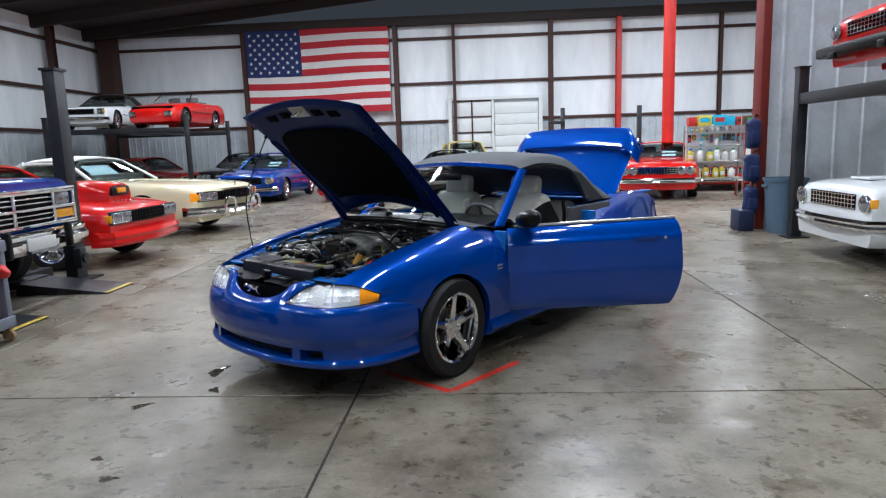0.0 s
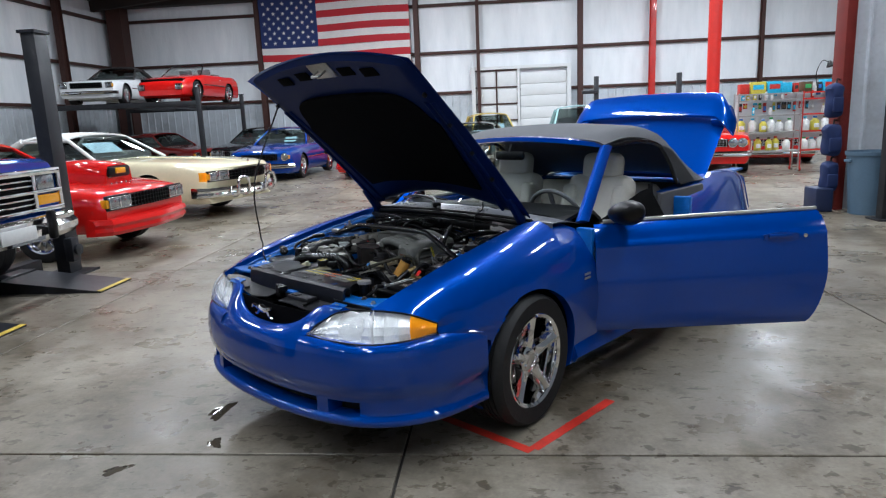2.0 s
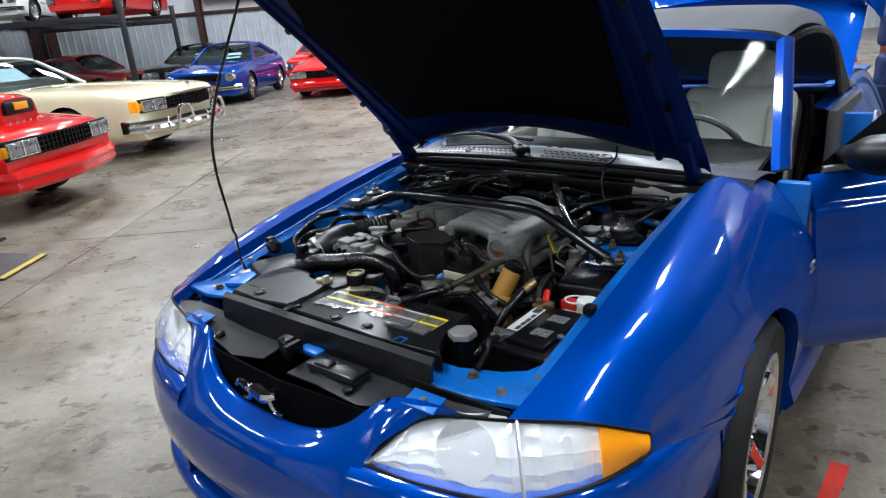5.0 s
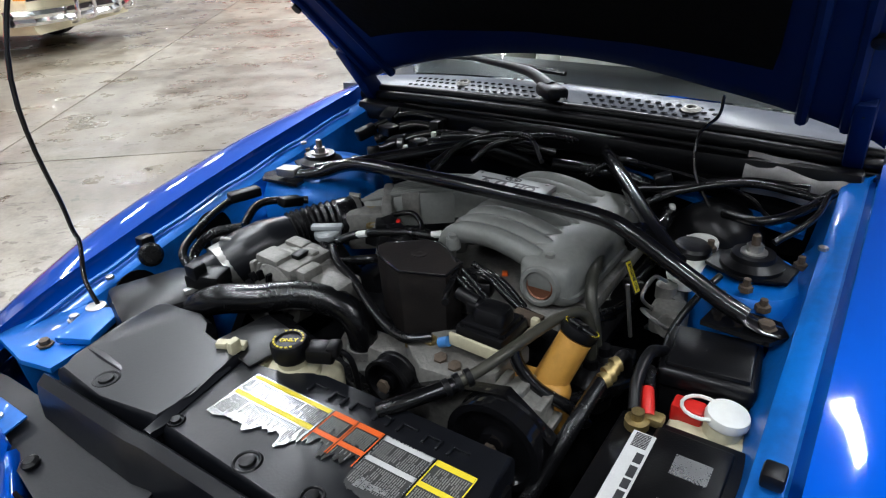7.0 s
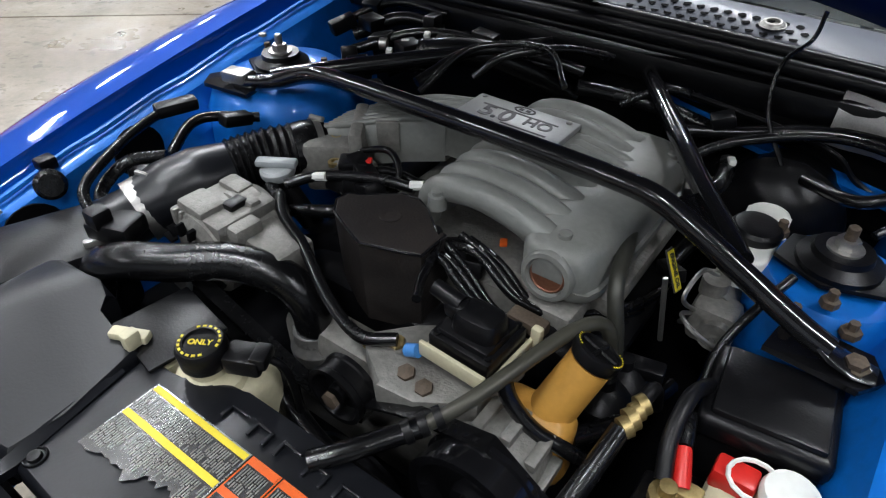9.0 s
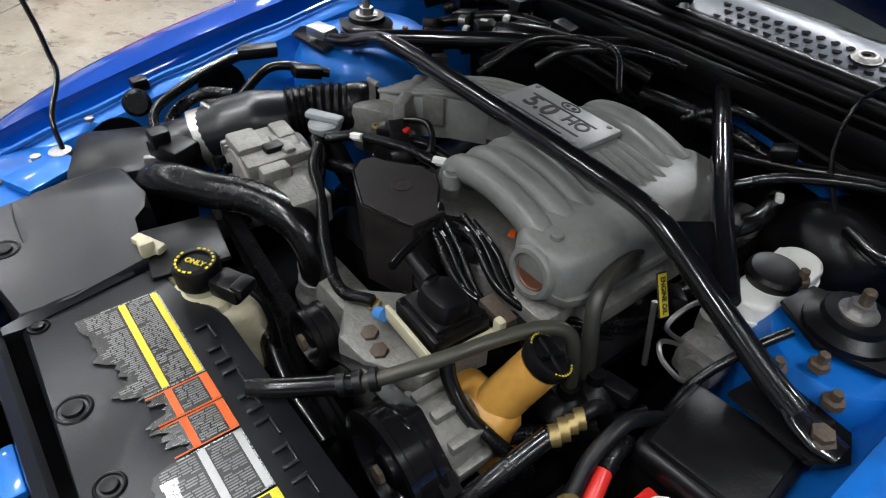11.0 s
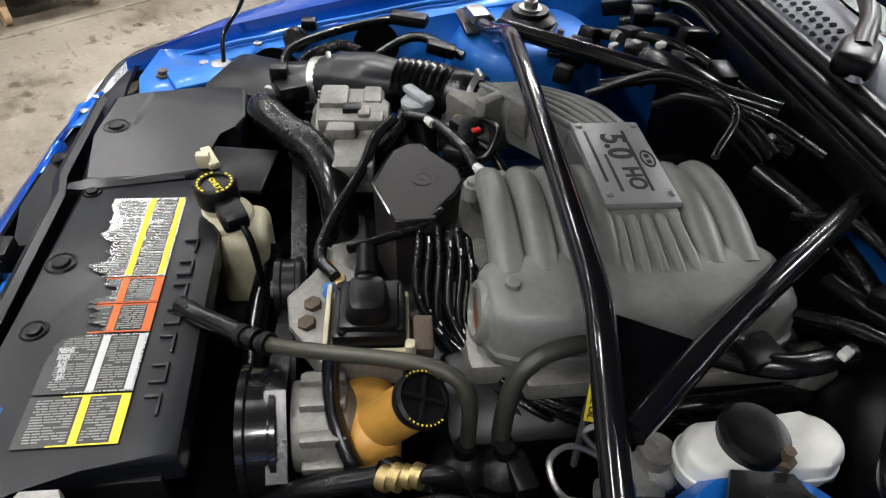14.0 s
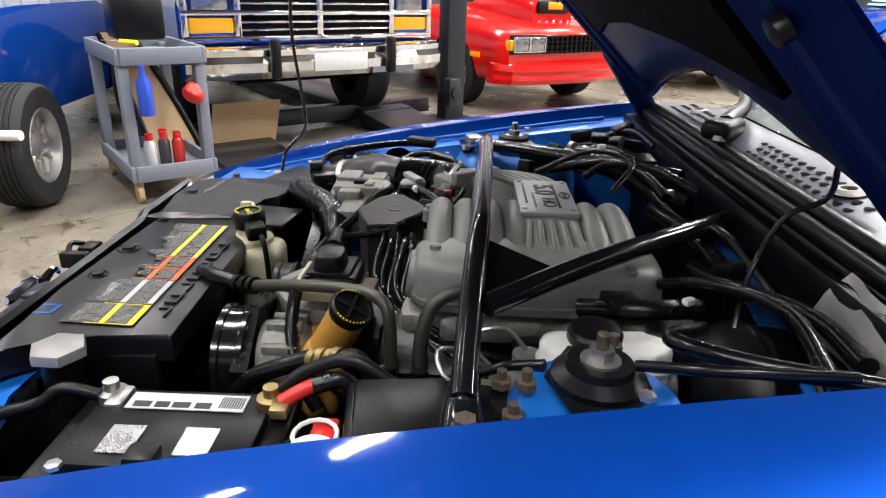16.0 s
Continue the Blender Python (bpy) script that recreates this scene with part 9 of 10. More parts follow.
# blue fastback-nosed coupe facing the camera
other_car("royal blue two-door coupe with round headlamps and wide wheels", hall(-5.95, 14.0, 0, -1.5), NAVY, 4.7, 1.88, 0.22,
          [(0, 0.76), (0.06, 0.83), (0.8, 0.93), (1.6, 0.97), (2.6, 0.96), (3.5, 1.03), (4.5, 0.96), (4.7, 0.76)], wb=(1.0, 3.73), R=0.34,
          roof=(1.7, 2.35, 3.1, 4.0, 1.41, 0.62), lamps="round2", grille="dark", bumper="chrome", rim="five5", front_z=0.66)
other_car("black two-door coupe with round headlamps parked beside the blue one", hall(-8.0, 17.4, 0, 0), BLACKP, 4.8, 1.88, 0.23,
          [(0, 0.80), (0.06, 0.88), (1.4, 0.99), (1.6, 1.0), (3.6, 1.0), (4.6, 0.95), (4.75, 0.86), (4.8, 0.74)], wb=(0.95, 3.75), R=0.345,
          roof=(1.65, 2.35, 3.2, 3.95, 1.44, 0.62), lamps="round4", front_z=0.68)
wedge = other_car("red wedge-nosed coupe with black lower grille", hall(-2.94, 13.85, 0, -4), RED, 4.85, 1.86, 0.19,
                  [(0, 0.62), (0.08, 0.68), (1.2, 0.86), (1.5, 0.90), (3.8, 0.95), (4.75, 0.92), (4.85, 0.75)], wb=(1.0, 3.57), R=0.325,
                  roof=(1.45, 2.25, 2.95, 4.1, 1.27, 0.58), lamps="rect4", grille="dark", bumper="body", rim="dish", front_z=0.56)
bm_ = bmesh.new()
for s_ in (0.38, -0.38):
    box(bm_, (s_, -0.02, 0.36), (0.24, 0.05, 0.09), 0.015)
part("fog_lamp", bm_, REFLECT, wedge)
other_car("red hatchback with its hood raised", hall(-4.1, 18.6, 0, 0), RED, 4.6, 1.8, 0.2, roof=(1.45, 2.1, 2.9, 3.9, 1.27, 0.58), lamps="rect2", grille="dark", bumper="body", front_z=0.58)

# cars below and on the far storage lift
other_car("pale beige roadster with hardtop under the storage lift", hall(-11.6, 16.6, 0, 78), BEIGE, 4.4, 1.78, 0.22, roof=(1.5, 2.0, 2.7, 3.1, 1.29, 0.58), lamps="rect2", front_z=0.62, card=False)
other_car("dark red sedan under the storage lift", hall(-9.4, 18.8, 0, 70), MAROON, 4.6, 1.8, 0.22, roof=(1.5, 2.1, 3.2, 3.9, 1.40, 0.60), lamps="rect2", front_z=0.64, card=False)


def four_post(name, m, W, Lg, deck, post_h, label):
    """Four-post lift: posts on feet, two runways, cross beams."""
    li = thing(name, label, "car lift", "car lifts", m)
    for sx in (-1, 1):
        for sy in (-1, 1):
            bm = bmesh.new()
            box(bm, (sx * W / 2, sy * Lg / 2, post_h / 2), (0.14, 0.14, post_h), 0.008)
            box(bm, (sx * W / 2, sy * Lg / 2, 0.01), (0.3, 0.3, 0.02))
            box(bm, (sx * W / 2, sy * Lg / 2, post_h), (0.18, 0.16, 0.02))
            part("post", bm, LIFTBLACK, li)
        bm = bmesh.new()
        box(bm, (sx * 0.62, 0, deck), (0.48, Lg - 0.1, 0.12), 0.012)
        for k in range(12):
            box(bm, (sx * 0.62, -Lg / 2 + (k + 0.5) * Lg / 12, deck + 0.062), (0.44, 0.02, 0.006))
        part("runway", bm, LIFTBLACK, li)
    for sy in (-1, 1):
        part("cross_beam", bx((0, sy * Lg / 2, deck - 0.02), (W, 0.12, 0.16), 0.01), LIFTBLACK, li)
    return li


four_post("storage_lift", hall(-11.2, 18.95, 0, 8), 4.4, 5.6, 2.32, 2.78, "black four-post storage lift holding two cars")
other_car("white convertible with dark soft top on the storage lift", hall(-12.16, 16.4, 2.38, 8), WHITE, 4.6, 1.80, 0.22,
          [(0, 0.66), (0.06, 0.73), (1.0, 0.82), (1.9, 0.87), (3.8, 0.90), (4.5, 0.86), (4.6, 0.7)], wb=(0.85, 3.55), R=0.325,
          roof=(1.8, 2.5, 3.1, 3.75, 1.32, 0.60), roof_mat=DARKCLOTH, lamps="rect2", grille="dark", rim="spoke", front_z=0.60, card=False, bump=0.05)
rx = other_car("red roadster with its top down on the storage lift", hall(-9.62, 16.1, 2.38, 0), RED, 4.3, 1.72, 0.18,
               [(0, 0.46), (0.06, 0.56), (0.5, 0.72), (1.2, 0.82), (1.6, 0.86), (3.2, 0.88), (4.1, 0.86), (4.3, 0.62)],
               [(0, 0.80), (0.15, 0.90), (0.6, 1.0), (3.6, 1.0), (4.15, 0.94), (4.3, 0.84)], wb=(0.78, 3.2), R=0.31, roof=None, lamps="rect2", grille=False, bumper=None, front_z=0.42)
bm_ = bmesh.new()
sheet(bm_, [[(-0.64, 1.5, 0.87), (0.64, 1.5, 0.87)], [(-0.52, 2.05, 1.20), (0.52, 2.05, 1.20)]])
thicken(bm_, 0.006)
part("windscreen", bm_, GLASS, rx)
hose("screen_frame", [(-0.66, 1.48, 0.85), (-0.53, 2.05, 1.21), (0.53, 2.05, 1.21), (0.66, 1.48, 0.85)], 0.024, BLACKP, rx, straight=True, seg=8)
bm_ = bmesh.new()
box(bm_, (0, 3.0, 0.90), (1.1, 0.5, 0.1), 0.04)
for s_ in (0.32, -0.32):
    box(bm_, (s_, 2.5, 0.92), (0.42, 0.14, 0.35), 0.05)
part("folded_top", bm_, GREYTRIM, rx)

# far centre row
other_car("dark coupe with a card in its windscreen in the far row", hall(-0.5, 15.3, 0, -8), BLACKP, 4.8, 1.85, 0.22, roof=(1.6, 2.3, 3.1, 3.9, 1.32, 0.62), lamps="round4", front_z=0.66)
other_car("yellow pickup in the far row", hall(0.9, 18.6, 0, 15), paint("pale_yellow", (0.55, 0.42, 0.12), 0), 4.9, 1.85, 0.3, roof=(1.6, 2.1, 2.9, 3.2, 1.62, 0.62), lamps="round2", front_z=0.8)
other_car("pale teal pickup in the far row", hall(3.2, 16.2, 0, 0), paint("pale_teal", (0.30, 0.46, 0.47), 0), 4.9, 1.9, 0.3,
          [(0, 0.85), (0.1, 0.98), (1.4, 1.08), (1.5, 1.10), (3.6, 1.05), (4.8, 1.02), (4.9, 0.9)], roof=(1.55, 2.0, 2.75, 3.1, 1.72, 0.64), lamps="round2", front_z=0.86)
other_car("red sedan with wide chrome grille and twin round lamps", hall(5.2, 11.6, 0, -16), RED, 5.2, 1.95, 0.26,
          [(0, 0.80), (0.06, 0.88), (1.5, 0.97), (4.0, 0.98), (5.1, 0.9), (5.2, 0.75)], wb=(1.05, 4.0), R=0.35, roof=(1.8, 2.4, 3.4, 4.1, 1.38, 0.66), lamps="round4", front_z=0.72)
other_car("red roadster with chrome bumper behind the supply rack", hall(7.75, 13.9, 0, -14), RED, 4.6, 1.85, 0.2,
          [(0, 0.64), (0.08, 0.72), (1.4, 0.86), (3.6, 0.88), (4.5, 0.84), (4.6, 0.7)], wb=(0.95, 3.4), R=0.33, roof=(1.5, 2.0, 2.7, 3.3, 1.24, 0.56), lamps="rect2", front_z=0.56, card=False)

# white compact under the east lift and the red one above it
falcon = other_car("white compact with round lamps and full-width silver grille", hall(5.05, 3.35, 0, -90), WHITE, 4.6, 1.80, 0.24,
                   [(0, 0.80), (0.05, 0.87), (0.4, 0.92), (1.5, 0.97), (3.5, 0.97), (4.5, 0.9), (4.6, 0.78)], wb=(0.9, 3.68), R=0.33, roof=(1.65, 2.2, 3.1, 3.7, 1.38, 0.6), lamps="round2", grille=True, front_z=0.72, card=False)
bm_ = bmesh.new()
box(bm_, (0, 0.55, 0.955), (0.4, 0.5, 0.03), 0.012)
part("hood_bulge", bm_, WHITE, falcon)
four_post("car_lift", hall(7.6, 3.45, 0, 90), 3.3, 4.3, 2.0, 2.42, "black four-post lift with a red car on its runways")
lifted = other_car("red sedan with black bumper raised on the lift", hall(5.35, 3.3, 2.06, -90), RED, 4.7, 1.85, 0.24, wb=(1.0, 3.6), R=0.33, roof=(1.6, 2.2, 3.1, 3.8, 1.36, 0.62), lamps="round2", bumper=None, front_z=0.66, card=False)
bm_ = bmesh.new()
box(bm_, (0, -0.09, 0.42), (1.84, 0.16, 0.13), 0.03)
for s_ in (0.5, -0.5):
    box(bm_, (s_, -0.17, 0.36), (0.14, 0.05, 0.08), 0.01)
part("bumper", bm_, BLACK, lifted)


def truck():
    """The blue and silver pickup on the near lift."""
    t = thing("pickup_truck", "blue and silver pickup with chrome bumper, amber signals and open grille", "pickup truck", "", hall(-3.75, 1.5, 0.12, 90))
    L, hw = 5.2, 0.98
    top = [(0, 1.12), (0.08, 1.16), (1.5, 1.2), (5.2, 1.2)]
    rings = []
    for y in sorted({0.0, 0.03, 0.08} | {L * k / 52 for k in range(53)}):
        zt = lerp(top, y)
        side = [(hw * a, 0.5 + (zt - 0.5) * f) for a, f in ((0.95, 0), (0.99, 0.08), (1, 0.16), (1, 0.24), (1, 0.32), (1, 0.4), (1, 0.48), (1, 0.56), (1, 0.64), (0.99, 0.72), (0.985, 0.8), (0.97, 0.88), (0.95, 0.95))] + [(hw * 0.92, zt), (hw * 0.6, zt + 0.015), (hw * 0.1, zt + 0.02)]
        rings.append([Vector((x, y, z)) for x, z in side] + [Vector((-x, y, z)) for x, z in reversed(side)])
    bm = bmesh.new()
    ring_loft(bm, rings)
    for y in (0.85, 4.1):
        arch_cut(bm, y, 0.42, 0.47, 0.6)
    for f in bm.faces:
        c = f.calc_center_median()
        f.material_index = 1 if 0.62 < c.z < 0.98 and abs(c.x) > 0.8 else 0
    part("body", bm, [NAVY, SILVER], t, "", 42)
    part("chassis", bx((0, 2.6, 0.5), (1.1, 4.9, 0.25)), DARK, t)
    for y in (0.85, 4.1):
        for s in (1, -1):
            add_wheel(t, s * 0.82, y, 0.36, 0.38, 0.25, 0.21, "dish", STEEL)
    bm = bmesh.new()
    for s in (1, -1):
        for z0 in (0.78, 0.95):
            box(bm, (s * 0.3, -0.012, z0), (0.54, 0.03, 0.135), 0.01)
    part("grille_backing", bm, DARK, t)
    bm = bmesh.new()
    for z, h in ((0.695, 0.05), (0.865, 0.035), (1.045, 0.06)):
        box(bm, (0, -0.03, z), (1.94, 0.07, h), 0.010)
    box(bm, (0, -0.03, 0.865), (0.05, 0.05, 0.33), 0.008)
    for s in (1, -1):
        box(bm, (s * 0.60, -0.03, 0.865), (0.045, 0.06, 0.36), 0.008)
        box(bm, (s * 0.95, -0.03, 0.865), (0.045, 0.06, 0.39), 0.008)
        for z in (0.755, 0.805, 0.925, 0.975):
            box(bm, (s * 0.3, -0.03, z), (0.56, 0.03, 0.017), 0.004)
    part("grille", bm, CHROME, t)
    for s in (1, -1):
        bm = bmesh.new()
        box(bm, (s * 0.775, -0.02, 0.935), (0.24, 0.05, 0.16), 0.015)
        part("headlamp", bm, LAMPFACE, t)
        bm = bmesh.new()
        box(bm, (s * 0.775, -0.025, 0.785), (0.29, 0.06, 0.095), 0.012)
        part("turn_signal", bm, AMBER, t)
    rings = []
    for k in range(15):
        u = -1 + k / 7
        y = -0.20 + 0.10 * u ** 4
        rings.append([Vector((u * 1.0, y + dy, z)) for dy, z in ((0.0, 0.45), (-0.05, 0.50), (-0.055, 0.56), (-0.02, 0.60), (-0.03, 0.64), (0.0, 0.66), (0.06, 0.66), (0.06, 0.45))])
    bm = bmesh.new()
    ring_loft(bm, rings)
    part("bumper", bm, CHROME, t)
    for s in (0.45, -0.45):
        bm = bmesh.new()
        box(bm, (s, -0.28, 0.585), (0.065, 0.07, 0.26), 0.02)
        part("bumper_guard", bm, BLACK, t)
    part("number_plate", bx((0.05, -0.262, 0.55), (0.42, 0.012, 0.12), 0.004), PAPER, t)
    bm = bmesh.new()
    for s in (1, -1):
        tube(bm, [(s * 0.9, 1.45, 1.18), (s * 0.72, 1.95, 1.70)], 0.04, 8, straight=True)
        tube(bm, [(s * 0.9, 3.0, 1.18), (s * 0.72, 2.85, 1.70)], 0.06, 8, straight=True)
    box(bm, (0, 2.4, 1.73), (1.5, 1.1, 0.08), 0.03)
    part("cab", bm, NAVY, t)
    bm = bmesh.new()
    sheet(bm, [[(-0.88, 1.45, 1.18), (0.88, 1.45, 1.18)], [(-0.7, 1.95, 1.70), (0.7, 1.95, 1.70)]])
    thicken(bm, 0.006)
    part("windscreen", bm, GLASS, t)
    return t


truck()


def near_lift():
    """Two-post style lift under the truck: post, runways and yellow-edged ramps."""
    li = thing("drive_on_lift", "black drive-on lift with yellow-edged ramp plates under the pickup", "car lift", "car lifts", hall(-4.15, 3.05))
    bm = bmesh.new()
    box(bm, (0, 0, 1.26), (0.15, 0.20, 2.52), 0.008)
    box(bm, (0, 0, 2.53), (0.19, 0.24, 0.03))
    box(bm, (0, 0, 0.012), (0.42, 0.42, 0.024))
    part("post", bm, LIFTBLACK, li)
    bm = bmesh.new()
    box(bm, (0.11, -0.07, 0.28), (0.10, 0.13, 0.26), 0.02)
    lathe(bm, [(0, 0), (0.06, 0), (0.06, 0.04), (0, 0.05)], (0.15, -0.06, 0.28), (1, 0, 0), 16)
    part("lock_box", bm, LIFTBLACK, li)
    for v in (-0.62, -2.15):
        bm = bmesh.new()
        box(bm, (-2.6, v, 0.10), (5.0, 0.5, 0.09), 0.01)
        part("runway", bm, LIFTBLACK, li)
        bm = bmesh.new()
        q = [(-0.15, 0.0), (0.90, 0.0), (0.90, 0.012), (-0.15, 0.13)]
        vs = []
        for y in (v - 0.26, v + 0.26):
            vs.append([bm.verts.new((x, y, z)) for x, z in q])
        bm.faces.new(vs[0])
        bm.faces.new(vs[1][::-1])
        for i in range(4):
            bm.faces.new((vs[0][i], vs[1][i], vs[1][(i + 1) % 4], vs[0][(i + 1) % 4]))
        bmesh.ops.recalc_face_normals(bm, faces=bm.faces)
        rp = part("ramp", bm, LIFTBLACK, li)
        part("edge_stripe", bx((0.878, v, 0.0165), (0.05, 0.51, 0.006)), HAZARD, rp, "yellow painted edge")
    part("cross_beam", bx((-0.35, -1.4, 0.11), (0.16, 2.7, 0.13), 0.01), LIFTBLACK, li)


near_lift()


def service_cart():
    c = thing("service_cart", "grey plastic two-tier service cart with tools and spray cans", "cart", "", hall(-3.42, 0.22, 0, 90))
    for x in (-0.2, 0.2):
        for y in (-0.34, 0.34):
            bm = bmesh.new()
            box(bm, (x, y, 0.47), (0.06, 0.07, 0.68), 0.012)
            part("upright", bm, CARTGREY, c)
            bm = bmesh.new()
            cyl(bm, (x - 0.015, y, 0.05), (x + 0.015, y, 0.05), 0.05, seg=16)
            box(bm, (x, y, 0.10), (0.04, 0.04, 0.05))
            part("caster", bm, BOARD, c)
    for z in (0.17, 0.80):
        tr = part("tray", bx((0, 0, z - 0.03), (0.46, 0.78, 0.025), 0.008), CARTGREY, c)
        for s in (1, -1):
            part("tray_side", bx((s * 0.225, 0, z), (0.025, 0.78, 0.09), 0.008), CARTGREY, tr)
            part("tray_end", bx((0, s * 0.385, z), (0.425, 0.025, 0.09), 0.008), CARTGREY, tr)
    cans = [(-0.10, -0.28, (0.6, 0.6, 0.6)), (-0.02, -0.27, (0.05, 0.05, 0.06)), (0.05, -0.29, (0.5, 0.03, 0.02)), (0.0, -0.18, (0.55, 0.55, 0.5))]
    for x, y, col in cans:
        k = thing("spray_can", "upright aerosol can with red cap on the cart's lower tray", "spray can", "cans on the cart", hall(-3.42, 0.22, 0.155, 90) @ pose(x, y, 0))
        bm = bmesh.new()
        lathe(bm, [(0, 0), (0.033, 0), (0.033, 0.16), (0.022, 0.18)], seg=16)
        part("can", bm, mat("can_print", col, 0.3, 0.3), k)
        bm = bmesh.new()
        lathe(bm, [(0, 0.178), (0.022, 0.178), (0.022, 0.215), (0.01, 0.22), (0, 0.22)], seg=16)
        part("cap", bm, REDPL, k)
    k = thing("bottle", "blue bottle hung on the cart's side", "bottle", "", hall(-3.42, 0.22, 0.50, 90) @ pose(-0.12, -0.42, 0))
    bm = bmesh.new()
    lathe(bm, [(0, 0), (0.038, 0.0), (0.04, 0.02), (0.04, 0.17), (0.015, 0.22), (0.015, 0.26), (0, 0.26)], seg=16)
    part("bottle_body", bm, mat("blue_bottle_plastic", (0.02, 0.06, 0.40), 0.3), k)
    k = thing("screwdriver", "yellow-handled screwdriver on the cart's top tray", "tool", "", hall(-3.42, 0.22, 0.86, 90) @ pose(-0.12, -0.22, 0.0, 0, 0, 30))
    bm = bmesh.new()
    tube(bm, [(0, -0.06, 0), (0, 0.06, 0)], 0.014, 8, straight=True)
    part("handle", bm, YELLOW, k)
    bm = bmesh.new()
    tube(bm, [(0, 0.06, 0), (0, 0.2, 0)], 0.004, 6, straight=True)
    part("blade", bm, STEEL, k)
    k = thing("rag", "crumpled red shop rag on the cart", "rag", "", hall(-3.42, 0.22, 0.60, 90) @ pose(0.14, -0.40, 0))
    bm = bmesh.new()
    bmesh.ops.create_icosphere(bm, subdivisions=3, radius=0.055)
    for v in bm.verts:
        v.co *= 1 + 0.35 * noise.noise(v.co * 22)
    part("cloth", bm, REDPL, k)
    k = thing("black_box", "black plastic tool case on the cart's top", "tool case", "", hall(-3.42, 0.22, 0.85, 90) @ pose(0.0, 0.1, 0.12))
    part("case", bx((0, 0, 0), (0.28, 0.24, 0.24), 0.03), BLACK, k)


service_cart()


def leaning_panel():
    """A curved black plastic trim panel with a bare tan back, leant on the lift beside the cart."""
    p = thing("trim_panel", "curved black plastic trim panel with tan back leaning beside the cart", "panel", "", hall(-3.50, 0.60, 0, 96))
    g = []
    for k in range(13):
        f = k / 12
        g.append([(-0.04 - 0.30 * f ** 1.6 + w * (0.34 - 0.16 * f), 0.02 + 0.28 * f + 0.05 * math.sin(math.pi * f), 0.012 + 0.86 * f) for w in (-1.0, -0.66, -0.33, 0.0)])
    bm = bmesh.new()
    sheet(bm, g)
    thicken(bm, 0.008)
    part("shell", bm, BOARD, p, "bare tan back")
    hose("rim", [row[-1] for row in g], 0.022, BLACK, p, "black rolled edge", seg=8)
    hose("rim", [row[0] for row in g], 0.016, BLACK, p, "black rolled edge", seg=8)


leaning_panel()


def hot_rod():
    """The open-wheeled blue rod beside the cart."""
    h = thing("hot_rod", "blue open-wheeled hot rod with wide front tyre", "car", "", hall(-3.2, -1.35, 0, 62))
    add_wheel(h, 0.72, 0.55, 0.33, 0.33, 0.22, 0.19, "dish", STEEL)
    add_wheel(h, -0.72, 0.55, 0.33, 0.33, 0.22, 0.19, "dish", STEEL)
    rings = []
    for y, w, z0, z1 in ((0.35, 0.3, 0.4, 0.75), (0.5, 0.4, 0.35, 0.95), (1.4, 0.5, 0.35, 1.0), (2.6, 0.6, 0.35, 1.0), (3.3, 0.5, 0.4, 0.9)):
        rings.append([Vector((x, y, z)) for x, z in ((-w, z0), (-w * 1.05, (z0 + z1) / 2), (-w * 0.9, z1), (w * 0.9, z1), (w * 1.05, (z0 + z1) / 2), (w, z0))])
    bm = bmesh.new()
    ring_loft(bm, rings)
    part("body", bm, NAVY, h)
    hose("axle", [(-0.7, 0.55, 0.33), (0.7, 0.55, 0.33)], 0.03, STEEL, h, straight=True)
    hose("nerf_bar", [(0.86, 0.2, 0.46), (0.3, 0.3, 0.44)], 0.025, WHITEPL, h, straight=True)
    for y in (2.75,):
        for s in (1, -1):
            add_wheel(h, s * 0.78, y, 0.38, 0.38, 0.3, 0.2, "dish", STEEL)
    p = thing("cardboard_sheet", "bent brown cardboard sheet leaning on the lift", "cardboard", "", hall(-3.95, 0.75))
    bm = bmesh.new()
    g = [[(0.12 * math.sin(z * 1.5) + 0.15 * z, -0.05 + 0.5 * t + 0.05 * z, z) for t in (0, 0.25, 0.5, 0.75, 1)] for z in (0.004, 0.12, 0.25, 0.38)]
    sheet(bm, g)
    thicken(bm, 0.006)
    part("sheet", bm, BOARD, p)


hot_rod()


def trash_can():
    t = thing("trash_can", "grey-blue round plastic trash can beside the partition", "trash can", "", hall(5.55, 5.66) @ Matrix.Scale(1.2, 4))
    bm = bmesh.new()
    lathe(bm, [(0, 0), (0.20, 0), (0.25, 0.66), (0.265, 0.66), (0.27, 0.70), (0.255, 0.70), (0.245, 0.64), (0.195, 0.02), (0, 0.02)], seg=32)
    part("bin", bm, BINBLUE, t)
    for s in (1, -1):
        part("handle", bx((s * 0.262, 0, 0.6), (0.03, 0.12, 0.035), 0.01), BINBLUE, t)


trash_can()


RACK_COLOURS = [(0.02, 0.14, 0.5), (0.5, 0.03, 0.02), (0.6, 0.6, 0.58), (0.025, 0.025, 0.028), (0.55, 0.48, 0.06), (0.05, 0.34, 0.10), (0.03, 0.40, 0.62), (0.10, 0.06, 0.03), (0.75, 0.75, 0.74)]
RACK_MATS = [mat("pack_print", c, 0.35, vary=0.3, scale=25) for c in RACK_COLOURS]
PEGBOARD = mat("white_pegboard", (0.62, 0.63, 0.64), 0.5, 0, 0, 0.08, 4, 0.2, 200)


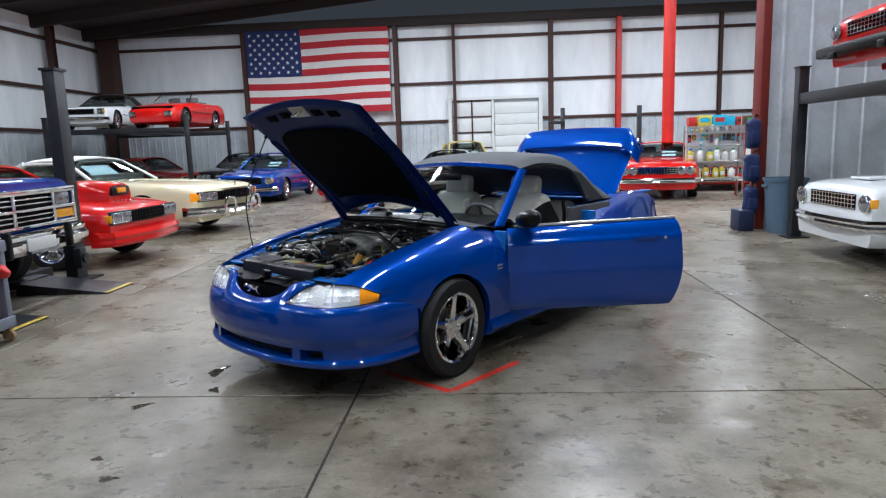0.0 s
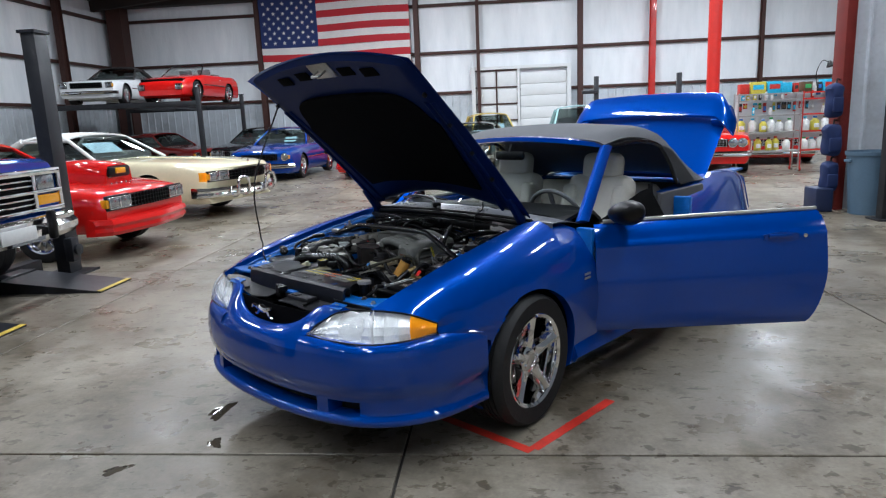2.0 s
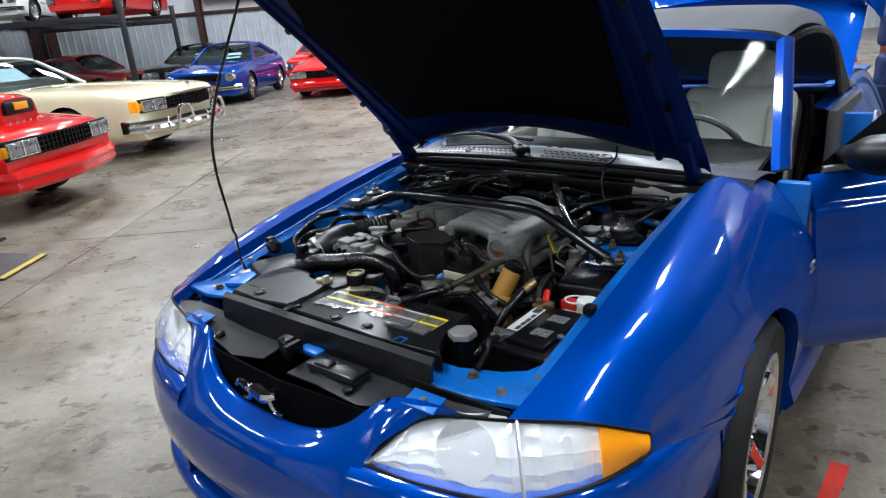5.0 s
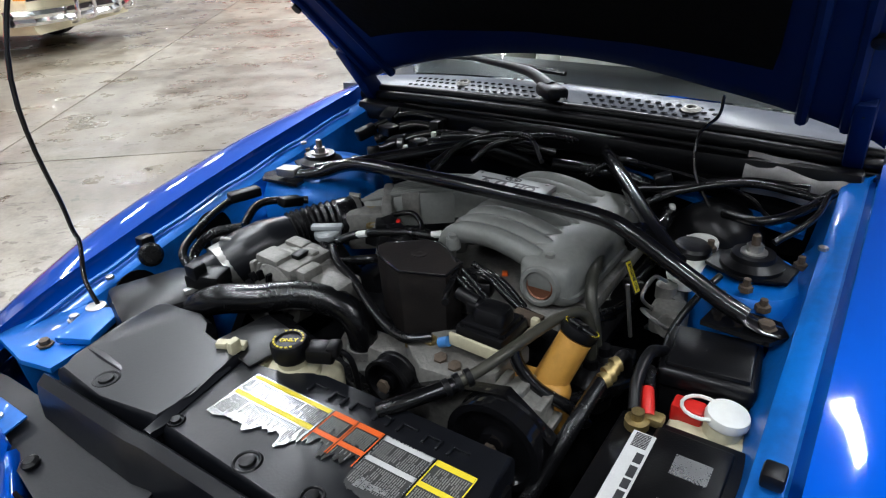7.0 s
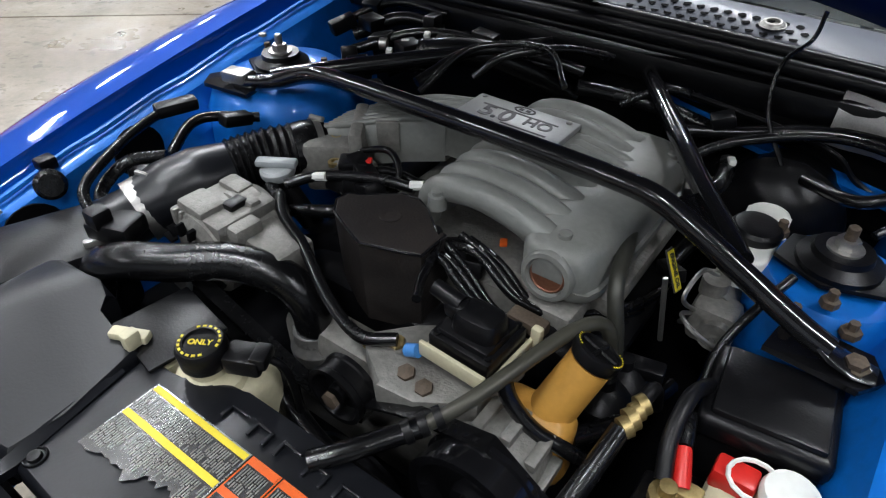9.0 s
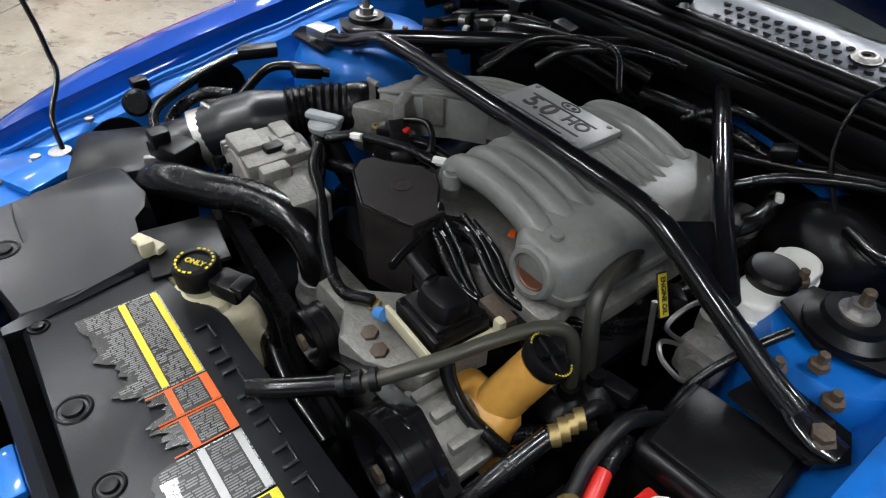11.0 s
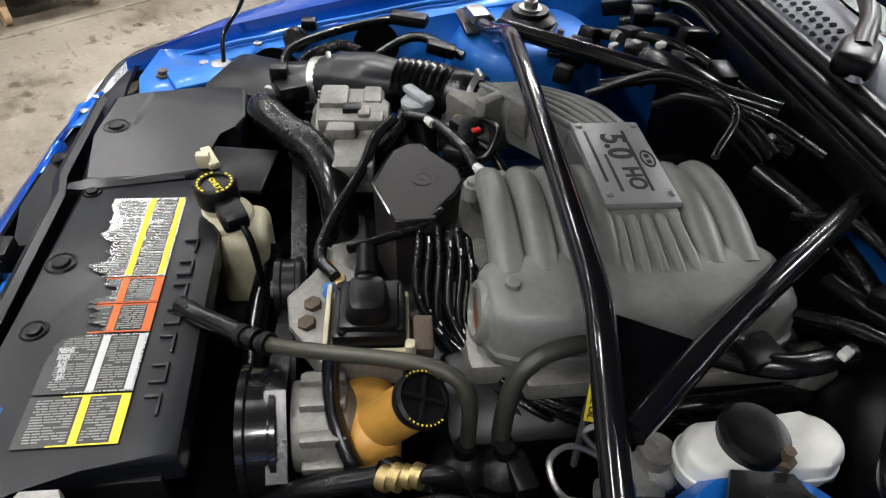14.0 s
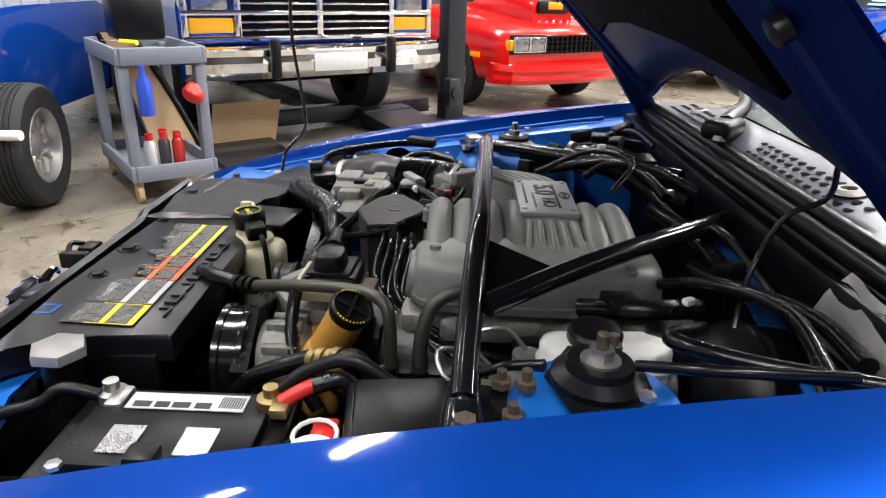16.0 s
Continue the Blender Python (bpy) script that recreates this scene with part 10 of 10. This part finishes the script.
def bottle(m, rad, hh, body, cap, label):
    b = thing("bottle", label, "bottle", "bottles on the rack", m)
    bm = bmesh.new()
    lathe(bm, [(0, 0), (rad * 0.94, 0), (rad, 0.008), (rad, hh * 0.62), (rad * 0.8, hh * 0.72), (rad * 0.4, hh * 0.84), (rad * 0.4, hh * 0.9)], seg=12)
    part("bottle_body", bm, body, b)
    bm = bmesh.new()
    lathe(bm, [(0, hh * 0.88), (rad * 0.45, hh * 0.88), (rad * 0.45, hh), (0, hh)], seg=12)
    part("cap", bm, cap, b)
    part("bottle_label", bx((0, -rad * 0.9, hh * 0.34), (rad * 1.1, rad * 0.25, hh * 0.3), 0.004), RACK_MATS[8], b)


def supply_rack(at, W, Hh, seed, frame_mat):
    """Wire shelving with a white board behind, packs on hooks, boxes above and jugs below."""
    r = thing("wire_rack", "wire shelving with car-care packs, bottles and jugs", "shelf", "supply racks", at)
    D = 0.42
    for x in (-W / 2, W / 2):
        for y in (-D / 2, D / 2):
            bm = bmesh.new()
            cyl(bm, (x, y, 0.06), (x, y, Hh), 0.014, seg=10)
            cyl(bm, (x - 0.012, y, 0.045), (x + 0.012, y, 0.045), 0.045, seg=14)
            part("post", bm, frame_mat, r)
    part("backboard", bx((0, D / 2 - 0.03, 1.28), (W - 0.05, 0.012, 1.1), 0.002), PEGBOARD, r, "white pegboard behind the goods")
    levels = (0.48, 0.90, 1.28, 1.62, Hh - 0.02)
    for z in levels:
        bm = bmesh.new()
        for k in range(9):
            y = -D / 2 + D * k / 8
            cyl(bm, (-W / 2, y, z), (W / 2, y, z), 0.005, seg=6)
        box(bm, (0, -D / 2, z - 0.012), (W, 0.012, 0.03))
        for x in (-W / 2, 0, W / 2):
            cyl(bm, (x, -D / 2, z), (x, D / 2, z), 0.006, seg=6)
        part("wire_shelf", bm, frame_mat, r)
    rnd = random.Random(seed)
    for z in (0.48, 0.90):
        x = -W / 2 + 0.12
        while x < W / 2 - 0.10:
            rad, hh = rnd.uniform(0.075, 0.10), rnd.uniform(0.25, 0.32)
            bottle(at @ pose(x, rnd.uniform(-0.12, 0.02), z + 0.006), rad, hh, rnd.choice((WHITEPL, WHITEPL, RACK_MATS[4], RACK_MATS[8])), rnd.choice(RACK_MATS), "large plastic jug standing on the wire rack")
            x += rad * 2 + rnd.uniform(0.01, 0.05)
    for z in (1.28, 1.62):
        x = -W / 2 + 0.08
        while x < W / 2 - 0.06:
            if rnd.random() < 0.55:
                w, hh = rnd.uniform(0.06, 0.13), rnd.uniform(0.12, 0.22)
                pk = thing("hanging_pack", "small printed card pack hung on a hook of the rack", "package", "packs on the rack", at @ pose(x + w / 2, D / 2 - 0.075, z + 0.28 - hh))
                part("card_back", bx((0, 0, hh / 2), (w, 0.004, hh), 0.001), rnd.choice(RACK_MATS), pk)
                part("blister", bx((0, -0.014, hh * 0.4), (w * 0.72, 0.025, hh * 0.5), 0.006), rnd.choice(RACK_MATS), pk)
                part("hook", bx((0, 0.005, hh - 0.02), (0.006, 0.075, 0.006)), STEEL, pk)
                x += w + rnd.uniform(0.01, 0.05)
            else:
                rad = rnd.uniform(0.03, 0.045)
                bottle(at @ pose(x + rad, rnd.uniform(-0.15, -0.02), z + 0.006), rad, rnd.uniform(0.14, 0.22), rnd.choice(RACK_MATS), rnd.choice(RACK_MATS), "plastic car-care bottle standing on the wire rack")
                x += rad * 2 + rnd.uniform(0.01, 0.06)
    x = -W / 2 + 0.03
    while x < W / 2 - 0.12:
        w, hh = rnd.choice(((0.09, 0.2), (0.12, 0.24), (0.2, 0.22), (0.32, 0.26))) if x < W / 2 - 0.35 else (0.1, 0.2)
        bxo = thing("carton", "printed carton of car-care goods on the top shelf", "box", "cartons on the rack", at @ pose(x + w / 2, -0.02, levels[-1] + 0.006, 0, 0, rnd.uniform(-8, 8)))
        part("carton_body", bx((0, 0, hh / 2), (w, 0.2, hh), 0.004), rnd.choice(RACK_MATS[:8]), bxo)
        part("carton_print", bx((0, -0.102, hh * 0.55), (w * 0.7, 0.003, hh * 0.4)), rnd.choice(RACK_MATS), bxo)
        x += w + rnd.uniform(0.005, 0.04)


supply_rack(hall(6.72, 12.2, 0, -6), 1.32, 1.78, 4, STEEL)
supply_rack(hall(7.93, 12.25, 0, 4), 1.04, 1.78, 9, REDSTEEL)


def post_gear():
    Hh = 1.75
    lp = thing("clamp_lamp", "black clamp lamp on a bent arm above the rack", "lamp", "", hall(7.25, 11.0, Hh))
    hose("arm", [(0, 0, 0), (-0.05, 0, 0.35), (0.05, 0, 0.6), (0.18, 0, 0.58)], 0.008, BLACK, lp)
    bm = bmesh.new()
    lathe(bm, [(0.02, 0.0), (0.05, 0.03), (0.09, 0.12), (0.085, 0.12), (0.045, 0.035)], (0.2, 0, 0.6), (0.2, -0.2, -1), 20)
    part("shade", bm, BLACK, lp)
    # blue gear hung on the post of the partition
    canvas = mat("navy_canvas", (0.008, 0.02, 0.085), 0.75, 0, 0, 0.25, 10, 0.4, 150)
    for k, (z, h, w) in enumerate(((1.52, 0.46, 0.19), (0.98, 0.44, 0.22), (0.48, 0.42, 0.20))):
        g = thing("hanging_bag", "dark blue work bag hung on the red post", "bag", "gear on the post", hall(5.18, 6.02, z))
        bm = bmesh.new()
        box(bm, (0, 0, 0), (w, 0.22, h), 0.07, None, 3)
        bmesh.ops.subdivide_edges(bm, edges=[e for e in bm.edges if e.calc_length() > 0.08], cuts=3, use_grid_fill=True)
        for v in bm.verts:
            v.co += Vector((1, 1, 0.4)) * 0.035 * noise.noise(v.co * 9 + Vector((3 * k, 0, 0)))
        bd = part("bag", bm, canvas, g)
        hose("strap", [(0.0, -0.04, h * 0.42), (0.03, 0.02, h * 0.62), (0.1, 0.08, h * 0.60)], 0.012, BLACK, g, seg=6)
        part("pocket", bx((0, -0.115, -h * 0.12), (w * 0.7, 0.04, h * 0.42), 0.015), canvas, g)
    g = thing("floor_box", "dark blue tool box at the foot of the red post", "tool box", "", hall(5.05, 6.0))
    part("case", bx((0, 0, 0.17), (0.24, 0.36, 0.33), 0.02), mat("navy_plastic", (0.012, 0.02, 0.06), 0.45), g)


post_gear()


def floor_tape():
    for nm, a, b in (("a", (0.42, -0.235), (1.03, -0.235)), ("b", (1.025, -0.21), (1.04, 0.46))):
        p, q = Vector((*a, 0)), Vector((*b, 0))
        d = (q - p)
        t = thing("floor_tape", "strip of worn red tape on the concrete floor", "tape", "tape marks", Matrix.Translation((p + q) / 2) @ Matrix.Rotation(math.atan2(d.y, d.x), 4, "Z"))
        bm = bmesh.new()
        n = 24
        rnd = random.Random(len(nm) + int(a[0] * 10))
        g = [[(d.length * (i / n - 0.5), w * 0.026 + rnd.uniform(-0.0012, 0.0012), 0.0005) for i in range(n + 1)] for w in (-1, 1)]
        sheet(bm, g)
        thicken(bm, -0.0012)
        part("strip", bm, TAPE, t)


floor_tape()


def puddle(x, y, sx, sy, seed):
    """A thin film of water with a ragged edge."""
    p = thing("puddle", "small puddle of water on the concrete floor", "puddle", "puddles", pose(x, y, 0.0, 0, 0, 40 * seed))
    rnd = random.Random(seed)
    out = []
    for k in range(28):
        a = 2 * math.pi * k / 28
        r = 1 + 0.28 * math.sin(3 * a + seed) + 0.14 * math.sin(7 * a + 2 * seed) + rnd.uniform(-0.08, 0.08)
        out.append((sx * r * math.cos(a), sy * r * math.sin(a)))
    bm = bmesh.new()
    prism(bm, out, 0.0002, 0.0014, None, 0.0005)
    part("water", bm, WET, p)


WET = mat("wet_concrete_film", (0.060, 0.050, 0.038), 0.04, 0, 0, 0.25, 8, 0.0, spec=0.5)
for k_, (x_, y_, sx_, sy_) in enumerate(((0.455, -2.03, 0.045, 0.025), (-0.32, -1.535, 0.06, 0.03), (-0.51, -0.92, 0.10, 0.045), (-0.20, -1.12, 0.05, 0.03), (0.20, -1.98, 0.03, 0.02))):
    puddle(x_, y_, sx_, sy_, k_ + 1)


def far_lift():
    """Slim lift posts that stand before the end wall."""
    li = thing("two_post_lift", "slim black two-post lift standing empty before the end wall", "car lift", "car lifts", hall(4.85, 17.2))
    for x in (-1.23, 1.23):
        bm = bmesh.new()
        box(bm, (x, 0, 1.29), (0.13, 0.16, 2.58), 0.008)
        box(bm, (x, 0, 0.012), (0.36, 0.4, 0.024))
        part("post", bm, LIFTBLACK, li)
    part("swing_arm", bx((-1.42, -0.1, 2.12), (0.5, 0.09, 0.11), 0.01), LIFTBLACK, li)


far_lift()
